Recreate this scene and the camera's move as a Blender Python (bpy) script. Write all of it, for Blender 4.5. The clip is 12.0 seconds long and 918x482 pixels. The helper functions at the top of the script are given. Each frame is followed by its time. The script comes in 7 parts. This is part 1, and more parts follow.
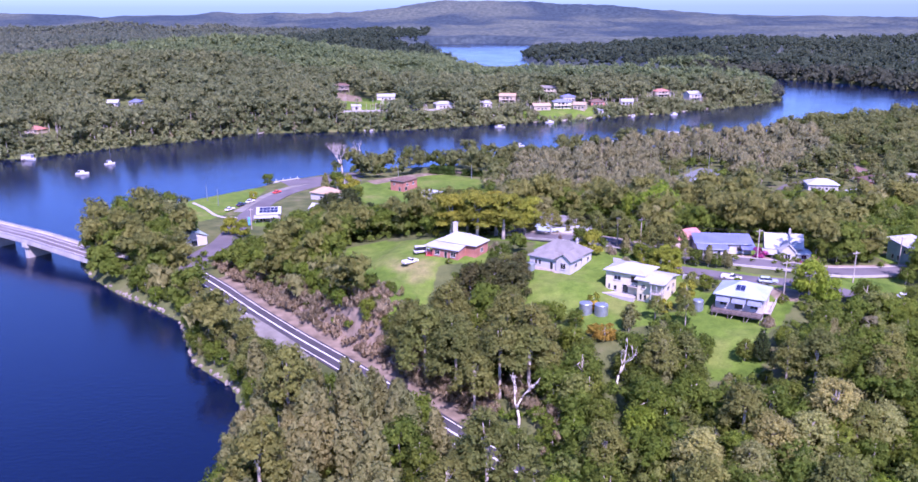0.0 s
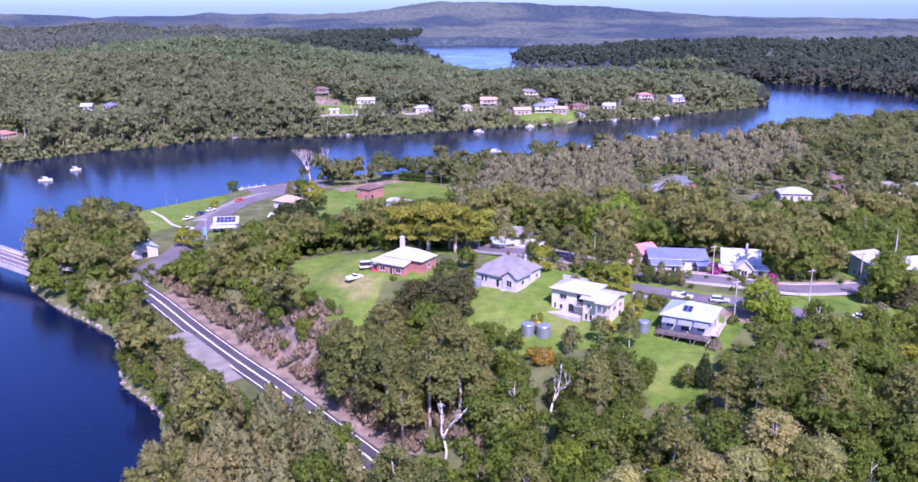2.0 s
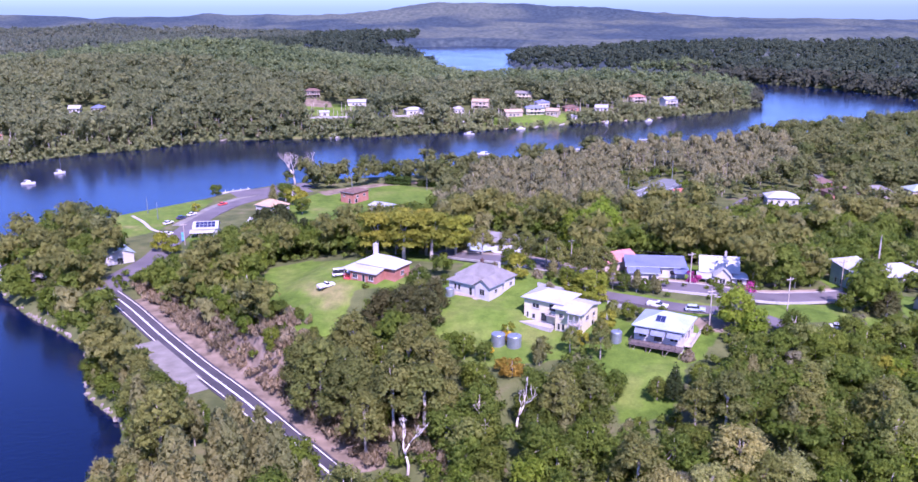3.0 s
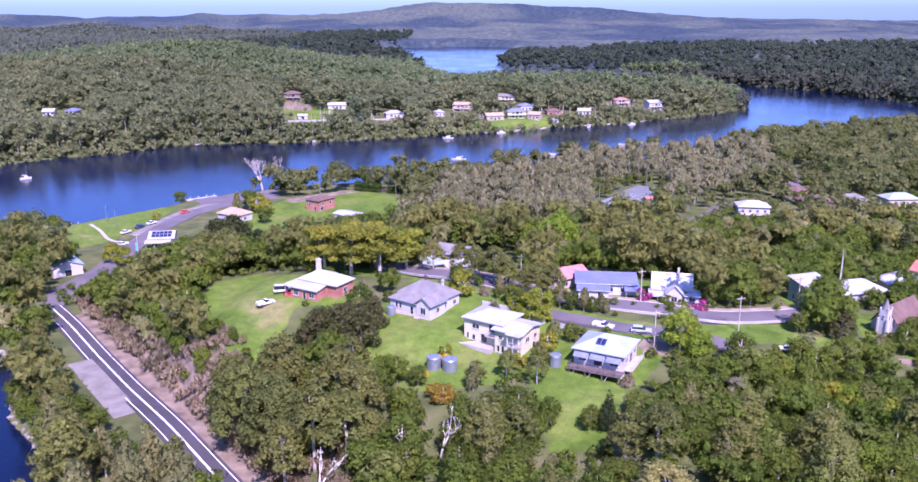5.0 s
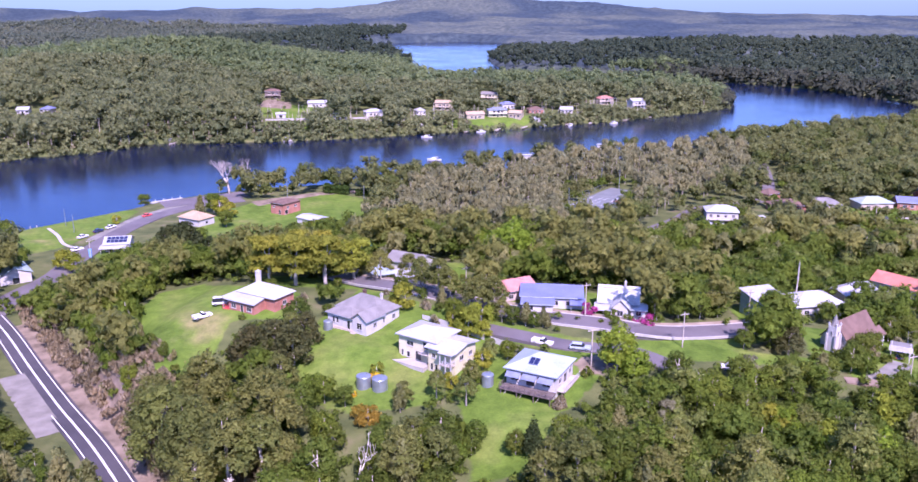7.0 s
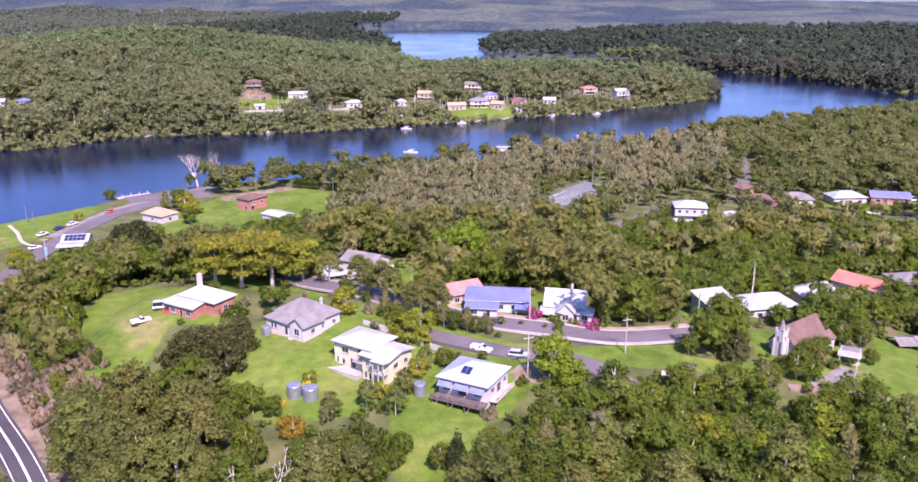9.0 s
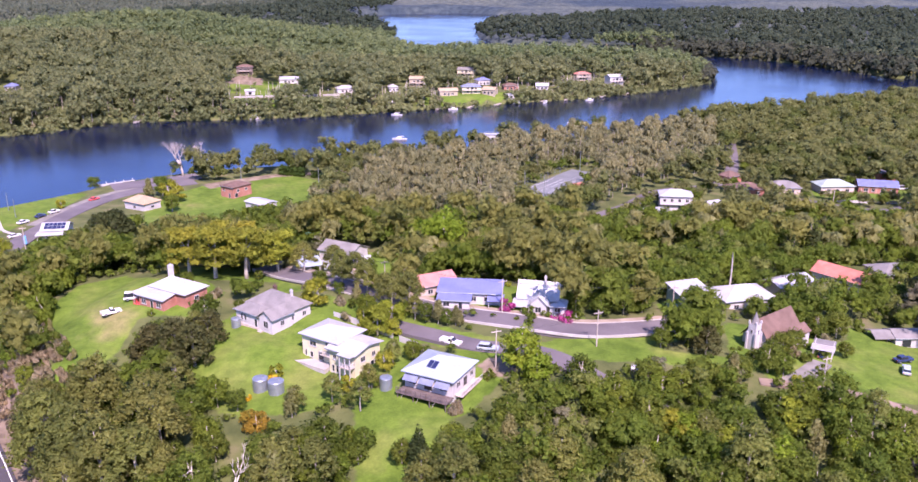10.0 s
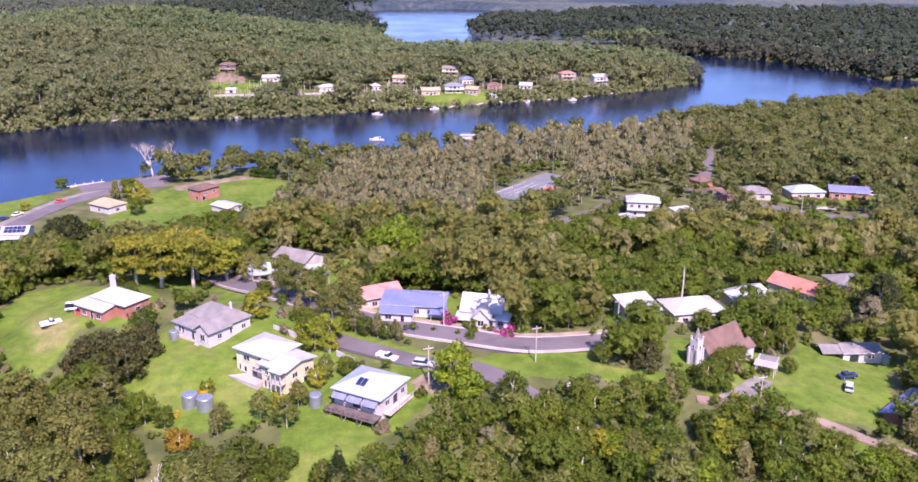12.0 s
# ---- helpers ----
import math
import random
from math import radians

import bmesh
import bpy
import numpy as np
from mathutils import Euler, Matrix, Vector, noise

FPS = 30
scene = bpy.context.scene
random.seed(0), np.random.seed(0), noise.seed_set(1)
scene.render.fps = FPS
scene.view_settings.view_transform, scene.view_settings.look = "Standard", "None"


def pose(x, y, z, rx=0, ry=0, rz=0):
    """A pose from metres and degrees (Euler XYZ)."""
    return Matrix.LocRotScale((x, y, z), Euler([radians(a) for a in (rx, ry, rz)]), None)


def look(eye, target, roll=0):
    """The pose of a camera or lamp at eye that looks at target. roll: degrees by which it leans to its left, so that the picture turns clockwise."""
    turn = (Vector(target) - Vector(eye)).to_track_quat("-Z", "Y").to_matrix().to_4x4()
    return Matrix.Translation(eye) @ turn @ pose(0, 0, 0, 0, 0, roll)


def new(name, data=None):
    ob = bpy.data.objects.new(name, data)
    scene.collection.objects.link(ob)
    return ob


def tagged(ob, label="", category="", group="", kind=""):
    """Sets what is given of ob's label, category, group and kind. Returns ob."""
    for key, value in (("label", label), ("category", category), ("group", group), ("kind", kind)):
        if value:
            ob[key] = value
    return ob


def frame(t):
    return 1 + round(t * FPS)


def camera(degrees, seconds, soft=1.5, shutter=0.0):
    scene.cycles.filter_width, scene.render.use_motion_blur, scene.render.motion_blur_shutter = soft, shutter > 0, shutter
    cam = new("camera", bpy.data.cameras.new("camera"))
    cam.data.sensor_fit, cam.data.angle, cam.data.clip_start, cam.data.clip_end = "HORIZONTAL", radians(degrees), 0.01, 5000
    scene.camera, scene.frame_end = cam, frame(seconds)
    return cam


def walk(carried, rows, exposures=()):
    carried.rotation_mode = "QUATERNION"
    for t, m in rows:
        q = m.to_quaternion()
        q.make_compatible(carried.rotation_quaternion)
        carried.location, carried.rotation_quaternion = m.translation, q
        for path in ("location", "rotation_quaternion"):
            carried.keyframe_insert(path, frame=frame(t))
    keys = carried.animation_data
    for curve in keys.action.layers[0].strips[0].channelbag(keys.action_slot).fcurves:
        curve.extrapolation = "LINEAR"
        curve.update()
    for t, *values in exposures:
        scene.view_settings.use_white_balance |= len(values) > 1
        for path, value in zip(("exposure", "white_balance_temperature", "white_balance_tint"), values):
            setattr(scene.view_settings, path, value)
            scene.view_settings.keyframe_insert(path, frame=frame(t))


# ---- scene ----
cam = camera(57.0, 12.0, soft=1.55)
PATH = [
    (0, (8.527, -1.38, 87.247), (8.486, 1.087, 86.564), -0.2),
    (0.5, (11.754, 0.864, 87.689), (11.717, 3.332, 87.005), -0.2),
    (1, (15.338, 3.354, 88.137), (15.304, 5.82, 87.455), -0.1),
    (1.5, (18.671, 5.373, 88.591), (18.638, 7.841, 87.909), -0.1),
    (2, (22.138, 7.987, 88.769), (22.107, 10.455, 88.088), -0.1),
    (2.5, (25.46, 10.202, 89.028), (25.43, 12.669, 88.347), -0.1),
    (3, (28.972, 12.417, 89.368), (28.942, 14.885, 88.689), -0.1),
    (5, (42.586, 20.895, 91.368), (42.563, 23.363, 90.688), 0.0),
    (5.5, (46.044, 22.47, 91.969), (46.022, 24.938, 91.286), -0.0),
    (6, (49.672, 24.372, 92.673), (49.651, 26.839, 91.987), 0.0),
    (6.5, (52.977, 25.934, 93.409), (52.959, 28.399, 92.719), 0.0),
    (7, (56.575, 27.625, 94.166), (56.558, 30.088, 93.469), 0.1),
    (9, (70.112, 32.931, 96.609), (70.098, 35.383, 95.875), 0.0),
    (9.5, (73.313, 34.015, 97.033), (73.298, 36.46, 96.275), 0.1),
    (10, (76.722, 35.309, 97.635), (76.708, 37.748, 96.856), 0.1),
    (10.5, (79.881, 36.301, 98.349), (79.868, 38.737, 97.563), 0.2),
    (11, (83.336, 37.155, 99.26), (83.323, 39.59, 98.473), 0.3),
    (11.5, (86.614, 37.925, 100.21), (86.604, 40.36, 99.419), 0.4),
    (12, (90.022, 38.703, 101.046), (90.011, 41.138, 100.251), 0.4),
]
EXPOSURES = [(0.0, 1.34, 5580, 65), (7.0, 1.34, 5850, 59), (9.5, 1.37, 6600, 53), (12.0, 1.37, 6600, 53)]
walk(cam, [(t, look(eye, target, roll)) for t, eye, target, roll in PATH], EXPOSURES)

# ---- daylight: afternoon sun high behind the camera ----
SUN_FROM = Vector((0.22, -0.74, 0.90)).normalized()
world = bpy.data.worlds.new("sky")
scene.world = world
world.use_nodes = True
wn = world.node_tree
sky = wn.nodes.new("ShaderNodeTexSky")
sky.sky_type, sky.sun_disc = "NISHITA", False
sky.sun_elevation = math.asin(SUN_FROM.z)
sky.sun_rotation = math.atan2(SUN_FROM.x, SUN_FROM.y)
sky.air_density, sky.dust_density, sky.ozone_density = 1.0, 1.0, 1.5
clean_air = wn.nodes.new("ShaderNodeMix")
clean_air.data_type, clean_air.blend_type = "RGBA", "MULTIPLY"
clean_air.inputs[0].default_value, clean_air.inputs[7].default_value = 1.0, (0.46, 0.74, 1.10, 1.0)
wn.links.new(sky.outputs[0], clean_air.inputs[6])
wn.links.new(clean_air.outputs[2], wn.nodes["Background"].inputs[0])
wn.nodes["Background"].inputs[1].default_value = 0.115
sun = new("sun", bpy.data.lights.new("sun", "SUN"))
sun.data.energy, sun.data.angle, sun.data.color = 4.5, radians(0.55), (1.0, 0.95, 0.87)
sun.matrix_world = look((0, 0, 500), Vector((0, 0, 500)) - SUN_FROM)


# ---- materials ----
def node_material(name):
    m = bpy.data.materials.new(name)
    m.use_nodes = True
    t = m.node_tree
    return m, t, t.nodes["Principled BSDF"]


def add(t, kind, **inputs):
    n = t.nodes.new(kind)
    for key, value in inputs.items():
        n.inputs[key].default_value = value
    return n


def ramp(t, source, stops):
    r = t.nodes.new("ShaderNodeValToRGB")
    e = r.color_ramp.elements
    while len(e) < len(stops):
        e.new(0.5)
    for k, (at, col) in enumerate(stops):
        e[k].position, e[k].color = at, (*col, 1)
    t.links.new(source, r.inputs[0])
    return r


def mixed(t, fac, a, b, mode="MIX"):
    m = t.nodes.new("ShaderNodeMix")
    m.data_type, m.blend_type = "RGBA", mode
    for value, slot in ((fac, 0), (a, 6), (b, 7)):
        if hasattr(value, "links"):
            t.links.new(value, m.inputs[slot])
        elif slot == 0:
            m.inputs[0].default_value = value
        else:
            m.inputs[slot].default_value = (*value, 1)
    return m.outputs[2]


def coords(t):
    return t.nodes.new("ShaderNodeNewGeometry").outputs["Position"]


def noise_at(t, scale, detail=3.0, vector=None):
    n = add(t, "ShaderNodeTexNoise", Scale=scale, Detail=detail)
    t.links.new(vector if vector is not None else coords(t), n.inputs["Vector"])
    return n.outputs["Fac"]


def bumped(t, b, height, strength, distance):
    n = add(t, "ShaderNodeBump", Strength=strength, Distance=distance)
    t.links.new(height, n.inputs["Height"])
    t.links.new(n.outputs[0], b.inputs["Normal"])


def surface(name, dark, light, scale=1.0, rough=0.7, metal=0.0, fine=12.0, bump=0.15, random_tint=0.0):
    """Two colours mixed by noise at two scales, with fine relief."""
    m, t, b = node_material(name)
    big, small = noise_at(t, scale, 4), noise_at(t, fine * scale, 3)
    c = ramp(t, big, [(0.3, dark), (0.7, light)]).outputs[0]
    c = mixed(t, 0.35, c, ramp(t, small, [(0.25, (0.45, 0.45, 0.45)), (0.75, (1, 1, 1))]).outputs[0], "MULTIPLY")
    if random_tint:
        info = t.nodes.new("ShaderNodeObjectInfo")
        c = mixed(t, random_tint, c, ramp(t, info.outputs["Random"], [(0, (0.55, 0.55, 0.55)), (1, (1.3, 1.3, 1.3))]).outputs[0], "MULTIPLY")
    t.links.new(c, b.inputs["Base Color"])
    b.inputs["Roughness"].default_value, b.inputs["Metallic"].default_value = rough, metal
    if bump:
        bumped(t, b, small, bump, 0.05)
    return m


def foliage(name, dark, mid, light, vary=0.75, clear=0.62, patch=0.05, spray=4.4, gaps=0.455):
    """Sprays of leaves with gaps between them: each spray and each tree a little different, and the sun comes through some."""
    m, t, b = node_material(name)
    geo = t.nodes.new("ShaderNodeNewGeometry")
    info = t.nodes.new("ShaderNodeObjectInfo")
    c = ramp(t, geo.outputs["Random Per Island"], [(0.0, dark), (0.55, mid), (1.0, light)]).outputs[0]
    tint = ramp(t, info.outputs["Random"], [(0.0, (0.74, 0.84, 0.72)), (0.35, (1.08, 1.0, 0.85)), (0.7, (0.88, 1.04, 0.8)), (1.0, (1.32, 1.22, 1.05))]).outputs[0]
    c = mixed(t, vary, c, tint, "MULTIPLY")
    zone = ramp(t, noise_at(t, patch, 2, geo.outputs["Position"]), [(0.35, (0.84, 0.88, 0.82)), (0.65, (1.15, 1.1, 1.02))]).outputs[0]
    c = mixed(t, 0.8, c, zone, "MULTIPLY")
    fine = ramp(t, noise_at(t, 3.5, 2, geo.outputs["Position"]), [(0.32, (0.86, 0.88, 0.84)), (0.62, (1.36, 1.34, 1.28))]).outputs[0]
    c = mixed(t, 0.85, c, fine, "MULTIPLY")
    t.links.new(c, b.inputs["Base Color"])
    b.inputs["Roughness"].default_value = 0.62
    b.inputs["Specular IOR Level"].default_value = 0.12
    thin = t.nodes.new("ShaderNodeBsdfTranslucent")
    t.links.new(c, thin.inputs["Color"])
    mix = t.nodes.new("ShaderNodeMixShader")
    mix.inputs[0].default_value = clear
    t.links.new(b.outputs[0], mix.inputs[1])
    t.links.new(thin.outputs[0], mix.inputs[2])
    if spray:
        holes = ramp(t, noise_at(t, spray, 3, geo.outputs["Position"]), [(gaps - 0.015, (0, 0, 0)), (gaps + 0.015, (1, 1, 1))]).outputs[0]
        open_air = t.nodes.new("ShaderNodeBsdfTransparent")
        cut = t.nodes.new("ShaderNodeMixShader")
        t.links.new(holes, cut.inputs[0])
        t.links.new(open_air.outputs[0], cut.inputs[1])
        t.links.new(mix.outputs[0], cut.inputs[2])
        mix = cut
    t.links.new(mix.outputs[0], t.nodes["Material Output"].inputs[0])
    return m


M_GUM = foliage("gum_leaves", (0.138, 0.158, 0.052), (0.188, 0.210, 0.068), (0.25, 0.270, 0.094))
M_PALEGUM = foliage("pale_gum_leaves", (0.25, 0.252, 0.105), (0.315, 0.315, 0.132), (0.40, 0.39, 0.17))
M_DARKGUM = foliage("dark_gum_leaves", (0.078, 0.082, 0.036), (0.108, 0.112, 0.05), (0.15, 0.15, 0.07))
M_GREEN = foliage("green_leaves", (0.086, 0.124, 0.025), (0.117, 0.162, 0.032), (0.162, 0.212, 0.043))
M_BRIGHT = foliage("bright_green_leaves", (0.13, 0.19, 0.022), (0.17, 0.25, 0.03), (0.23, 0.32, 0.042))
M_OAK = foliage("casuarina_needles", (0.172, 0.182, 0.082), (0.228, 0.236, 0.108), (0.292, 0.294, 0.142), vary=0.4, gaps=0.43)
M_OAKWOOD = foliage("casuarina_wood_needles", (0.185, 0.184, 0.108), (0.242, 0.238, 0.142), (0.306, 0.296, 0.184), vary=0.4, spray=2.2, gaps=0.42)
M_CYPRESS = foliage("golden_cypress", (0.20, 0.215, 0.036), (0.268, 0.28, 0.048), (0.355, 0.362, 0.064))
M_LIME = foliage("lime_leaves", (0.198, 0.220, 0.032), (0.260, 0.290, 0.042), (0.348, 0.377, 0.056))
M_FRESH = foliage("fresh_leaves", (0.106, 0.148, 0.024), (0.140, 0.195, 0.032), (0.187, 0.254, 0.043))
M_DARKPINE = foliage("dark_pine", (0.033, 0.051, 0.022), (0.055, 0.08, 0.035), (0.083, 0.109, 0.048))
M_HEDGE = foliage("hedge_leaves", (0.045, 0.085, 0.02), (0.06, 0.112, 0.027), (0.085, 0.145, 0.036))
M_SILVER = foliage("silver_leaves", (0.175, 0.179, 0.129), (0.230, 0.235, 0.170), (0.308, 0.305, 0.228))
M_BROWNBUSH = foliage("brown_bracken", (0.18, 0.158, 0.118), (0.27, 0.238, 0.18), (0.39, 0.345, 0.268))
M_ORANGE = foliage("orange_leaves", (0.22, 0.155, 0.03), (0.32, 0.22, 0.042), (0.43, 0.29, 0.065))
M_PURPLE = foliage("purple_flowers", (0.236, 0.032, 0.172), (0.407, 0.069, 0.297), (0.579, 0.146, 0.427))
M_YELLOW = foliage("yellow_flowers", (0.544, 0.336, 0.016), (0.783, 0.498, 0.027), (0.8, 0.608, 0.071))
M_FARWOOD = foliage("far_wood", (0.116, 0.146, 0.082), (0.164, 0.198, 0.110), (0.236, 0.267, 0.152), patch=0.012, spray=0.85, gaps=0.44)
M_MIDGUM = foliage("mid_gum_leaves", (0.122, 0.138, 0.062), (0.165, 0.181, 0.08), (0.218, 0.23, 0.106), spray=1.9, gaps=0.44)
M_MIDGREEN = foliage("mid_green_leaves", (0.082, 0.113, 0.036), (0.112, 0.150, 0.048), (0.152, 0.194, 0.066), spray=1.9, gaps=0.44)
# distance haze is mixed into these paler grey-green leaves
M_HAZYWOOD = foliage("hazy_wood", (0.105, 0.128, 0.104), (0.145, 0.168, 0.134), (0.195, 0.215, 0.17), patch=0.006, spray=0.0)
# cloud shade and some far haze are put into this dark bluish leaf colour
M_FARSHADE = foliage("distant_wood", (0.046, 0.062, 0.052), (0.066, 0.086, 0.070), (0.094, 0.113, 0.090), patch=0.004, spray=0.0)
M_BARK = surface("pale_bark", (0.24, 0.21, 0.18), (0.50, 0.46, 0.41), 0.6, 0.9, fine=6)
M_DEADWOOD = surface("bleached_wood", (0.42, 0.38, 0.33), (0.62, 0.58, 0.52), 0.8, 0.85)
M_ASPHALT = surface("asphalt", (0.036, 0.034, 0.040), (0.062, 0.057, 0.065), 0.12, 0.9, fine=25, bump=0.1)
M_OLDASPHALT = surface("old_asphalt", (0.085, 0.075, 0.08), (0.135, 0.12, 0.125), 0.12, 0.9, fine=25, bump=0.1)
M_COURT = surface("court_surface", (0.105, 0.118, 0.118), (0.15, 0.165, 0.165), 0.12, 0.9, fine=20)
M_LINE = surface("road_paint", (0.62, 0.62, 0.6), (0.8, 0.8, 0.78), 1.5, 0.7)
M_GRAVEL = surface("pale_gravel", (0.135, 0.128, 0.108), (0.215, 0.206, 0.178), 0.3, 0.95, fine=20)
M_DIRT = surface("brown_dirt", (0.15, 0.11, 0.08), (0.25, 0.19, 0.145), 0.2, 0.95, fine=12)
M_CONCRETE = surface("concrete", (0.28, 0.265, 0.245), (0.4, 0.385, 0.36), 0.3, 0.85, fine=10)
M_WHITEROOF = surface("white_metal_roof", (0.31, 0.32, 0.32), (0.40, 0.405, 0.40), 0.25, 0.42, fine=8)
M_BLUEWHITEROOF = surface("pale_zinc_roof", (0.25, 0.31, 0.35), (0.34, 0.4, 0.44), 0.25, 0.4, fine=8)
M_GREYROOF = surface("grey_tile_roof", (0.135, 0.130, 0.122), (0.20, 0.192, 0.18), 0.4, 0.8, fine=9)
M_BLUEROOF = surface("blue_metal_roof", (0.115, 0.138, 0.27), (0.165, 0.19, 0.345), 0.25, 0.45, fine=8)
M_REDROOF = surface("red_tile_roof", (0.36, 0.11, 0.075), (0.48, 0.18, 0.13), 0.4, 0.75, fine=9)
M_PINKROOF = surface("faded_red_roof", (0.38, 0.15, 0.13), (0.48, 0.22, 0.19), 0.4, 0.7, fine=9)
M_BROWNROOF = surface("brown_tile_roof", (0.095, 0.056, 0.040), (0.155, 0.095, 0.072), 0.4, 0.8, fine=9)
M_GREENROOF = surface("pale_green_roof", (0.22, 0.29, 0.265), (0.31, 0.38, 0.35), 0.3, 0.5, fine=9)
M_TANROOF = surface("tan_tile_roof", (0.30, 0.215, 0.13), (0.40, 0.295, 0.185), 0.4, 0.8, fine=9)
M_TANWALL = surface("sand_render", (0.30, 0.25, 0.18), (0.38, 0.325, 0.24), 0.4, 0.8, fine=10)
M_TEALROOF = surface("teal_roof", (0.10, 0.34, 0.38), (0.16, 0.46, 0.5), 0.3, 0.5)
M_WHITEWALL = surface("white_boards", (0.38, 0.37, 0.37), (0.48, 0.47, 0.46), 0.4, 0.6, fine=10)
M_CREAMWALL = surface("cream_render", (0.46, 0.43, 0.27), (0.56, 0.53, 0.36), 0.4, 0.75, fine=10)
M_BRICK = surface("red_brick", (0.29, 0.11, 0.08), (0.40, 0.18, 0.135), 0.5, 0.85, fine=10)
M_GREENWALL = surface("green_boards", (0.16, 0.26, 0.24), (0.24, 0.34, 0.31), 0.4, 0.7, fine=10)
M_PINKWALL = surface("pale_pink_render", (0.4, 0.32, 0.28), (0.5, 0.42, 0.37), 0.4, 0.8, fine=10)
M_STEEL = surface("galvanised_steel", (0.24, 0.29, 0.32), (0.34, 0.38, 0.41), 0.8, 0.4, 0.6)
M_DARKWOOD = surface("dark_timber", (0.07, 0.055, 0.05), (0.14, 0.11, 0.10), 1.0, 0.85)
M_TIMBER = surface("weathered_timber", (0.30, 0.26, 0.22), (0.46, 0.41, 0.36), 1.0, 0.85)
M_PANEL = surface("solar_cells", (0.015, 0.02, 0.06), (0.03, 0.04, 0.10), 1.0, 0.18)
M_CARWHITE = surface("white_car_paint", (0.55, 0.55, 0.55), (0.62, 0.62, 0.62), 0.5, 0.25, bump=0)
M_CARDARK = surface("dark_blue_car_paint", (0.02, 0.03, 0.07), (0.03, 0.045, 0.10), 0.5, 0.2, bump=0)
M_CARSILVER = surface("silver_blue_car_paint", (0.40, 0.48, 0.54), (0.5, 0.57, 0.62), 0.5, 0.25, 0.3, bump=0)
M_RUBBER = surface("tyre_rubber", (0.015, 0.015, 0.015), (0.03, 0.03, 0.03), 2.0, 0.9)
M_REDPAINT = surface("red_paint", (0.5, 0.05, 0.05), (0.62, 0.09, 0.08), 0.6, 0.6)
M_BLUEPAINT = surface("bright_blue_cloth", (0.05, 0.28, 0.62), (0.10, 0.38, 0.72), 0.6, 0.7)
M_TEAL = surface("turquoise_plastic", (0.08, 0.5, 0.55), (0.14, 0.62, 0.66), 0.6, 0.5)
M_AWNING = surface("grey_blue_awning", (0.11, 0.13, 0.19), (0.17, 0.20, 0.28), 0.6, 0.8)
M_VERGE = surface("tan_verge", (0.2, 0.155, 0.11), (0.31, 0.255, 0.195), 0.25, 0.95, fine=14)
M_STONE = surface("pale_stone", (0.14, 0.12, 0.10), (0.29, 0.26, 0.22), 0.6, 0.9, random_tint=0.6)


def glass_material():
    m, t, b = node_material("window_glass")
    b.inputs["Base Color"].default_value = (0.02, 0.025, 0.03, 1)
    b.inputs["Roughness"].default_value, b.inputs["IOR"].default_value = 0.06, 1.5
    return m


M_GLASS = glass_material()


def water_material():
    m, t, b = node_material("river_water")
    c = ramp(t, noise_at(t, 0.006, 3), [(0.3, (0.001, 0.0035, 0.016)), (0.7, (0.002, 0.007, 0.030))]).outputs[0]
    t.links.new(c, b.inputs["Base Color"])
    b.inputs["IOR"].default_value = 1.33
    patches = ramp(t, noise_at(t, 0.012, 4), [(0.35, (0.08, 0.08, 0.08)), (0.7, (0.20, 0.20, 0.20))]).outputs[0]
    t.links.new(patches, b.inputs["Roughness"])
    stretch = add(t, "ShaderNodeMapping", Scale=(0.6, 1.0, 1.0))
    t.links.new(coords(t), stretch.inputs["Vector"])
    bumped(t, b, noise_at(t, 0.9, 4, stretch.outputs[0]), 0.22, 0.30)
    return m


M_WATER = water_material()


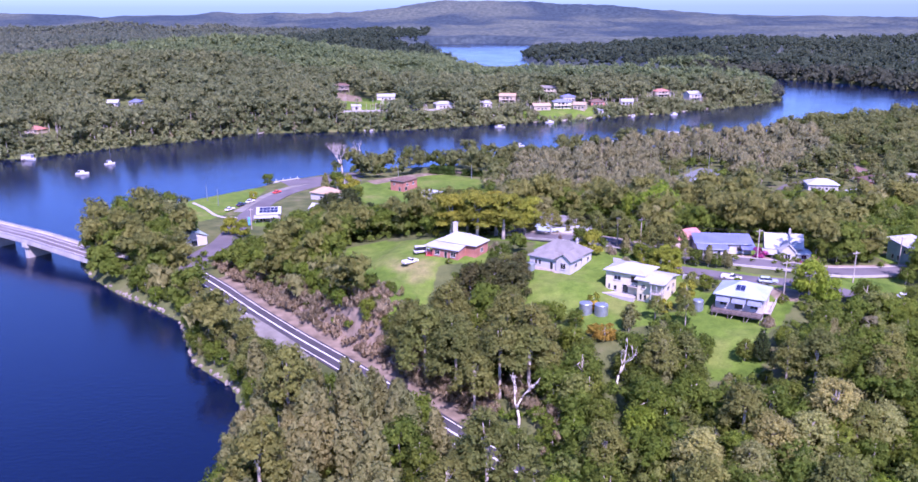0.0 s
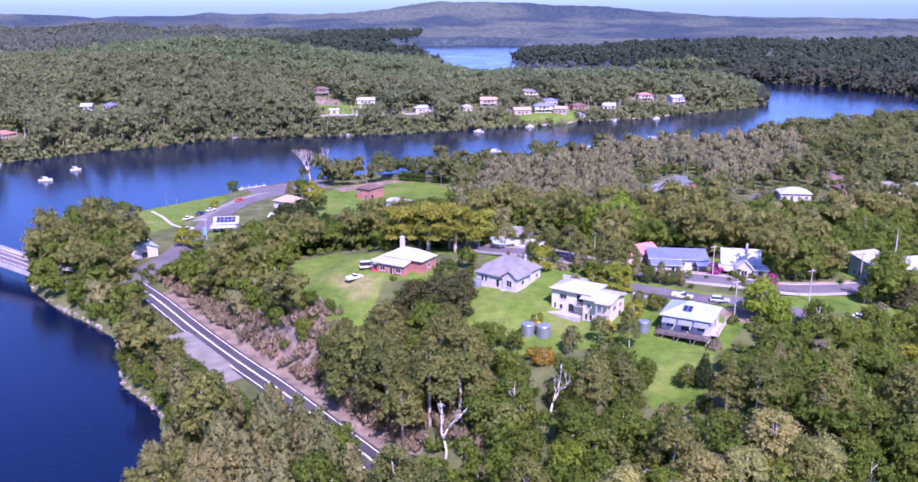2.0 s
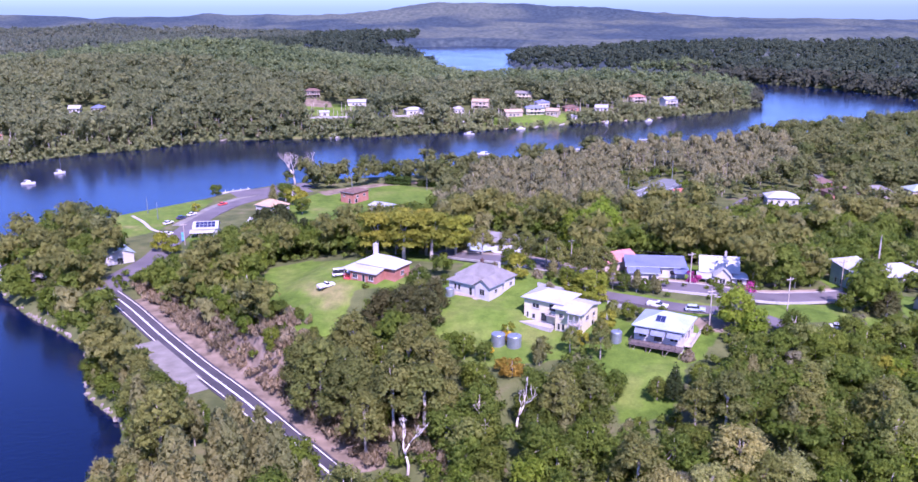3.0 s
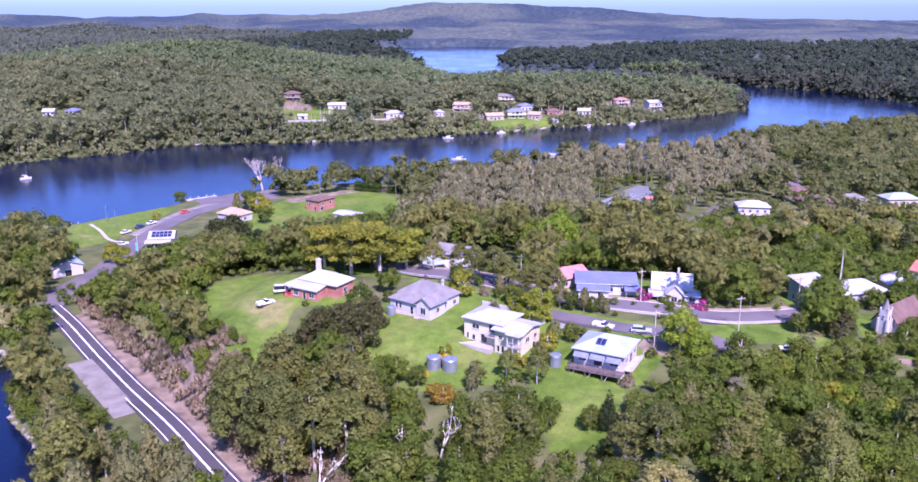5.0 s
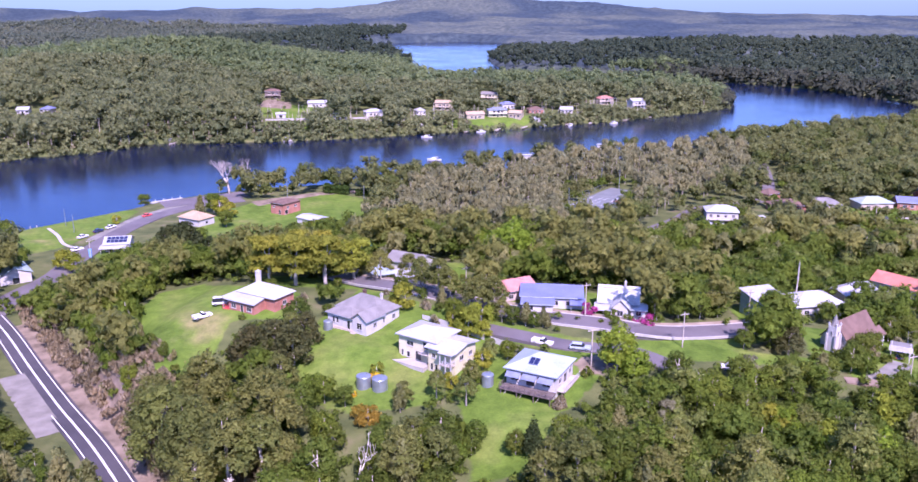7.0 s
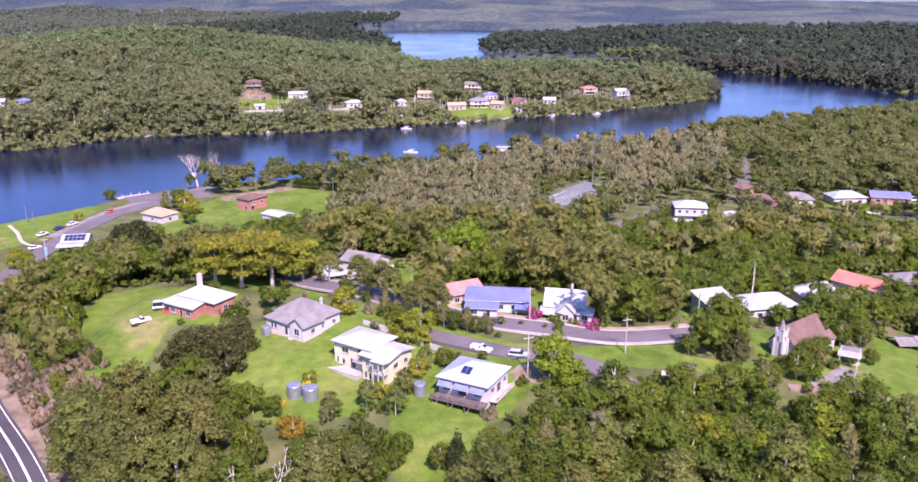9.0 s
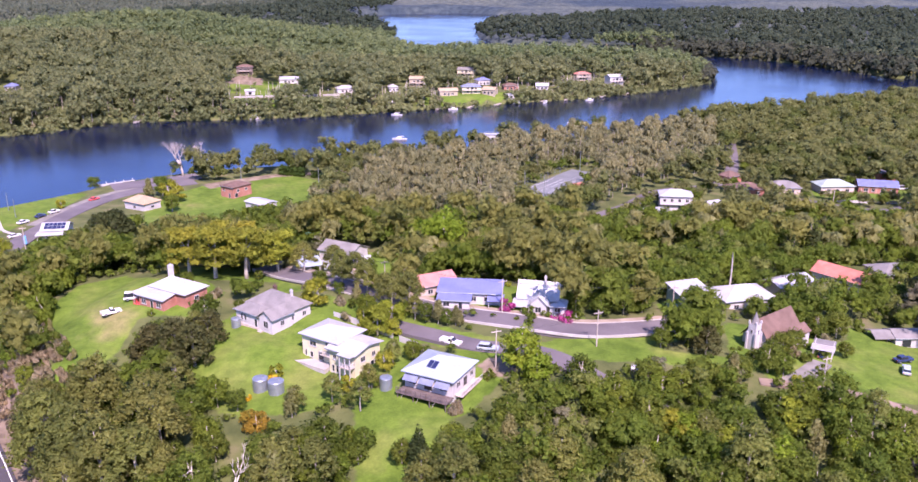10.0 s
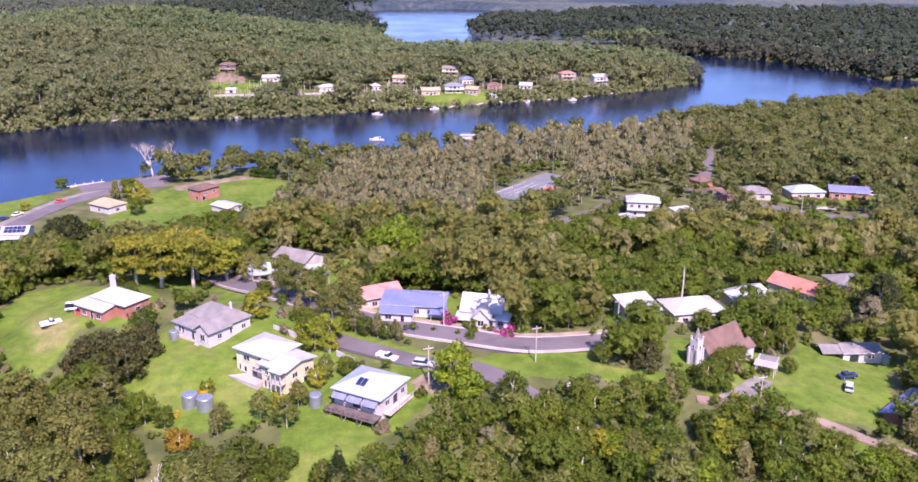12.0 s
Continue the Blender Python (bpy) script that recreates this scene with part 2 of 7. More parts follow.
def ground_material():
    """Grass, worn earth and leaf litter, by the zones kept on the sheet's corners."""
    m, t, b = node_material("ground_cover")
    lawn, dirt = t.nodes.new("ShaderNodeAttribute"), t.nodes.new("ShaderNodeAttribute")
    lawn.attribute_name, dirt.attribute_name = "lawn", "dirt"
    canopy = t.nodes.new("ShaderNodeAttribute")
    canopy.attribute_name = "canopy"
    p = coords(t)
    litter = ramp(t, noise_at(t, 0.15, 5, p), [(0.3, (0.046, 0.062, 0.020)), (0.55, (0.085, 0.100, 0.034)), (0.75, (0.130, 0.118, 0.062))]).outputs[0]
    green = ramp(t, noise_at(t, 0.09, 5, p), [(0.28, (0.062, 0.116, 0.013)), (0.5, (0.098, 0.168, 0.022)), (0.72, (0.145, 0.186, 0.042))]).outputs[0]
    worn = ramp(t, noise_at(t, 0.045, 4, p), [(0.64, (0, 0, 0)), (0.82, (1, 1, 1))]).outputs[0]
    green = mixed(t, worn, green, (0.24, 0.20, 0.10))
    mottle = ramp(t, noise_at(t, 0.4, 5, p), [(0.3, (0.62, 0.66, 0.6)), (0.7, (1.15, 1.1, 1.05))]).outputs[0]
    green = mixed(t, 0.8, green, mottle, "MULTIPLY")
    blades = ramp(t, noise_at(t, 2.2, 3, p), [(0.25, (0.6, 0.6, 0.6)), (0.75, (1.1, 1.1, 1.1))]).outputs[0]
    green = mixed(t, 0.6, green, blades, "MULTIPLY")
    earth = ramp(t, noise_at(t, 0.25, 5, p), [(0.3, (0.10, 0.08, 0.055)), (0.7, (0.235, 0.188, 0.138))]).outputs[0]

    def ragged(attribute):
        s = add(t, "ShaderNodeMath")
        s.operation = "MULTIPLY_ADD"
        t.links.new(noise_at(t, 0.5, 4, p), s.inputs[0])
        s.inputs[1].default_value = 0.7
        t.links.new(attribute.outputs["Fac"], s.inputs[2])
        return ramp(t, s.outputs[0], [(0.75, (0, 0, 0)), (0.95, (1, 1, 1))]).outputs[0]

    c = mixed(t, ragged(lawn), litter, green)
    c = mixed(t, ragged(dirt), c, earth)
    # the blue in these far canopy colours is painted distance haze
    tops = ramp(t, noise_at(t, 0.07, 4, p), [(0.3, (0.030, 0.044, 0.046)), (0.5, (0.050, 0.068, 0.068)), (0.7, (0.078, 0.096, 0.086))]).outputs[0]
    # cloud shadows painted as broad noise: cool dark patches, warm light ones
    cloud_shade = ramp(t, noise_at(t, 0.0025, 3, p), [(0.42, (0.5, 0.62, 0.8)), (0.58, (1.35, 1.25, 1.05))]).outputs[0]
    c = mixed(t, canopy.outputs["Fac"], c, mixed(t, 0.9, tops, cloud_shade, "MULTIPLY"))
    t.links.new(c, b.inputs["Base Color"])
    b.inputs["Roughness"].default_value = 0.95
    b.inputs["Specular IOR Level"].default_value = 0.15
    rough = mixed(t, canopy.outputs["Fac"], ramp(t, noise_at(t, 1.3, 4, p), [(0, (0, 0, 0)), (1, (0.05, 0.05, 0.05))]).outputs[0], ramp(t, noise_at(t, 0.06, 4, p), [(0.25, (0, 0, 0)), (0.75, (1, 1, 1))]).outputs[0])
    bumped(t, b, rough, 0.6, 6.0)
    return m


M_GROUND = ground_material()


# ---- helpers for things ----
def box(bm, x0, y0, z0, x1, y1, z1, m=None):
    vs = [bm.verts.new((x, y, z)) for x in (x0, x1) for y in (y0, y1) for z in (z0, z1)]
    if m is not None:
        for v in vs:
            v.co = m @ v.co
    for f in ((0, 1, 3, 2), (4, 6, 7, 5), (0, 4, 5, 1), (2, 3, 7, 6), (0, 2, 6, 4), (1, 5, 7, 3)):
        bm.faces.new([vs[k] for k in f])
    return vs


def tube(bm, points, radii, sides=7):
    """A round bar along points, thinner or thicker on the way."""
    rings = []
    for k, p in enumerate(points):
        p = Vector(p)
        a, b = Vector(points[max(k - 1, 0)]), Vector(points[min(k + 1, len(points) - 1)])
        d = (b - a).normalized()
        u = d.orthogonal().normalized()
        if rings:
            u = (last - d * last.dot(d)).normalized()
        last, w = u, d.cross(u)
        rings.append([bm.verts.new(p + radii[k] * (math.cos(i * math.tau / sides) * u + math.sin(i * math.tau / sides) * w)) for i in range(sides)])
    for r1, r2 in zip(rings, rings[1:]):
        for i in range(sides):
            bm.faces.new((r1[i], r1[(i + 1) % sides], r2[(i + 1) % sides], r2[i]))
    bm.faces.new(rings[0][::-1])
    bm.faces.new(rings[-1])


def finish(name, bm, material, bevel=0.0, smooth=False):
    if bevel:
        bmesh.ops.bevel(bm, geom=bm.edges[:], offset=bevel, segments=1, affect="EDGES")
    bmesh.ops.recalc_face_normals(bm, faces=bm.faces[:])
    me = bpy.data.meshes.new(name)
    bm.to_mesh(me)
    bm.free()
    for p in me.polygons:
        p.use_smooth = smooth
    me.materials.append(material)
    return me


def part(name, bm, material, parent, label="", bevel=0.0, smooth=False):
    me = bm if isinstance(bm, bpy.types.Mesh) else finish(name, bm, material, bevel, smooth)
    ob = new(name, me)
    ob.parent = parent
    if label:
        tagged(ob, label)
    return ob


def thing(name, label, category, place, turn=0.0, group="", kind=""):
    ob = new(name)
    ob.empty_display_size = 0.5
    ob.location, ob.rotation_euler = place, (0, 0, radians(turn))
    return tagged(ob, label, category, group, kind)


def setting(name, bm, material, label, category, smooth=False):
    return tagged(new(name, finish(name, bm, material, 0.0, smooth)), label, category, "", "structure")


def raw_mesh(name, verts, faces, material, smooth=True):
    me = bpy.data.meshes.new(name)
    me.from_pydata(verts, [], faces)
    me.materials.append(material)
    if smooth:
        me.polygons.foreach_set("use_smooth", np.ones(len(me.polygons), bool))
    me.update()
    return me


# ---- the land and the river ----
def poly_dist(px, py, poly):
    """Signed distance to a polygon, positive inside."""
    poly = np.asarray(poly, float)
    d = np.full(np.shape(px), 1e9)
    inside = np.zeros(np.shape(px), bool)
    for (x1, y1), (x2, y2) in zip(poly, np.roll(poly, -1, axis=0)):
        ex, ey = x2 - x1, y2 - y1
        u = np.clip(((px - x1) * ex + (py - y1) * ey) / (ex * ex + ey * ey + 1e-9), 0, 1)
        d = np.minimum(d, np.hypot(px - x1 - u * ex, py - y1 - u * ey))
        cross = ((y1 > py) != (y2 > py)) & (px < (x2 - x1) * (py - y1) / (y2 - y1 + 1e-12) + x1)
        inside ^= cross
    return np.where(inside, d, -d)


# the river with its far arm and the lake, as one outline
RIVER_NEAR = [(-20, -900), (-34, 60), (-36, 120), (-37, 141), (-39, 160), (-48, 182), (-62, 196), (-76, 227), (-91, 240), (-104, 251),
              (-121, 269), (-130, 283), (-136, 310), (-137, 345), (-131, 366), (-117, 383), (-98, 408), (-91, 421), (-71, 440),
              (-40, 456), (0, 468), (45, 480), (100, 520), (160, 545), (200, 560), (240, 590), (300, 620), (390, 665), (520, 720), (800, 790)]
RIVER_FAR = [(800, 830), (600, 840), (492, 854), (478, 907), (450, 986), (405, 1049), (372, 1075), (300, 1130), (180, 1200), (120, 1262),
             (98, 1370), (99, 1560), (125, 1760), (178, 2060), (60, 2140), (-80, 2100), (-185, 1960), (-130, 1660), (-60, 1478), (-20, 1300), (-10, 1120), (20, 985),
             (90, 950), (180, 925), (270, 905), (318, 880), (294, 815), (258, 778), (203, 738), (170, 716), (125, 698), (73, 668),
             (12, 644), (-28, 627), (-76, 613), (-147, 604), (-158, 601), (-189, 561), (-216, 548), (-262, 500), (-330, 480), (-700, 430), (-1500, 300), (-1500, -900)]
RIVER = RIVER_NEAR + RIVER_FAR
# ground heights of the near bank
SPOTS_A = [(-57, 232, 3.2), (-30, 195, 3.4), (0, 165, 4.5), (18, 137, 5), (-80, 265, 4), (-85, 300, 3.2), (-80, 350, 2.6), (-75, 400, 2),
           (-33, 398, 2), (0, 430, 2), (-5, 385, 2.6), (-15, 205, 16), (-26, 245, 14), (-8, 240, 18.5), (3, 233, 20), (34, 207, 19.8),
           (39, 187, 17), (30, 180, 15), (71, 178, 17.5), (70, 190, 19.5), (55, 160, 13), (20, 148, 9), (45, 223, 21), (82, 200, 21)]
SPOTS_B = [(80, 222, 21), (106, 208, 18.5), (123, 220, 17), (138, 205, 16), (150, 195, 15), (165, 192, 12.5), (190, 227, 9.5), (175, 222, 12),
           (120, 160, 10), (160, 150, 7), (190, 190, 9), (60, 280, 12), (60, 340, 6), (110, 290, 10), (115, 400, 3), (60, 430, 3),
           (157, 372, 6), (200, 300, 9), (250, 400, 5), (260, 300, 7), (20, 300, 11), (-40, 310, 6), (150, 500, 3), (300, 500, 4),
           (80, 120, 8), (0, 100, 5), (130, 100, 8), (250, 150, 10), (400, 450, 8), (10, 180, 8), (-8, 190, 9), (-40, 232, 7)]


SHORE_BENCH = [(60, 84, 5.2), (38, 112, 5.0), (16, 137.5, 4.9), (-6, 166, 4.2), (-22, 187, 3.6), (-38, 206, 3.3), (-55, 227, 3.2), (-71, 247, 3.6), (-84, 262, 3.9)]


def hill(x, y, cx, cy, rx, ry, top):
    return top * np.exp(-((x - cx) / rx) ** 2 - ((y - cy) / ry) ** 2)


SKYLINE_X = [-2070, -1725, -1405, -1086, -740, -580, -340, -128, 16, 271, 590, 857, 1256, 1655, 2100]
SKYLINE_Z = [54, 36, 47, 59, 47, 54, 75, 104, 102, 96, 84, 60, 35, 28, 22]


def ground(x, y):
    """Height of the land at x, y; below zero under the water."""
    x, y = np.asarray(x, float), np.asarray(y, float)
    num, den = 0.0, 0.0
    for sx, sy, sz in SPOTS_A + SPOTS_B:
        w = 1.0 / ((x - sx) ** 2 + (y - sy) ** 2 + 60.0) ** 2
        num, den = num + w * sz, den + w
    near = num / den
    reach, bench = np.full(np.shape(x), 1e9), np.zeros(np.shape(x))
    for (x1, y1, z1), (x2, y2, z2) in zip(SHORE_BENCH, SHORE_BENCH[1:]):
        ex, ey = x2 - x1, y2 - y1
        u = np.clip(((x - x1) * ex + (y - y1) * ey) / (ex * ex + ey * ey), 0, 1)
        off = np.hypot(x - x1 - u * ex, y - y1 - u * ey)
        bench, reach = np.where(off < reach, z1 + u * (z2 - z1), bench), np.minimum(off, reach)
    flat = np.clip((12.0 - reach) / 4.0, 0, 1)
    near = near * (1 - flat) + bench * flat
    far = 6.0 + hill(x, y, -240, 930, 150, 230, 30) + hill(x, y, -460, 820, 200, 260, 18) + hill(x, y, 150, 850, 150, 70, 9)
    far = far + hill(x, y, -600, 1800, 500, 400, 14) + hill(x, y, -300, 1500, 140, 260, 14) + hill(x, y, 60, 2150, 110, 90, 9)
    far = far + np.interp(x, SKYLINE_X, SKYLINE_Z) * np.exp(-((y - 4050) / 420) ** 2)
    far = far + hill(x, y, -1150, 2750, 520, 190, 26) + hill(x, y, -420, 3050, 380, 170, 30) + hill(x, y, 150, 2650, 260, 150, 16)
    far = far + hill(x, y, 760, 2900, 330, 160, 16) + hill(x, y, 1450, 2700, 420, 180, 14) + hill(x, y, 420, 3400, 420, 160, 26) + hill(x, y, 1150, 3450, 380, 150, 18)
    blend = np.clip((y - 560) / 120, 0, 1)
    land = near * (1 - blend) + far * blend
    d = -poly_dist(x, y, RIVER)
    bank = np.clip(d / 9.0, -1, 1)
    return np.where(d > 0, np.minimum(land, 0.25 + 1.2 * np.clip(d, 0, 5) ** 0.5 + np.maximum(d - 5, 0) * 0.42), bank * 7.0)


# open ground, as outlines on the plan
LAWNS = [
    [(-33, 232), (-31, 257), (-20, 262), (-3, 247), (0, 228), (-3, 205), (-6, 188), (-17, 190), (-12, 208)],
    [(17, 198), (18, 219), (28, 224), (46, 222), (53, 205), (53, 190), (52, 183), (44, 180), (34, 180), (24, 186)],
    [(54, 188), (74, 184), (73, 170), (68, 160), (58, 158), (57, 172)],
    [(98, 211), (120, 214), (122, 208), (136, 207), (135, 203), (108, 199), (100, 201)],
    [(158, 209), (164, 221), (174, 228), (192, 222), (178, 190), (165, 193), (156, 198)],
]
LAWNS += [
    [(148, 193), (164, 188), (178, 179), (174, 176), (159, 184)],
    [(-60, 384), (-52, 405), (-44, 418), (-9, 440), (12, 425), (14, 400), (14, 360), (-6, 352), (-22, 338), (-42, 330), (-48, 350)],
    [(-122, 342), (-130, 362), (-116, 380), (-100, 402), (-92, 403), (-92, 372), (-98, 340), (-106, 328)],
    [(-84, 330), (-79, 340), (-70, 340), (-68, 324), (-76, 322)],
]
TOWN_LAWNS = [[(228, 388), (232, 404), (270, 406), (276, 392), (250, 380)], [(112, 384), (112, 398), (126, 400), (124, 386)], [(268, 372), (276, 388), (286, 392), (284, 376)]]
FAR_LAWNS = [[(40, 662), (80, 678), (125, 704), (120, 716), (90, 704), (60, 690), (40, 684)], [(-112, 676), (-104, 726), (-60, 738), (-30, 704), (-70, 672)], [(58, 664), (56, 700), (110, 712), (108, 692)], [(-92, 642), (-60, 632), (-20, 642), (0, 656), (-20, 664), (-60, 656), (-90, 660)]]
DIRT = [
    [(-66, 262), (-48, 238), (-20, 205), (0, 178), (12, 164), (14, 156), (6, 155), (-15.5, 179.5), (-45.5, 217.5), (-75, 253)],
    [(-46, 420), (-20, 440), (10, 450), (30, 452), (20, 444), (-14, 436), (-40, 412)],
    [(-116, 712), (-110, 752), (-90, 742), (-84, 714)],
    [(84, 188), (79, 193), (84, 198), (90, 193)],
]
# where no wood grows and camera sight stays clear: lawns, streets, house plots
PLOTS = [
    [(-90, 275), (-80, 285), (-72, 330), (-60, 345), (-45, 420), (-75, 440), (-95, 410), (-100, 340)],
    [(-75, 262), (-52, 235), (-22, 200), (4, 168), (26, 146), (16, 136), (-8, 166), (-30, 188), (-47, 199), (-66, 222), (-72, 238), (-88, 262)],
    [(44, 228), (60, 222), (76, 210), (90, 204), (104, 214), (128, 226), (128, 214), (106, 206), (103, 198), (100, 193), (94, 194), (84, 196), (66, 206), (44, 212)],
    [(-10, 222), (-12, 236), (8, 246), (16, 236), (14, 222)],
    [(20, 212), (22, 228), (44, 232), (50, 216), (34, 206)],
    [(40, 196), (44, 212), (64, 208), (66, 196), (56, 190)],
]
PLOTS += [
    [(60, 178), (62, 196), (82, 200), (86, 190), (76, 176)],
    [(64, 222), (68, 244), (92, 242), (106, 236), (106, 220), (90, 220)],
    [(136, 204), (140, 226), (166, 230), (164, 206), (146, 194)],
    [(170, 222), (174, 234), (196, 234), (196, 222)],
    [(100, 396), (104, 440), (140, 456), (142, 420), (120, 394)],
    [(118, 340), (160, 396), (204, 424), (224, 490), (232, 488), (214, 420), (206, 404), (168, 388), (126, 336)],
]
PLOTS += [
    [(148, 358), (152, 376), (176, 386), (178, 370), (160, 354)],
    [(188, 382), (204, 402), (268, 406), (280, 390), (246, 366), (224, 380)],
    [(26, 234), (30, 262), (24, 292), (56, 292), (60, 262), (62, 238)],
    [(-5, 247), (-2, 264), (29, 266), (29, 247)],
    [(126, 227), (126, 238), (133, 238), (133, 227)],
]
# house plots that trees may screen
SCREENED = [
    [(127, 226), (127, 238), (140, 239), (140, 226)], [(141, 238), (143, 251), (159, 251), (159, 238)], [(161, 254), (164, 265), (177, 267), (176, 256)],
    [(180, 260), (182, 277), (196, 276), (195, 260)], [(199, 271), (200, 284), (213, 284), (213, 271)],
]

near_x = np.arange(-150, 300.1, 2.5)
xs = np.concatenate([np.linspace(-3200, -700, 60), np.linspace(-690, -160, 50), near_x, np.linspace(306, 900, 50), np.linspace(930, 3400, 40)])
ys = np.concatenate([np.linspace(-900, 60, 20), np.arange(66, 470.1, 2.5), np.arange(475, 1100, 8.0), np.arange(1110, 2400, 18.0), np.arange(2420, 4700, 40.0)])
gx, gy = np.meshgrid(xs, ys)
gz = ground(gx, gy)
rough = np.array([[noise.noise((x * 0.02, y * 0.02, 3.1)) for x in xs] for y in ys])
ridges = np.array([[noise.noise((x * 0.0026, y * 0.0032, 8.3)) + 0.35 * noise.noise((x * 0.006, y * 0.006, 1.7)) for x in xs] for y in ys])
gz = gz + np.where(gz > 1.5, rough * np.clip(gz, 0, 8) * 0.05, 0) + np.where(gy > 2300, np.abs(rough) * 6, 0) + np.where(gz > 2, np.clip((gy - 1250) / 300, 0, 1) * np.clip((2600 - gy) / 300, 0, 1) * (ridges + 0.1) * 11, 0) + np.clip((gy - 2250) / 500, 0, 1) * (0.5 - 2 * np.abs(ridges)) * 16
nx, ny = len(xs), len(ys)
idx = np.arange(nx * ny).reshape(ny, nx)
quads = np.stack([idx[:-1, :-1], idx[:-1, 1:], idx[1:, 1:], idx[1:, :-1]], -1).reshape(-1, 4)
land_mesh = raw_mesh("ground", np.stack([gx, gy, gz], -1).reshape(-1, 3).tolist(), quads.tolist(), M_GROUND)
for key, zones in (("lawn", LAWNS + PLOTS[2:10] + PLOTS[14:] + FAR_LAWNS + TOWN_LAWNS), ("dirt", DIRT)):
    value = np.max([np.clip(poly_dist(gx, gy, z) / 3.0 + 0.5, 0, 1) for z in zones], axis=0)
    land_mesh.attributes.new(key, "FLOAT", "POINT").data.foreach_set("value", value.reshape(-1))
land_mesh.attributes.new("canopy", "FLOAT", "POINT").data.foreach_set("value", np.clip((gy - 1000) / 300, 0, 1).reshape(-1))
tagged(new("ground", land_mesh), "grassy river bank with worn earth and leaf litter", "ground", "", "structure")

bm = bmesh.new()
bm.faces.new([bm.verts.new(p) for p in ((-3200, -900, 0), (3400, -900, 0), (3400, 4600, 0), (-3200, 4600, 0))])
setting("water", bm, M_WATER, "deep blue calm river with light ripples", "river")


def height(x, y):
    """Height of the sheet's surface."""
    i = min(max(int(np.searchsorted(xs, x)) - 1, 0), nx - 2)
    j = min(max(int(np.searchsorted(ys, y)) - 1, 0), ny - 2)
    u, v = (x - xs[i]) / (xs[i + 1] - xs[i]), (y - ys[j]) / (ys[j + 1] - ys[j])
    return float((gz[j, i] * (1 - u) + gz[j, i + 1] * u) * (1 - v) + (gz[j + 1, i] * (1 - u) + gz[j + 1, i + 1] * u) * v)


def smooth_line(points, step=2.5):
    """Points at even steps along a smooth curve through the given ones."""
    pts = [np.array(p, float) for p in points]
    pts = [2 * pts[0] - pts[1]] + pts + [2 * pts[-1] - pts[-2]]
    out = []
    for a, b, c, d in zip(pts, pts[1:], pts[2:], pts[3:]):
        n = max(2, int(np.linalg.norm(c - b) / step))
        for k in range(n):
            u = k / n
            out.append(0.5 * (2 * b + (c - a) * u + (2 * a - 5 * b + 4 * c - d) * u * u + (3 * b - a - 3 * c + d) * u ** 3))
    out.append(pts[-2])
    return out


def ribbon(points, left, right, lift, deck=None, thick=0.5, gaps=None, span=3.0):
    """A strip along points from left to right of them, laid on the ground, with sides."""
    bm = bmesh.new()
    line = smooth_line(points)
    rows = []
    for k, p in enumerate(line):
        d = line[min(k + 1, len(line) - 1)] - line[max(k - 1, 0)]
        d = d / (np.linalg.norm(d) + 1e-9)
        n = np.array([d[1], -d[0]])
        if deck is None:
            spread = [p[:2] + n * s for s in (min(left, -span), -span / 2, 0.0, span / 2, max(right, span))]
            z = max(height(*q) for q in spread)
        else:
            z = deck(k / (len(line) - 1))
        rows.append((p[:2] + n * left, p[:2] + n * right, z))
    zs = [r[2] for r in rows]
    if deck is None:
        zs = [max(zs[max(0, k - 2):k + 3]) for k in range(len(zs))]
        zs = [float(np.mean(zs[max(0, k - 2):k + 3])) for k in range(len(zs))]
    last = None
    for k, ((a, b, _), z) in enumerate(zip(rows, zs)):
        z += lift
        cur = [bm.verts.new((*a, z)), bm.verts.new((*b, z)), bm.verts.new((*b, z - thick)), bm.verts.new((*a, z - thick))]
        if last and not (gaps and (k // gaps) % 2):
            for i in range(4):
                bm.faces.new((last[i], last[(i + 1) % 4], cur[(i + 1) % 4], cur[i]))
        last = cur
    return bm


ROAD_POINTS = []


def road(name, points, half, lines, material, label, verge=None):
    ROAD_POINTS.extend(smooth_line(points, 4.0))
    ob = setting(name, ribbon(points, -half, half, 0.16, thick=1.2, span=half), material, label, "road")
    for at, wide, gaps in lines:
        part("line", ribbon(points, at - wide, at + wide, 0.20, thick=0.03, gaps=gaps, span=half), M_LINE, ob, "white painted road line")
    return ob


SHORE_ROAD = [(60, 84), (38, 112), (16, 137.5), (-6, 166), (-22, 187), (-38, 206), (-55, 227), (-71, 247), (-84, 262)]
road("road", SHORE_ROAD, 3.4, [(-2.6, 0.10, None), (-0.14, 0.09, None), (0.14, 0.09, None), (2.6, 0.10, None)], M_ASPHALT, "two-lane sealed shore road with white lines")
PARK_ROAD = [(-84, 262), (-86, 276), (-84, 300), (-85, 325), (-86, 345), (-84, 372), (-79, 396), (-66, 414), (-50, 424)]
road("road", PARK_ROAD, 4.2, [], M_OLDASPHALT, "grey sealed road along the waterside park")
road("road", [(-86, 276), (-76, 284), (-66, 290), (-52, 296)], 3.2, [], M_OLDASPHALT, "grey side road by the cafe")
STREET = [(20, 262), (36, 246), (54, 232), (70, 222), (84, 216.5), (98, 214), (112, 216), (126, 221.5), (134, 222.6)]
road("road", STREET, 3.6, [], M_OLDASPHALT, "grey residential street with worn surface")
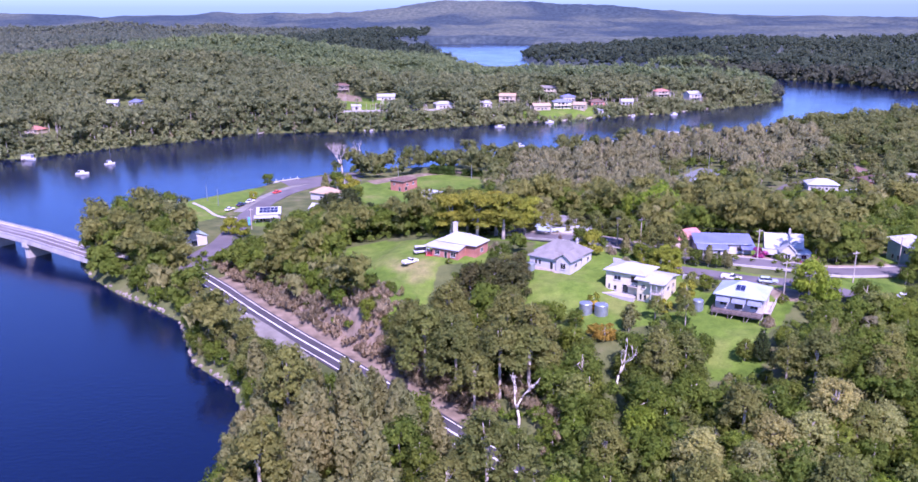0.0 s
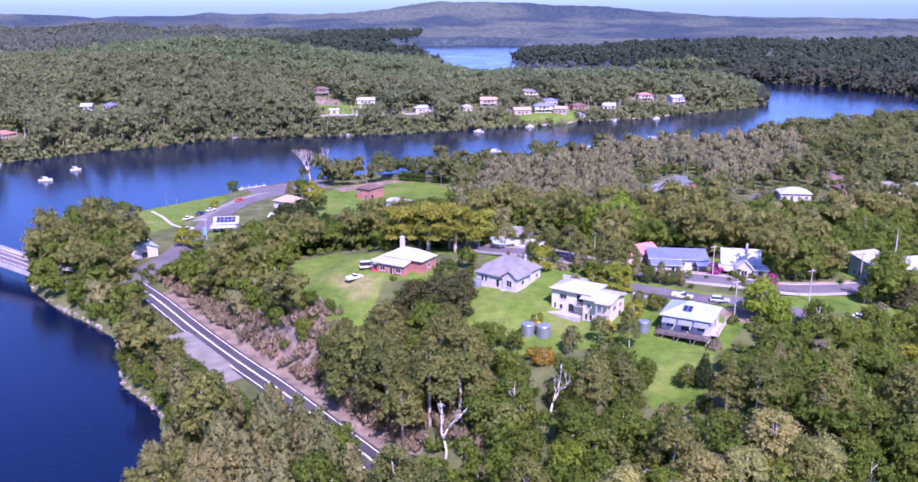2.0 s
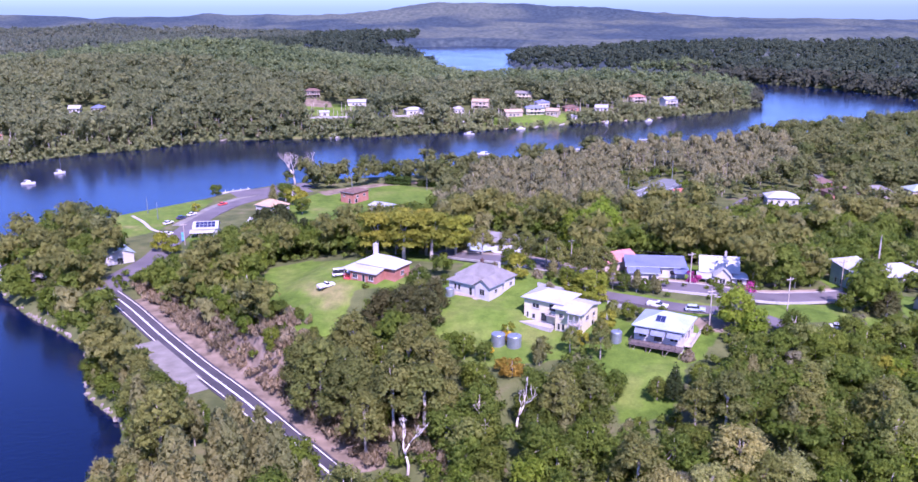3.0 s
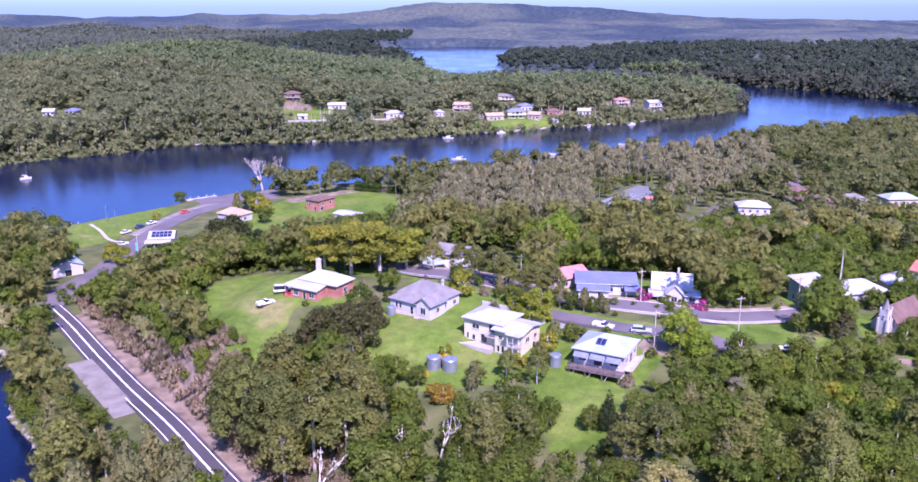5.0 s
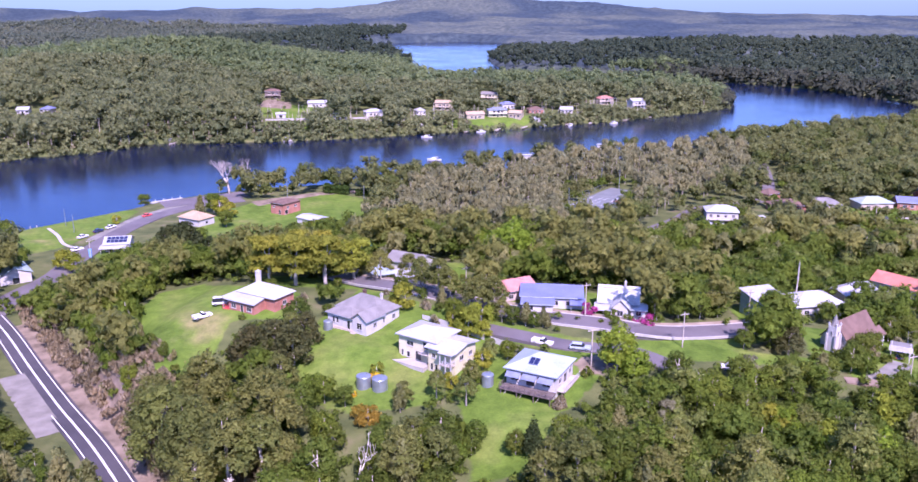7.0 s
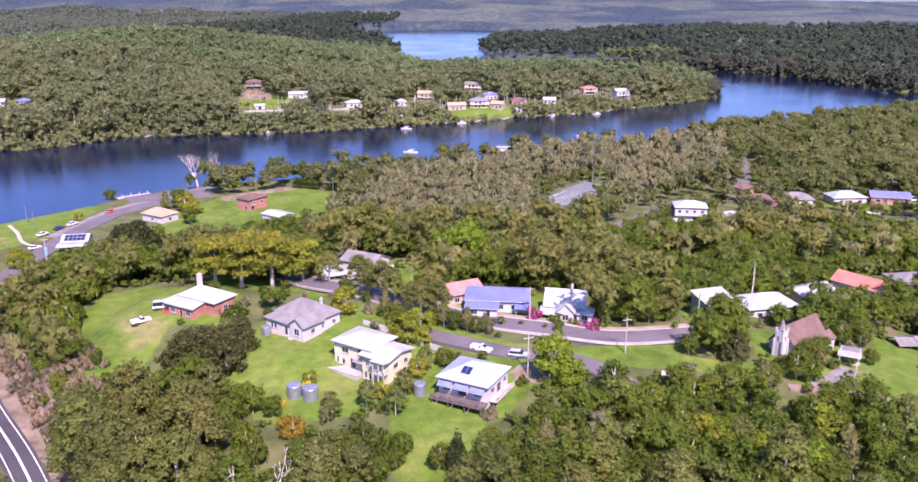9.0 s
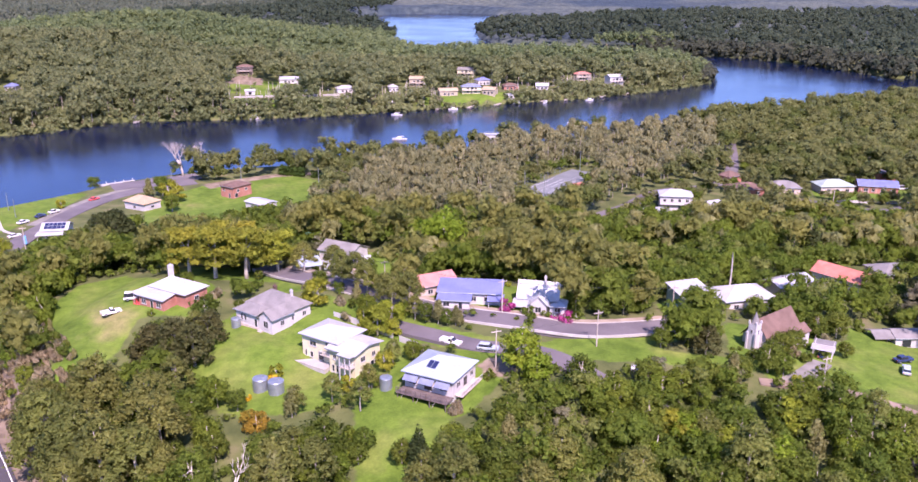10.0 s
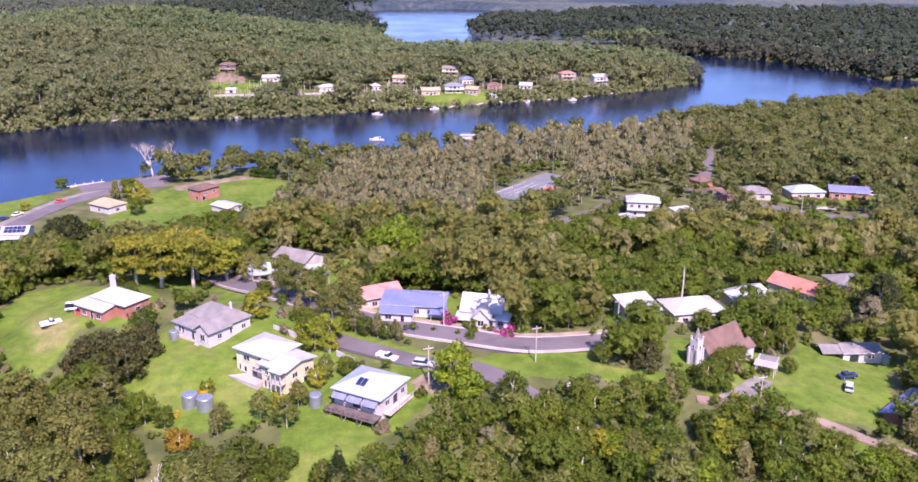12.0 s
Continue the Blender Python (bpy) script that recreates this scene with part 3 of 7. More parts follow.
for side in (-1, 1):
    setting("kerb", ribbon(STREET, min(side * 3.55, side * 3.9), max(side * 3.55, side * 3.9), 0.30, thick=0.6, span=3.9), M_CONCRETE, "pale concrete kerb along the street", "kerb")
setting("verge", ribbon(STREET, -6.0, -3.5, 0.12, span=6.0), M_VERGE, "tan gravel verge along the street", "verge")
road("road", [(61, 213.5), (70, 208), (80, 202), (92, 199.5), (99, 195), (106, 188), (118, 182)], 2.8, [], M_OLDASPHALT, "grey lower lane of the street")
road("road", [(110, 330), (126, 350), (145, 372), (161, 393), (187, 405), (203, 428), (222, 488), (240, 560)], 3.0, [], M_OLDASPHALT, "back street between the trees")
road("road", [(215, 384), (234, 368), (247, 364), (266, 378), (290, 410), (330, 470)], 3.2, [], M_OLDASPHALT, "street in front of the hillside houses")
setting("driveway", ribbon([(139, 196), (148, 194.5), (163, 190.5), (172, 184), (186, 176)], -1.5, 1.5, 0.08, span=1.5), M_DIRT, "worn brown gravel driveway beside the lawn", "driveway")
setting("driveway", ribbon([(145, 196), (150, 200), (156, 206)], -2.0, 2.4, 0.14), M_GRAVEL, "pale gravel drive up to the carport", "driveway")
road("road", [(140, 164), (156, 172), (166, 170), (184, 160)], 2.6, [], M_ASPHALT, "dark road below the trees")
# car park by the wharf and the lay-by beside the shore road
setting("pavement", ribbon([(-88, 350), (-82, 392), (-70, 412), (-52, 430)], -6.5, -1.0, 0.04), M_GRAVEL, "grey gravel parking strip at the waterside", "parking")
setting("pavement", ribbon([(-86, 414), (-70, 424), (-52, 436)], -7, 7, 0.06), M_OLDASPHALT, "sealed wharf forecourt", "pavement")
setting("pavement", ribbon([(-57, 222), (-44, 205.8), (-33, 192.5)], -2.8, 3.2, 0.05, thick=2.5), M_GRAVEL, "pale gravel lay-by beside the road", "parking")
setting("path", ribbon([(-117, 367), (-108, 356), (-100, 344), (-92, 338)], -0.7, 0.7, 0.08), M_CONCRETE, "pale concrete footpath over the park lawn", "path")
FAR_TRACK = [(-548, 1330), (-570, 1500), (-612, 1720), (-650, 1960), (-720, 2330)]
setting("track", ribbon(FAR_TRACK, -5.0, 5.0, 1.2, span=5.0), M_DIRT, "pale dirt track through a clearing on the far hills", "track")
setting("tennis_court", ribbon([(106, 402), (136, 442)], -7, 9, 0.08), M_COURT, "grey hard tennis court", "court")
court = bpy.data.objects["tennis_court"]
for at in (-5.2, -0.8, 1.8, 6.2):
    part("line", ribbon([(109, 406), (133, 438)], at - 0.06, at + 0.06, 0.14, thick=0.03), M_LINE, court, "white painted court line")


# ---- woods and trees ----
ICO_V, ICO_F = [], []
_b = bmesh.new()
bmesh.ops.create_icosphere(_b, subdivisions=1, radius=1)
ICO_V = np.array([v.co[:] for v in _b.verts])
ICO_F = np.array([[v.index for v in f.verts] for f in _b.faces])
_b.free()


OCT_V = np.array([(1, 0, 0), (0, 1, 0), (-1, 0, 0), (0, -1, 0), (0, 0, 1), (0, 0, -1)], float)
OCT_F = np.array([(0, 1, 4), (1, 2, 4), (2, 3, 4), (3, 0, 4), (1, 0, 5), (2, 1, 5), (3, 2, 5), (0, 3, 5)])


def unit(v):
    return v / (np.linalg.norm(v, axis=-1, keepdims=True) + 1e-9)


def leaf_arrays(rng, centres, radii, cards, size, low=-0.5, hang=0.0, axes=None):
    """Leaf sprays laid over ellipsoid clumps: corners, faces and normals."""
    w = radii[:, 0] * radii[:, 2]
    pick = rng.choice(len(centres), cards, p=w / w.sum())
    d = rng.normal(size=(cards, 3))
    d[:, 2] = np.where(unit(d)[:, 2] < low, -d[:, 2], d[:, 2])
    d = unit(d)
    p = centres[pick] + radii[pick] * d * rng.uniform(0.72, 1.34, (cards, 1))
    out = unit(d / radii[pick])
    n = unit(out * 0.9 + rng.normal(size=(cards, 3)) * 0.42)
    n = np.where((n * out).sum(1, keepdims=True) < 0, -n, n)
    u = unit(np.cross(n, rng.normal(size=(cards, 3))))
    v = np.cross(n, u)
    s = 1.22 * size * rng.uniform(0.5, 1.35, (cards, 1))
    k = rng.uniform(0.55, 1.0, (cards, 1))
    drop = np.array([0, 0, -hang]) * s
    corner = np.stack([p - u * s * 0.62 - v * s * 0.3 * k, p + u * s * 0.66 - v * s * 0.36, p + v * s * 0.7 * k + drop], 1).reshape(-1, 3)
    whole = unit(p - (axes[pick] if axes is not None else centres.mean(0) - np.array([0, 0, 1.0])))
    normal = unit(out * 0.34 + whole * 0.42 + rng.normal(size=(cards, 3)) * 0.36 + np.array([0, 0, 0.4]))
    face = np.arange(cards * 3).reshape(-1, 3)
    return corner, face, np.repeat(normal, 3, axis=0)


def clump_arrays(rng, centres, radii, shrink=0.76, coarse=False):
    """The dense inside of the clumps."""
    cv, cf = (OCT_V, OCT_F) if coarse else (ICO_V, ICO_F)
    jig = 1 + rng.uniform(-0.2, 0.2, (len(centres), len(cv), 1))
    v = centres[:, None] + radii[:, None] * cv[None] * shrink * jig
    n = unit(np.broadcast_to(cv[None], v.shape) + rng.normal(size=v.shape) * 0.15)
    f = cf[None] + (np.arange(len(centres)) * len(cv))[:, None, None]
    return v.reshape(-1, 3), f.reshape(-1, 3), n.reshape(-1, 3)


def leafy_mesh(name, rng, centres, radii, cards, size, material, low=-0.5, hang=0.0, core=0.76, axes=None, coarse=False):
    centres, radii = np.asarray(centres, float), np.asarray(radii, float)
    v1, f1, n1 = leaf_arrays(rng, centres, radii, cards, size, low, hang, axes)
    v2, f2, n2 = clump_arrays(rng, centres, radii, core, coarse)
    me = raw_mesh(name, np.concatenate([v1, v2]).tolist(), f1.tolist() + (f2 + len(v1)).tolist(), material)
    me.normals_split_custom_set_from_vertices(np.concatenate([n1, n2]).tolist())
    return me


def gum_lobes(rng, h, spread, count, low=0.42):
    """Clumps of an open gum crown, high on the limbs."""
    c, r = [], []
    for k in range(count):
        a, q = k * 2.4 + rng.uniform(-0.5, 0.5), math.sqrt((k + 0.4) / count)
        z = h * (low + (0.93 - low) * (1 - q ** 2) * rng.uniform(0.75, 1.0) + 0.05 * rng.uniform(-1, 1))
        s = spread * rng.uniform(0.17, 0.34)
        c.append((math.cos(a) * spread * q * 0.86, math.sin(a) * spread * q * 0.86, z))
        r.append((s, s * rng.uniform(0.8, 1.1), s * rng.uniform(0.55, 0.8)))
    return c, r


def round_lobes(rng, h, spread, count, low=0.1):
    c, r = [], []
    for k in range(count):
        u = rng.uniform(low, 0.9)
        a, q = k * 2.4, math.sqrt(max(0.05, 1 - ((u - 0.45) / 0.55) ** 2)) * 0.62
        s = spread * rng.uniform(0.22, 0.42)
        c.append((math.cos(a) * spread * q, math.sin(a) * spread * q, h * (low + (0.95 - low) * u) * 0.93))
        r.append((s, s, s * rng.uniform(0.7, 0.95)))
    return c, r


def wispy_lobes(rng, h, spread, count):
    c, r = [], []
    for k in range(count):
        u = (k + 0.5) / count
        a = k * 2.4
        q = spread * (0.75 - 0.55 * u) * rng.uniform(0.3, 1.0)
        s = spread * rng.uniform(0.26, 0.42) * (1.15 - 0.6 * u)
        c.append((math.cos(a) * q, math.sin(a) * q, h * (0.2 + 0.74 * u)))
        r.append((s, s, s * rng.uniform(1.1, 1.7)))
    return c, r


def cone_lobes(rng, h, spread, tiers):
    c, r = [], []
    for k in range(tiers):
        u = k / (tiers - 1)
        rad = spread * (1 - u) ** 0.8 + 0.25
        n = 6 if u < 0.7 else 3
        for i in range(n):
            a = i * math.tau / n + k * 0.7
            s = max(0.35, rad * 0.42)
            c.append((math.cos(a) * rad * 0.6, math.sin(a) * rad * 0.6, h * (0.14 + 0.82 * u)))
            r.append((s, s, s * 0.42))
    return c, r


def flat_lobes(rng, h, spread, count):
    """Layered flat plates of a broad cypress."""
    c, r = [], []
    for k in range(count):
        u = rng.uniform(0, 1)
        a, q = k * 2.4, math.sqrt(rng.uniform(0.02, 1)) * (1.0 - 0.45 * u)
        s = spread * rng.uniform(0.26, 0.4)
        c.append((math.cos(a) * spread * q * 0.85, math.sin(a) * spread * q * 0.85, h * (0.34 + 0.6 * u)))
        r.append((s, s, s * 0.36))
    return c, r


def trunk_mesh(name, rng, h, thick, lobes, limbs, material, bare=0.45):
    bm = bmesh.new()
    top = Vector((rng.uniform(-0.05, 0.05) * h, rng.uniform(-0.05, 0.05) * h, h * 0.8))
    mid = Vector((top.x * 0.3, top.y * 0.3 + 0.02 * h, h * bare))
    tube(bm, [(0, 0, -1.2), (0, 0, h * 0.12), mid, top], [thick * 1.35, thick, thick * 0.72, thick * 0.2], 7)
    for k in range(limbs):
        c = Vector(lobes[k % len(lobes)])
        start = mid.lerp(top, 0.7 * k / max(1, limbs))
        knee = start.lerp(c, 0.5) + Vector((0, 0, -0.04 * h))
        tube(bm, [start, knee, c], [thick * 0.5, thick * 0.33, thick * 0.12], 5)
    return finish(name, bm, material, smooth=True)


SPECIES = {}


def species(key, kind, label, h, spread, lobes, cards, size, leaf, bark, count, thick=0.3, limbs=6, low=-0.5, hang=0.0, bare=0.45, core=0.76):
    made = []
    for k in range(count):
        rng = np.random.default_rng(len(SPECIES) * 31 + k)
        c, r = lobes(rng, h, spread)
        crown = leafy_mesh("crown", rng, c, r, cards, size, leaf, low, hang, core, None, True)
        made.append((crown, trunk_mesh("trunk", rng, h, thick, c, limbs, bark, bare)))
    SPECIES[key] = (kind, label, made, h, spread)


species("gum", "eucalyptus_tree", "tall olive-green eucalyptus with an open crown", 15, 5.2, lambda g, h, s: gum_lobes(g, h, s, 38), 2200, 0.47, M_GUM, M_BARK, 6, 0.34)
species("biggum", "eucalyptus_tree", "large spreading olive eucalyptus with pale trunks", 19, 7.0, lambda g, h, s: gum_lobes(g, h, s, 64, 0.30), 5000, 0.46, M_GUM, M_BARK, 4, 0.45, 9)
species("green", "broadleaf_tree", "dense dark green broadleaf tree", 10, 4.5, lambda g, h, s: round_lobes(g, h, s, 30), 1550, 0.47, M_GREEN, M_BARK, 6, 0.25)
species("bush", "shrub", "rounded green shrub in a garden", 3.2, 2.0, lambda g, h, s: round_lobes(g, h, s, 8, 0.0), 380, 0.5, M_GREEN, M_BARK, 4, 0.08, 3)
species("palegum", "eucalyptus_tree", "pale olive eucalyptus with a broad rounded crown", 14, 6.0, lambda g, h, s: gum_lobes(g, h, s, 54, 0.25), 3800, 0.44, M_PALEGUM, M_BARK, 3, 0.4, 7)
species("darkgum", "eucalyptus_tree", "dark olive spreading tree between the lawns", 12, 6.0, lambda g, h, s: gum_lobes(g, h, s, 48, 0.18), 2400, 0.56, M_DARKGUM, M_BARK, 2, 0.4, 7)
species("bright", "broadleaf_tree", "bright green leafy tree with a tall full crown", 10, 3.9, lambda g, h, s: round_lobes(g, h, s, 34, 0.08), 1700, 0.5, M_BRIGHT, M_BARK, 3, 0.2, 4)
species("oak", "casuarina_tree", "brownish-green casuarina with wispy drooping needles", 11, 3.3, lambda g, h, s: wispy_lobes(g, h, s, 28), 1500, 0.56, M_OAK, M_BARK, 5, 0.2, 4, hang=0.6, core=0.68)
species("cypress", "cypress_tree", "broad golden-green cypress with flat layered boughs", 14, 6.4, lambda g, h, s: flat_lobes(g, h, s, 46), 3200, 0.62, M_CYPRESS, M_BARK, 3, 0.5, 8)
species("lime", "broadleaf_tree", "bright lime-green tree in a garden", 6, 3.0, lambda g, h, s: round_lobes(g, h, s, 14, 0.1), 900, 0.5, M_LIME, M_BARK, 3, 0.14, 4)
species("fresh", "evergreen_tree", "fresh light green tree with a full crown", 9.5, 4.2, lambda g, h, s: round_lobes(g, h, s, 30, 0.1), 1550, 0.47, M_FRESH, M_BARK, 3, 0.2, 4)
species("pine", "conifer_tree", "dark green tiered conifer standing alone", 13, 3.4, lambda g, h, s: cone_lobes(g, h, s, 13), 1700, 0.6, M_DARKPINE, M_BARK, 2, 0.25, 4)
species("darkpine", "pine_tree", "broad very dark green pine tree", 16, 5.6, lambda g, h, s: gum_lobes(g, h, s, 30, 0.15), 2600, 0.72, M_DARKPINE, M_BARK, 2, 0.45, 7)
species("silver", "eucalyptus_tree", "silver-grey leaved tree in a garden", 9, 3.8, lambda g, h, s: gum_lobes(g, h, s, 18, 0.25), 1200, 0.62, M_SILVER, M_BARK, 2, 0.25, 5)
species("willow", "willow_tree", "soft green weeping tree on the lawn edge", 10, 5.2, lambda g, h, s: round_lobes(g, h, s, 26, 0.05), 2400, 0.68, M_FRESH, M_BARK, 2, 0.35, 6, hang=1.0)
species("brown", "shrub", "dry brown bracken bush on the bank", 2.4, 2.2, lambda g, h, s: round_lobes(g, h, s, 7, 0.0), 300, 0.66, M_BROWNBUSH, M_BARK, 4, 0.06, 3, hang=-0.9, core=0.5)
species("orange", "shrub", "orange autumn-coloured bush on the lawn", 4.5, 2.6, lambda g, h, s: round_lobes(g, h, s, 10, 0.0), 700, 0.45, M_ORANGE, M_BARK, 2, 0.1, 3)
species("purple", "shrub", "purple flowering bush in a garden", 2.6, 2.0, lambda g, h, s: round_lobes(g, h, s, 7, 0.0), 420, 0.4, M_PURPLE, M_BARK, 2, 0.06, 3)
species("yellow", "shrub", "yellow flowering bush in a garden", 2.4, 1.5, lambda g, h, s: round_lobes(g, h, s, 6, 0.0), 380, 0.36, M_YELLOW, M_BARK, 2, 0.06, 3)


def plant(key, x, y, size=1.0, tall=1.0, seed=0, sink=0.0):
    kind, label, made, h, spread = SPECIES[key]
    k = seed % len(made)
    z = height(x, y) - sink
    turn = Matrix.Translation((x, y, z)) @ Matrix.Rotation(seed * 2.399, 4, "Z")
    crown, trunk = made[k]
    ob = thing(kind, label, "tree" if kind != "shrub" else "shrub", (x, y, z), math.degrees(seed * 2.399) % 360, "bank trees" if kind != "shrub" else "garden shrubs")
    ob.scale = (size, size, size * tall)
    part("trunk", trunk, None, ob)
    part("crown", crown, None, ob)
    return ob


# camera path points; trees are left out or lowered to fit their view
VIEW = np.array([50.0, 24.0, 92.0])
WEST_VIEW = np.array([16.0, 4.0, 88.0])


def off_plots(x, y, margin=0.0, extra=[]):
    return np.max([poly_dist(x, y, p) for p in PLOTS + LAWNS + extra], axis=0) < -margin


# stretch of the shore road kept open to WEST_VIEW
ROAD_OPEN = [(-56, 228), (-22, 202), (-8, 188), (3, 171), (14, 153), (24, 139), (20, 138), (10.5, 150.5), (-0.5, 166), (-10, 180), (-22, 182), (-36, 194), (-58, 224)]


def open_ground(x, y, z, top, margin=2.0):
    """True where a tree of that height leaves lawns and plots free, and does not hide them in the camera's view."""
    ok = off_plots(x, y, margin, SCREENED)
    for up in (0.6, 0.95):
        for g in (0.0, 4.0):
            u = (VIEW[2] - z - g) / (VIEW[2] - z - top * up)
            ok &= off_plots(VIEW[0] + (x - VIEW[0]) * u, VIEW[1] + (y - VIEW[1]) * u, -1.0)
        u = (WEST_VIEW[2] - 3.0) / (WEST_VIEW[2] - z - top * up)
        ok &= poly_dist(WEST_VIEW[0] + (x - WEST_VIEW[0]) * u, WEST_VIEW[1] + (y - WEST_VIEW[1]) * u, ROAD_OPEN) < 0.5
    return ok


# ---- houses ----
def roof_mesh(w, d, kind, rise, over, thick=0.18):
    """A gable, hip or lean-to roof over a w by d plan, its eaves at z = 0."""
    bm = bmesh.new()
    x, y = w / 2 + over, d / 2 + over
    pts = {"gable": [(-x, -y, 0), (x, -y, 0), (x, y, 0), (-x, y, 0), (-x, 0, rise), (x, 0, rise)],
           "hip": [(-x, -y, 0), (x, -y, 0), (x, y, 0), (-x, y, 0), (-max(x - y, 0.05), 0, rise), (max(x - y, 0.05), 0, rise)],
           "lean": [(-x, -y, 0), (x, -y, 0), (x, y, rise), (-x, y, rise)]}[kind]
    tops = [bm.verts.new(p) for p in pts]
    downs = [bm.verts.new((p[0], p[1], p[2] - thick)) for p in pts]
    fs = {"gable": [(0, 1, 5, 4), (2, 3, 4, 5)], "hip": [(0, 1, 5, 4), (2, 3, 4, 5), (1, 2, 5), (3, 0, 4)], "lean": [(0, 1, 2, 3)]}[kind]
    for f in fs:
        bm.faces.new([tops[k] for k in f])
        bm.faces.new([downs[k] for k in f][::-1])
    rim = {"gable": [0, 1, 5, 2, 3, 4], "hip": [0, 1, 2, 3], "lean": [0, 1, 2, 3]}[kind]
    for a, b in zip(rim, rim[1:] + rim[:1]):
        bm.faces.new((tops[a], downs[a], downs[b], tops[b]))
    return bm


def wall_mesh(w, d, h, kind, rise, base):
    """Four walls from the footing up to the eaves, with the gable ends."""
    bm = bmesh.new()
    x, y = w / 2, d / 2
    lo = [bm.verts.new(p) for p in ((-x, -y, -base), (x, -y, -base), (x, y, -base), (-x, y, -base))]
    back = rise if kind == "lean" else 0
    hi = [bm.verts.new(p) for p in ((-x, -y, h), (x, -y, h), (x, y, h + back), (-x, y, h + back))]
    bm.faces.new((lo[0], lo[1], hi[1], hi[0]))
    bm.faces.new((lo[2], lo[3], hi[3], hi[2]))
    if kind == "gable":
        r = [bm.verts.new((x, 0, h + rise)), bm.verts.new((-x, 0, h + rise))]
        bm.faces.new((lo[1], lo[2], hi[2], r[0], hi[1]))
        bm.faces.new((lo[3], lo[0], hi[0], r[1], hi[3]))
    else:
        bm.faces.new((lo[1], lo[2], hi[2], hi[1]))
        bm.faces.new((lo[3], lo[0], hi[0], hi[3]))
    bm.faces.new(lo[::-1])
    return bm


def ribs(w, d, kind, rise, over, gap, parent, material):
    """Standing seams of a metal roof, one bar each."""
    x, y = w / 2 + over, d / 2 + over
    n = int(2 * x / gap)
    bm = bmesh.new()
    for k in range(1, n):
        px = -x + k * gap
        for sgn in (-1, 1):
            if kind == "lean" and sgn == 1:
                continue
            if kind == "lean":
                a, b = (px, -y, 0.0), (px, y, rise)
            else:
                run = y if kind == "gable" else min(y, x - abs(px))
                a, b = (px, sgn * y, 0.0), (px, sgn * (y - run), rise * run / y)
            tube(bm, [Vector(a) + Vector((0, 0, 0.02)), Vector(b) + Vector((0, 0, 0.02))], [0.035, 0.035], 4)
    return part("seams", bm, material, parent)


def window(parent, w, h, at, turn, frame_material, door=False, sill=True):
    """An opening in its frame; at is the middle of its foot on the wall, turn the way it faces (0: towards -y)."""
    m = Matrix.Translation(at) @ Matrix.Rotation(radians(turn), 4, "Z")
    bm = bmesh.new()
    for b in ((-w / 2, 0, -w / 2 + 0.09, h), (w / 2 - 0.09, 0, w / 2, h), (-w / 2, 0, w / 2, 0.09), (-w / 2, h - 0.09, w / 2, h)):
        box(bm, b[0], -0.07, b[1], b[2], 0.05, b[3], m)
    if not door and w > 0.9:
        box(bm, -0.04, -0.06, 0.05, 0.04, 0.04, h - 0.05, m)
    ob = part("door" if door else "window", bm, frame_material, parent)
    bm = bmesh.new()
    box(bm, -w / 2 + 0.06, -0.025, 0.06, w / 2 - 0.06, 0.02, h - 0.06, m)
    part("pane", bm, M_GLASS, ob, "dark window glass")
    if sill and not door:
        bm = bmesh.new()
        box(bm, -w / 2 - 0.08, -0.16, -0.08, w / 2 + 0.08, 0.0, 0.0, m)
        part("sill", bm, frame_material, ob)
    return ob


def chimney(parent, x, y, z0, z1, material, size=0.7):
    bm = bmesh.new()
    box(bm, x - size / 2, y - size / 2, z0, x + size / 2, y + size / 2, z1)
    box(bm, x - size / 2 - 0.08, y - size / 2 - 0.08, z1 - 0.25, x + size / 2 + 0.08, y + size / 2 + 0.08, z1 - 0.05)
    box(bm, x - 0.13, y - 0.13, z1, x + 0.13, y + 0.13, z1 + 0.35)
    part("chimney", bm, material, parent)


def solar_panel(parent, x, y, z, w, d, slope, turn=0.0):
    m = Matrix.Translation((x, y, z)) @ Matrix.Rotation(radians(turn), 4, "Z") @ Matrix.Rotation(slope, 4, "X")
    bm = bmesh.new()
    box(bm, -w / 2, -d / 2, 0.06, w / 2, d / 2, 0.10, m)
    ob = part("solar_panel", bm, M_PANEL, parent, "dark blue solar panel")
    bm = bmesh.new()
    for b in ((-w / 2, -d / 2, -w / 2 + 0.05, d / 2), (w / 2 - 0.05, -d / 2, w / 2, d / 2), (-w / 2, -d / 2, w / 2, -d / 2 + 0.05), (-w / 2, d / 2 - 0.05, w / 2, d / 2)):
        box(bm, b[0], b[1], 0.03, b[2], b[3], 0.12, m)
    part("frame", bm, M_STEEL, ob)


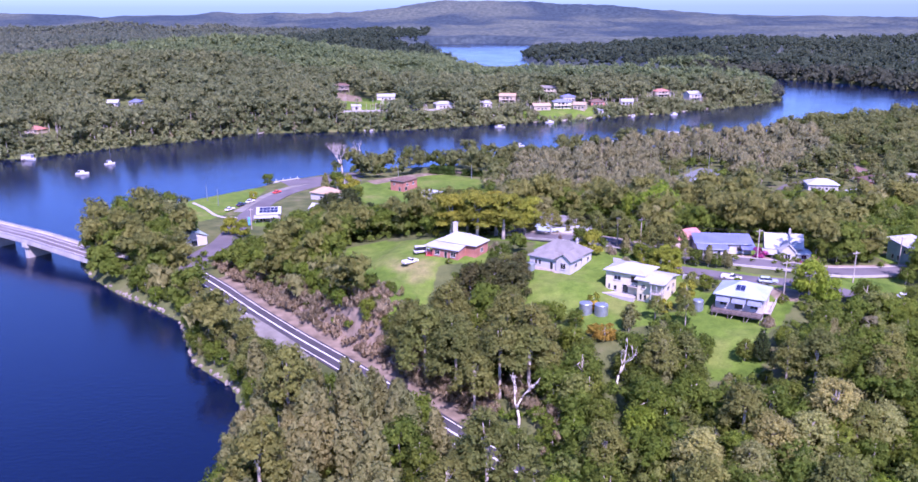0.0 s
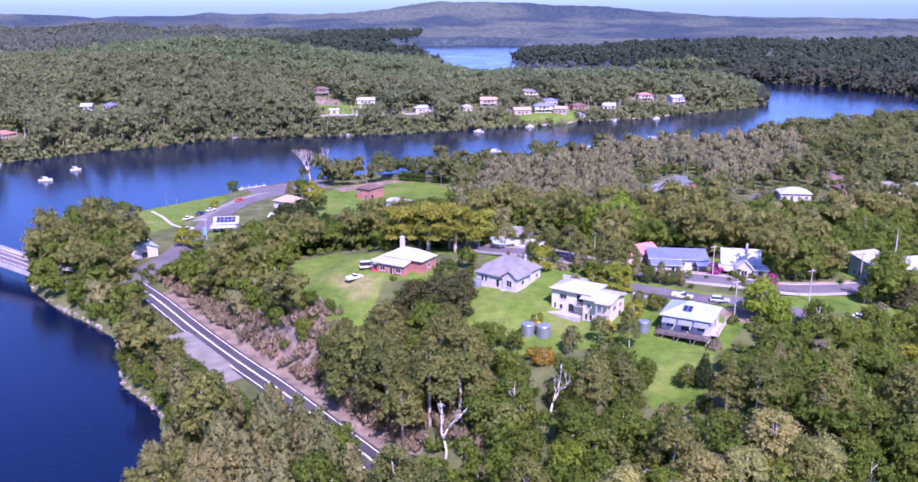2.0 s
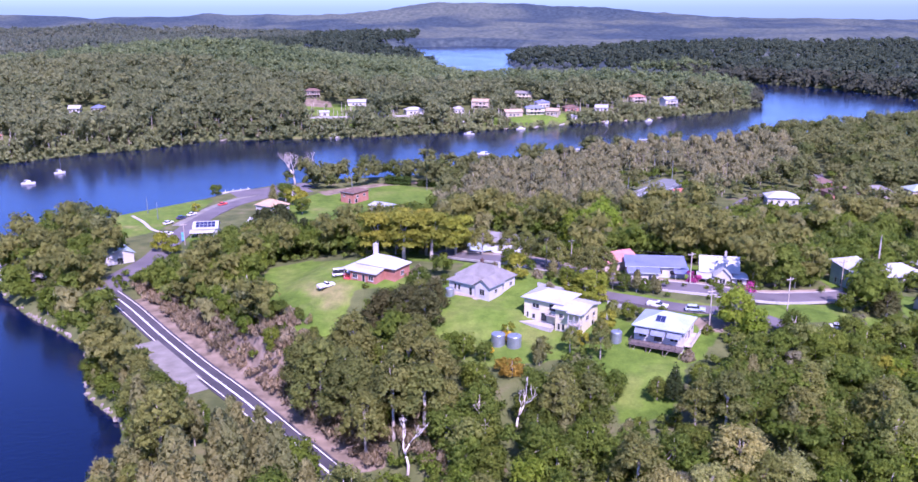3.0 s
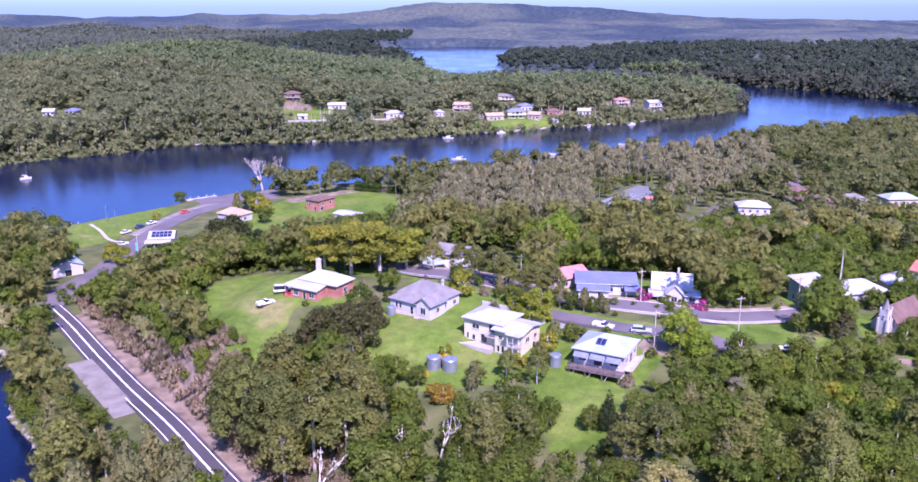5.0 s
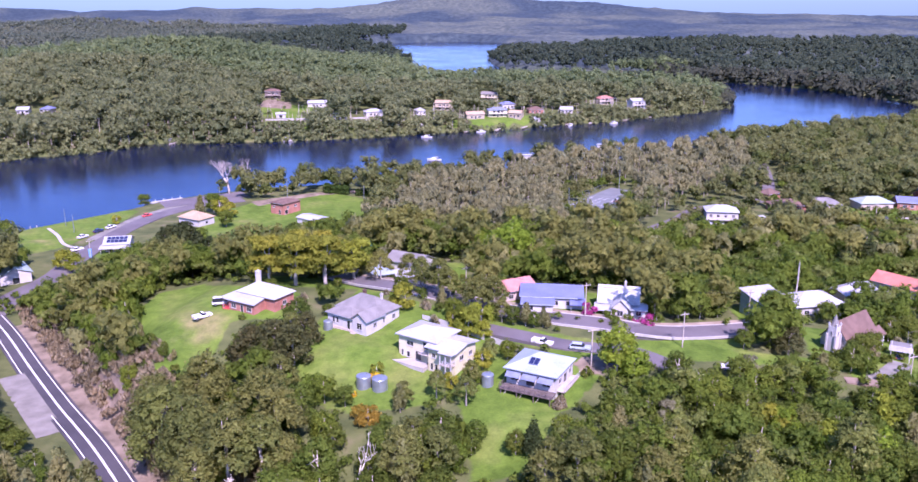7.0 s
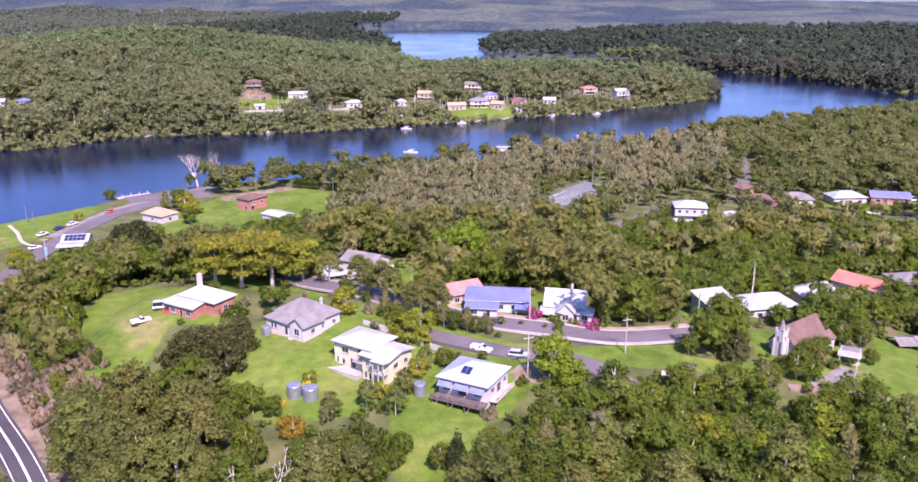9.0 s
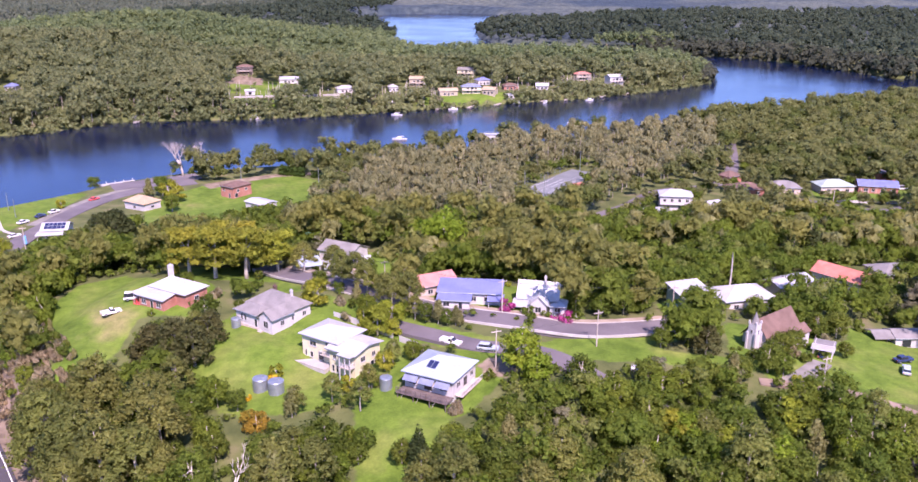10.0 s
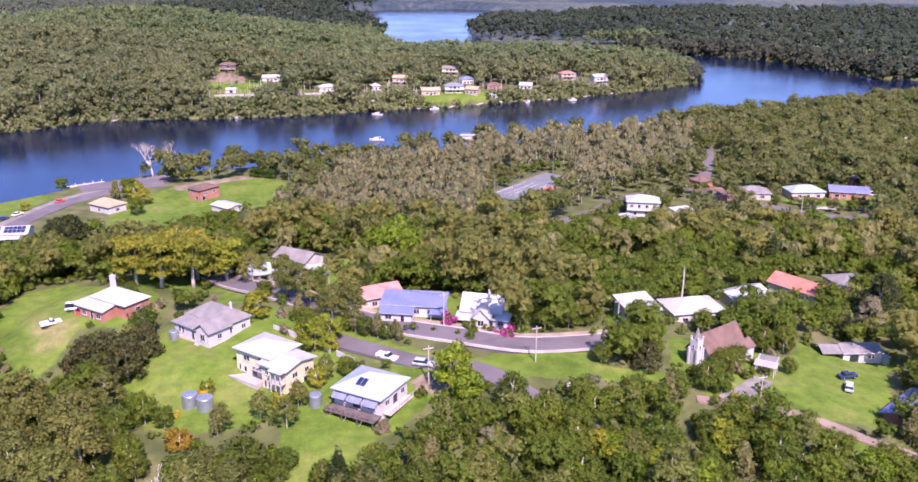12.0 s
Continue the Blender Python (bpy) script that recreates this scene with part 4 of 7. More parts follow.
def block(ob, at, turn, w, d, h, kind, rise, wall, roof, over=0.5, base=1.5, openings=(), seams=0.0, frame_material=None, gutter=True):
    """A wing of a building: walls, roof and openings. openings: (side, along, foot, width, height, door); side 0 front (-y), 1 right, 2 back, 3 left."""
    m = Matrix.Translation(at) @ Matrix.Rotation(radians(turn), 4, "Z")
    if wall:
        part("wall", wall_mesh(w, d, h, kind, rise, base), wall, ob).matrix_local = m
    if roof:
        r = part("roof", roof_mesh(w, d, kind, rise, over), roof, ob)
        r.matrix_local = m @ Matrix.Translation((0, 0, h + 0.05))
        if seams:
            ribs(w, d, kind, rise, over, seams, r, roof)
        if gutter:
            for sy in (-1, 1) if kind != "lean" else (-1,):
                bm = bmesh.new()
                tube(bm, [(-w / 2 - over, sy * (d / 2 + over + 0.06), -0.12), (w / 2 + over, sy * (d / 2 + over + 0.06), -0.12)], [0.09, 0.09], 6)
                part("gutter", bm, M_STEEL, r)
    for side, along, foot, ww, hh, door in openings:
        px, py, tt = ((along, -d / 2, 0), (w / 2, along, 90), (-along, d / 2, 180), (-w / 2, -along, 270))[side]
        window(ob, ww, hh, m @ Vector((px, py, foot)), turn + tt, frame_material or M_WHITEWALL, door)


def house(label, place, turn, w, d, h, kind, rise, wall, roof, name="house", category="house", lift=0.0, **more):
    ob = thing(name, label, category, (*place, height(*place) + lift), turn)
    block(ob, (0, 0, 0), 0, w, d, h, kind, rise, wall, roof, **more)
    return ob


def post(parent, x, y, z0, z1, material, size=0.12, name="post"):
    bm = bmesh.new()
    box(bm, x - size / 2, y - size / 2, z0, x + size / 2, y + size / 2, z1)
    return part(name, bm, material, parent)


def slab(parent, name, x0, y0, z0, x1, y1, z1, material, label=""):
    bm = bmesh.new()
    box(bm, x0, y0, z0, x1, y1, z1)
    return part(name, bm, material, parent, label)


def railing(parent, x0, y0, x1, y1, z, material, high=1.0, gap=1.4):
    """A rail on posts from one point to another."""
    bm = bmesh.new()
    tube(bm, [(x0, y0, z + high), (x1, y1, z + high)], [0.05, 0.05], 5)
    tube(bm, [(x0, y0, z + high * 0.5), (x1, y1, z + high * 0.5)], [0.035, 0.035], 5)
    r = part("rail", bm, material, parent)
    n = max(1, int(math.hypot(x1 - x0, y1 - y0) / gap))
    for k in range(n + 1):
        u = k / n
        post(parent, x0 + (x1 - x0) * u, y0 + (y1 - y0) * u, z, z + high, material, 0.08, "baluster")


def car(label, place, turn, material, style="wagon", length=4.6, z=None, category="car"):
    """A parked vehicle: body, glasshouse, four wheels and lights."""
    x, y = place
    ob = thing("car" if style != "ute" else "utility_truck", label, category, (x, y, height(x, y) + 0.14 if z is None else z), turn)
    hw = 0.88
    bm = bmesh.new()
    box(bm, -length / 2, -hw, 0.32, length / 2, hw, 0.92)
    if style == "ute":
        box(bm, -length / 2 + 0.02, -hw - 0.02, 0.85, -0.35, hw + 0.02, 1.12)
    part("body", bm, material, ob, bevel=0.09)
    lo, hi = {"wagon": (-length / 2 + 0.25, 0.95), "sedan": (-1.35, 0.95), "ute": (-0.35, 1.05), "van": (-length / 2 + 0.1, 1.6)}[style]
    top = 1.52 if style != "van" else 2.05
    bm = bmesh.new()
    vs = box(bm, lo, -hw + 0.04, 0.9, hi, hw - 0.04, top - 0.06)
    for v in vs:
        if v.co.z > 1.2:
            v.co.x += -0.55 if v.co.x > 0.3 else 0.18
            v.co.y *= 0.86
    part("glasshouse", bm, M_GLASS, ob, "dark tinted car glazing", bevel=0.05)
    bm = bmesh.new()
    box(bm, lo + 0.2, -hw * 0.82, top - 0.09, hi - 0.6, hw * 0.82, top)
    part("car_roof", bm, material, ob, bevel=0.04)
    for wx in (-length * 0.31, length * 0.31):
        for wy in (-hw + 0.08, hw - 0.08):
            bm = bmesh.new()
            tube(bm, [(wx, wy - 0.11, 0.33), (wx, wy + 0.11, 0.33)], [0.33, 0.33], 12)
            wheel = part("wheel", bm, M_RUBBER, ob)
            bm = bmesh.new()
            tube(bm, [(wx, wy - 0.12, 0.33), (wx, wy + 0.12, 0.33)], [0.19, 0.19], 8)
            part("rim", bm, M_STEEL, wheel)
    for ly in (-0.62, 0.62):
        slab(ob, "headlight", length / 2 - 0.03, ly - 0.16, 0.62, length / 2 + 0.03, ly + 0.16, 0.78, M_CARSILVER)
        slab(ob, "tail_light", -length / 2 - 0.03, ly - 0.14, 0.62, -length / 2 + 0.03, ly + 0.14, 0.8, M_REDPAINT)
    return ob


def hull_mesh(length, beam, deck):
    bm = bmesh.new()
    rings = []
    for k in range(8):
        u = k / 7
        half = beam / 2 * (1 - max(0, (u - 0.55) / 0.45) ** 2) * (0.86 + 0.14 * min(1, u * 3))
        half = max(half, 0.03)
        z = deck * (1 + 0.35 * u * u)
        x = -length / 2 + length * u
        rings.append([bm.verts.new(p) for p in ((x, -half, z), (x - 0.2 * u, -half * 0.75, 0.0), (x - 0.3 * u, 0, -0.3), (x - 0.2 * u, half * 0.75, 0.0), (x, half, z))])
    for a, b in zip(rings, rings[1:]):
        for i in range(4):
            bm.faces.new((a[i], a[i + 1], b[i + 1], b[i]))
        bm.faces.new((a[4], a[0], b[0], b[4]))
    bm.faces.new(rings[0])
    bm.faces.new(rings[-1][::-1])
    return bm


def boat(label, place, turn, length, style):
    ob = thing("motor_boat" if style != "sail" else "sailing_boat", label, "boat", (*place, 0.05), turn, "moored boats")
    part("hull", hull_mesh(length, length * 0.34, 0.9), M_CARWHITE, ob, "white boat hull")
    if style == "house":
        cabin = part("cabin", wall_mesh(length * 0.72, length * 0.3, 3.0, "hip", 0, -0.8), M_WHITEWALL, ob)
        for k in range(5):
            window(cabin, length * 0.09, 0.8, (-length * 0.28 + k * length * 0.14, -length * 0.15, 1.6), 0, M_WHITEWALL, sill=False)
        slab(ob, "canopy", -length * 0.42, -length * 0.18, 3.05, length * 0.4, length * 0.18, 3.17, M_WHITEROOF)
        railing(ob, -length * 0.4, -length * 0.17, length * 0.38, -length * 0.17, 3.17, M_STEEL, 0.9)
    else:
        bm = bmesh.new()
        vs = box(bm, -length * 0.18, -length * 0.12, 0.9, length * 0.2, length * 0.12, 2.0)
        for v in vs:
            if v.co.z > 1.5:
                v.co.x *= 0.72
        cabin = part("cabin", bm, M_CARWHITE, ob, bevel=0.08)
        slab(cabin, "windscreen", length * 0.08, -length * 0.11, 1.25, length * 0.185, length * 0.11, 1.7, M_GLASS)
        slab(ob, "bimini", -length * 0.3, -length * 0.13, 2.15, -length * 0.02, length * 0.13, 2.22, M_WHITEROOF)
        for sx in (-0.28, -0.05):
            for sy in (-0.11, 0.11):
                post(ob, length * sx, length * sy, 0.9, 2.15, M_STEEL, 0.05)
        if style == "sail":
            bm = bmesh.new()
            tube(bm, [(length * 0.1, 0, 0.9), (length * 0.1, 0, 10.5)], [0.08, 0.05], 6)
            tube(bm, [(length * 0.1, 0, 2.6), (-length * 0.35, 0, 2.6)], [0.09, 0.07], 6)
            part("mast", bm, M_STEEL, ob)
    return ob


def power_pole(place, tall=8.6, arm=True, label="weathered timber power pole with a crossarm", turn=20, name="power_pole"):
    x, y = place
    ob = thing(name, label, "pole", (x, y, height(x, y)), turn, "street poles")
    bm = bmesh.new()
    tube(bm, [(0, 0, -0.8), (0, 0, tall)], [0.16, 0.11], 8)
    part("pole", bm, M_TIMBER if arm else M_STEEL, ob)
    if arm:
        bm = bmesh.new()
        box(bm, -1.1, -0.06, tall - 0.7, 1.1, 0.06, tall - 0.55)
        part("crossarm", bm, M_TIMBER, ob)
        for px in (-1.0, -0.4, 0.4, 1.0):
            bm = bmesh.new()
            tube(bm, [(px, 0, tall - 0.55), (px, 0, tall - 0.35)], [0.05, 0.035], 6)
            part("insulator", bm, M_CONCRETE, ob)
    return ob


def cable(a, b, sag=0.7):
    bm = bmesh.new()
    pts = [Vector(a).lerp(Vector(b), k / 10) - Vector((0, 0, sag * 4 * (k / 10) * (1 - k / 10))) for k in range(11)]
    tube(bm, pts, [0.022] * 11, 4)
    return tagged(new("power_line", finish("power_line", bm, M_RUBBER)), "thin black cable strung between the street poles", "cable", "street cables")


def tank(label, place, radius, tall):
    x, y = place
    ob = thing("water_tank", label, "water tank", (x, y, height(x, y)), 0, "rain tanks")
    bm = bmesh.new()
    n = int(tall / 0.16)
    pts = [(0, 0, -0.3 + (tall + 0.3) * k / n) for k in range(n + 1)]
    tube(bm, pts, [radius * (1.0 + 0.012 * (k % 2)) for k in range(n + 1)], 24)
    part("shell", bm, M_STEEL, ob, "corrugated pale blue-grey steel")
    bm = bmesh.new()
    tube(bm, [(0, 0, tall), (0, 0, tall + 0.12), (0, 0, tall + 0.3)], [radius * 1.03, radius * 0.98, radius * 0.15], 24)
    part("lid", bm, M_STEEL, ob)
    bm = bmesh.new()
    tube(bm, [(radius * 0.4, 0, tall + 0.15), (radius * 0.4, 0, tall + 0.75)], [0.12, 0.12], 8)
    part("inlet", bm, M_STEEL, ob)
    return ob


# cream two-storey house with a balcony wing
cream = thing("house", "cream two-storey house with white metal hip roofs", "house", (48.6, 202.6, height(48.6, 202.6) - 0.3), -33)
block(cream, (0, 0, 0), 0, 10.0, 8.4, 5.3, "hip", 1.5, M_CREAMWALL, M_WHITEROOF, 0.6, 2.5, seams=0.8,
      openings=[(0, -4.0, 0.3, 0.6, 1.5, False), (0, -2.4, 0.3, 0.9, 1.3, False), (0, -1.9, 3.0, 1.9, 1.2, False), (0, 0.3, 0.1, 1.6, 2.1, True), (0, 2.6, 3.0, 2.0, 1.7, True), (3, 0, 3.0, 1.4, 1.1, False), (3, 2.5, 0.5, 1.2, 1.1, False)])
block(cream, (7.4, -1.6, -0.9), 0, 6.8, 8.2, 5.6, "gable", 0.9, M_CREAMWALL, M_WHITEROOF, 0.7, 2.5, seams=0.8,
      openings=[(0, -2.4, 0.4, 0.7, 1.6, False), (0, -1.3, 0.4, 0.7, 1.6, False), (0, -1.9, 3.3, 1.0, 1.1, False), (1, -1.5, 3.1, 1.5, 1.2, False), (1, 2.0, 3.1, 1.2, 1.1, False), (1, 1.5, 0.4, 1.2, 1.9, True)])
slab(cream, "balcony", 1.4, -5.8, 2.3, 4.1, -4.2, 2.46, M_TIMBER, "pale timber balcony deck")
railing(cream, 1.4, -5.75, 4.1, -5.75, 2.46, M_WHITEWALL, 0.95, 0.7)
slab(cream, "balcony", 8.0, -7.4, 1.9, 10.9, -5.6, 2.05, M_TIMBER)
railing(cream, 8.0, -7.35, 10.9, -7.35, 2.05, M_WHITEWALL, 0.95, 0.7)
railing(cream, 10.85, -7.35, 10.85, -5.7, 2.05, M_WHITEWALL, 0.95, 0.7)
for px in (8.1, 9.5, 10.85):
    post(cream, px, -7.3, -2.6, 4.75, M_WHITEWALL, 0.18)
slab(cream, "patio", -5.4, -7.0, -1.6, 3.6, -4.2, -0.05, M_CONCRETE, "pale paved patio")
slab(cream, "balcony_roof", 7.6, -7.7, 4.72, 11.3, -5.6, 4.82, M_WHITEROOF)

# white cottage with grey tiles
grey = thing("house", "white weatherboard cottage with a grey tiled roof", "house", (32.8, 219.0, height(32.8, 219.0) + 0.1), -36)
block(grey, (0, 1.0, 0), 0, 12.5, 8.0, 3.3, "hip", 2.9, M_WHITEWALL, M_GREYROOF, 0.5, 3.0,
      openings=[(1, -2, 0.9, 1.4, 1.2, False), (1, 2, 0.9, 1.2, 1.2, False), (3, 0, 0.9, 1.4, 1.2, False)])
block(grey, (-2.0, -4.6, -0.1), 0, 8.0, 4.4, 3.0, "hip", 1.5, M_WHITEWALL, M_GREYROOF, 0.45, 3.0,
      openings=[(0, -2.0, 0.8, 0.8, 1.5, False), (0, -0.8, 0.8, 0.8, 1.5, False), (0, 2.8, 0.0, 1.0, 2.1, True), (3, 0, 0.9, 1.2, 1.1, False)])
block(grey, (4.4, -4.0, -0.05), 90, 6.0, 4.2, 3.1, "gable", 1.8, M_WHITEWALL, M_GREYROOF, 0.45, 3.0,
      openings=[(3, 0, 0.7, 1.6, 1.7, False), (0, 0, 0.9, 1.2, 1.2, False)])
chimney(grey, -1.6, 1.5, 4.0, 7.0, M_BROWNROOF)
chimney(grey, 3.4, 2.0, 4.4, 6.8, M_WHITEWALL, 0.5)
slab(grey, "footing", -6.1, -7.0, -3.0, 2.2, -6.86, -0.1, M_PINKWALL, "faded pink masonry base")
bm = bmesh.new()
for k in range(6):
    box(bm, 2.0, -7.2 - 0.28 * (k + 1), -0.2 - 0.2 * (k + 1), 3.4, -7.2 - 0.28 * k, -0.2 - 0.2 * k)
part("steps", bm, M_TIMBER, grey)

# house with a pale zinc roof, deck and three awnings
zinc = thing("house", "white house with a pale zinc hip roof and deck", "house", (72.2, 188.0, height(72.2, 188.0) + 0.5), -27)
block(zinc, (0, 0, 0), 0, 10.6, 10.0, 3.3, "hip", 2.3, M_WHITEWALL, M_BLUEWHITEROOF, 0.55, 3.5, seams=0.75,
      openings=[(1, -2.5, 0.9, 1.5, 1.2, False), (1, 0.4, 0.0, 1.8, 2.1, True), (1, 3.2, 0.9, 1.3, 1.2, False), (0, -3.4, 0.7, 1.8, 1.5, False), (0, 0, 0.1, 2.0, 2.1, True), (0, 3.4, 0.7, 1.8, 1.5, False), (3, 0, 0.9, 1.4, 1.2, False)])
slope = math.atan2(2.3, 5.55)
for k in (0, 1):
    solar_panel(zinc, -0.75 + 1.05 * k, -2.6, 3.35 + 2.3 * (5.55 - 2.6) / 5.55, 1.0, 2.0, slope)
slab(zinc, "deck", -5.6, -8.0, -0.35, 5.6, -5.0, -0.12, M_DARKWOOD, "dark weathered timber deck")
for k in range(3):
    bm = bmesh.new()
    box(bm, -1.55, -1.7, 0, 1.55, 0, 0.06, Matrix.Translation((-3.5 + 3.5 * k, -5.1, 2.9)) @ Matrix.Rotation(0.62, 4, "X"))
    part("awning", bm, M_AWNING, zinc, "grey-blue fabric awning")
railing(zinc, -5.6, -7.95, 5.6, -7.95, -0.12, M_DARKWOOD, 1.0, 1.1)
railing(zinc, -5.55, -7.9, -5.55, -5.1, -0.12, M_DARKWOOD, 1.0, 1.1)
for px in (-5.3, -1.8, 1.8, 5.3):
    post(zinc, px, -7.8, -4.6, -0.3, M_DARKWOOD, 0.16)
    bm = bmesh.new()
    tube(bm, [(px + 0.1, -7.8, -2.6), (px + 1.2, -7.8, -0.4)], [0.06, 0.06], 5)
    part("brace", bm, M_TIMBER, zinc)
slab(zinc, "verandah", 5.3, -4.0, -0.3, 7.0, 4.8, -0.1, M_TIMBER)
railing(zinc, 6.95, -4.0, 6.95, 4.8, -0.1, M_WHITEWALL, 1.0, 1.0)

# brick house with white roof beside the lawn
old = thing("house", "red brick house with a white metal roof", "house", (5.2, 230.5, height(5.2, 230.5) - 0.2), -30)
block(old, (0, 1.4, 0), 0, 12.0, 7.0, 3.4, "hip", 2.2, M_BRICK, M_WHITEROOF, 0.5, 2.0, seams=0.8, openings=[(1, 0, 0.9, 1.4, 1.2, False)])
block(old, (-1.5, -4.0, -0.3), 0, 8.5, 4.2, 2.8, "lean", 0.9, M_BRICK, M_WHITEROOF, 0.4, 2.0, seams=0.8,
      openings=[(0, -2.6, 0.7, 1.6, 1.4, False), (0, 0.2, 0.0, 1.0, 2.1, True), (0, 2.6, 0.7, 1.6, 1.4, False)])
slab(old, "verandah", -8.0, -6.2, -0.5, -5.6, 2.4, -0.25, M_REDPAINT, "red painted verandah")
railing(old, -8.0, -6.2, -8.0, 2.4, -0.25, M_REDPAINT, 1.0, 1.0)
railing(old, -8.0, -6.2, -5.7, -6.2, -0.25, M_REDPAINT, 1.0, 1.0)
block(old, (-6.8, -1.9, -0.2), 90, 8.8, 2.2, 2.5, "lean", 0.5, None, M_WHITEROOF, 0.2, gutter=False)
for py in (-6.0, -2.0, 2.2):
    post(old, -7.8, py, -1.2, 2.4, M_WHITEWALL)
chimney(old, -3.0, 2.0, 4.0, 8.2, M_WHITEWALL, 1.0)

# houses along the upper side of the street
blue = thing("house", "long house with a blue metal roof", "house", (78.4, 227.6, height(78.4, 227.6)), -6)
block(blue, (0, 1.0, 0), 0, 15.0, 6.6, 3.0, "lean", 1.0, M_WHITEWALL, M_BLUEROOF, 0.5, 1.5, seams=0.9, openings=[(0, 4.5, 0.8, 2.0, 1.3, False), (0, 1.0, 0.8, 1.4, 1.3, False)])
block(blue, (-3.4, -4.0, -0.2), 0, 7.4, 3.6, 2.5, "lean", 0.6, M_WHITEWALL, M_BLUEROOF, 0.5, 1.5, seams=0.9, openings=[(0, -1.8, 0.8, 1.6, 1.2, False), (0, 1.6, 0.0, 1.0, 2.0, True)])
block(blue, (6.4, -3.4, -0.2), 0, 3.4, 3.0, 2.3, "lean", 0.5, None, M_BLUEROOF, 0.3, gutter=False)
for px in (4.8, 8.0):
    post(blue, px, -4.8, -1.5, 2.3, M_WHITEWALL)
house("house with a faded red metal roof among shrubs", (68.4, 236.0), 28, 11, 8, 3.0, "gable", 1.8, M_PINKWALL, M_PINKROOF, seams=0.9, openings=[(0, -2, 0.9, 1.4, 1.2, False), (0, 2, 0.9, 1.4, 1.2, False)])
chalet = thing("house", "white cottage with a steep white roof", "house", (95.0, 226.6, height(95.0, 226.6)), -12)
block(chalet, (0, 1.2, 0), 0, 9.4, 7.2, 2.8, "gable", 3.4, M_WHITEWALL, M_WHITEROOF, 0.5, 1.5, seams=0.8, openings=[(0, -3.4, 0.8, 1.1, 1.3, False), (1, 0, 0.8, 1.1, 1.3, False), (3, 0, 3.2, 0.8, 1.2, False)])
block(chalet, (0.6, -2.6, 0), 90, 6.4, 3.8, 2.7, "gable", 2.3, M_WHITEWALL, M_WHITEROOF, 0.4, 1.5, seams=0.8, openings=[(3, 0, 0.7, 1.5, 1.5, False)])
block(chalet, (-3.4, -4.0, -0.3), 0, 4.2, 3.2, 2.2, "lean", 0.7, None, M_WHITEROOF, 0.3, gutter=False)
block(chalet, (5.0, -1.6, -0.3), 0, 3.6, 5.0, 2.3, "hip", 0.9, M_WHITEWALL, M_WHITEROOF, 0.4, openings=[(0, 0, 0.8, 1.4, 1.2, False), (1, 0, 0.8, 1.4, 1.2, False)])
for px in (-5.3, -3.4, -1.5):
    post(chalet, px, -5.4, -1.2, 1.9, M_WHITEWALL, 0.14)
chimney(chalet, 1.5, 0.6, 4.5, 7.6, M_WHITEWALL, 0.5)
house("tall green boarded house with a white roof", (133.2, 231.8), 18, 8.2, 8.6, 5.2, "lean", 1.4, M_GREENWALL, M_WHITEROOF, seams=0.8, base=2,
      openings=[(3, -2, 0.8, 0.9, 1.5, False), (3, 0, 0.8, 0.9, 1.5, False), (3, 2, 3.2, 0.9, 1.2, False), (0, 0, 3.0, 1.4, 1.2, False), (0, -2.4, 0.8, 1.0, 1.3, False)])
house("white hip-roofed house half hidden by trees", (150.0, 244.0), 12, 14, 10, 3.2, "hip", 2.4, M_WHITEWALL, M_WHITEROOF, seams=0.9, openings=[(0, -4, 0.9, 1.5, 1.2, False), (0, 0, 0.0, 1.0, 2.1, True), (0, 4, 0.9, 1.5, 1.2, False)])
house("low white-roofed house with a dark end", (168.6, 260.6), 28, 13, 6.5, 2.8, "gable", 1.3, M_PINKWALL, M_WHITEROOF, seams=0.9, openings=[(0, -3, 0.9, 1.5, 1.1, False), (0, 2, 0.9, 1.5, 1.1, False)])
house("house with an orange-red tiled roof", (188.0, 269.0), -52, 15, 8, 3.2, "gable", 2.4, M_WHITEWALL, M_REDROOF, openings=[(0, 3, 0.9, 2.0, 1.3, False), (0, -2, 0.9, 1.5, 1.2, False)])
hexa = house("house with a low grey hip roof", (206.0, 277.0), 10, 11, 9.5, 3.0, "hip", 1.7, M_PINKWALL, M_GREYROOF, openings=[(0, 0, 0.9, 1.5, 1.2, False)])
solar_panel(hexa, 0.6, -2.2, 3.05 + 1.7 * (5.25 - 2.2) / 5.25, 1.9, 1.2, math.atan2(1.7, 5.25))
lilac = thing("house", "long house with a violet-blue metal roof", "house", (186.5, 199.0, height(186.5, 199.0)), 42)
block(lilac, (0, 0, 0), 0, 15, 7, 3.0, "gable", 1.5, M_BRICK, M_BLUEROOF, 0.7, 2.0, seams=0.9, openings=[(0, -4, 0.8, 2.2, 1.4, False), (0, 2, 0.8, 2.2, 1.4, False)])
block(lilac, (-1.5, -5.0, -0.2), 0, 10, 3.2, 2.4, "lean", 0.6, None, M_BLUEROOF, 0.4, gutter=False)

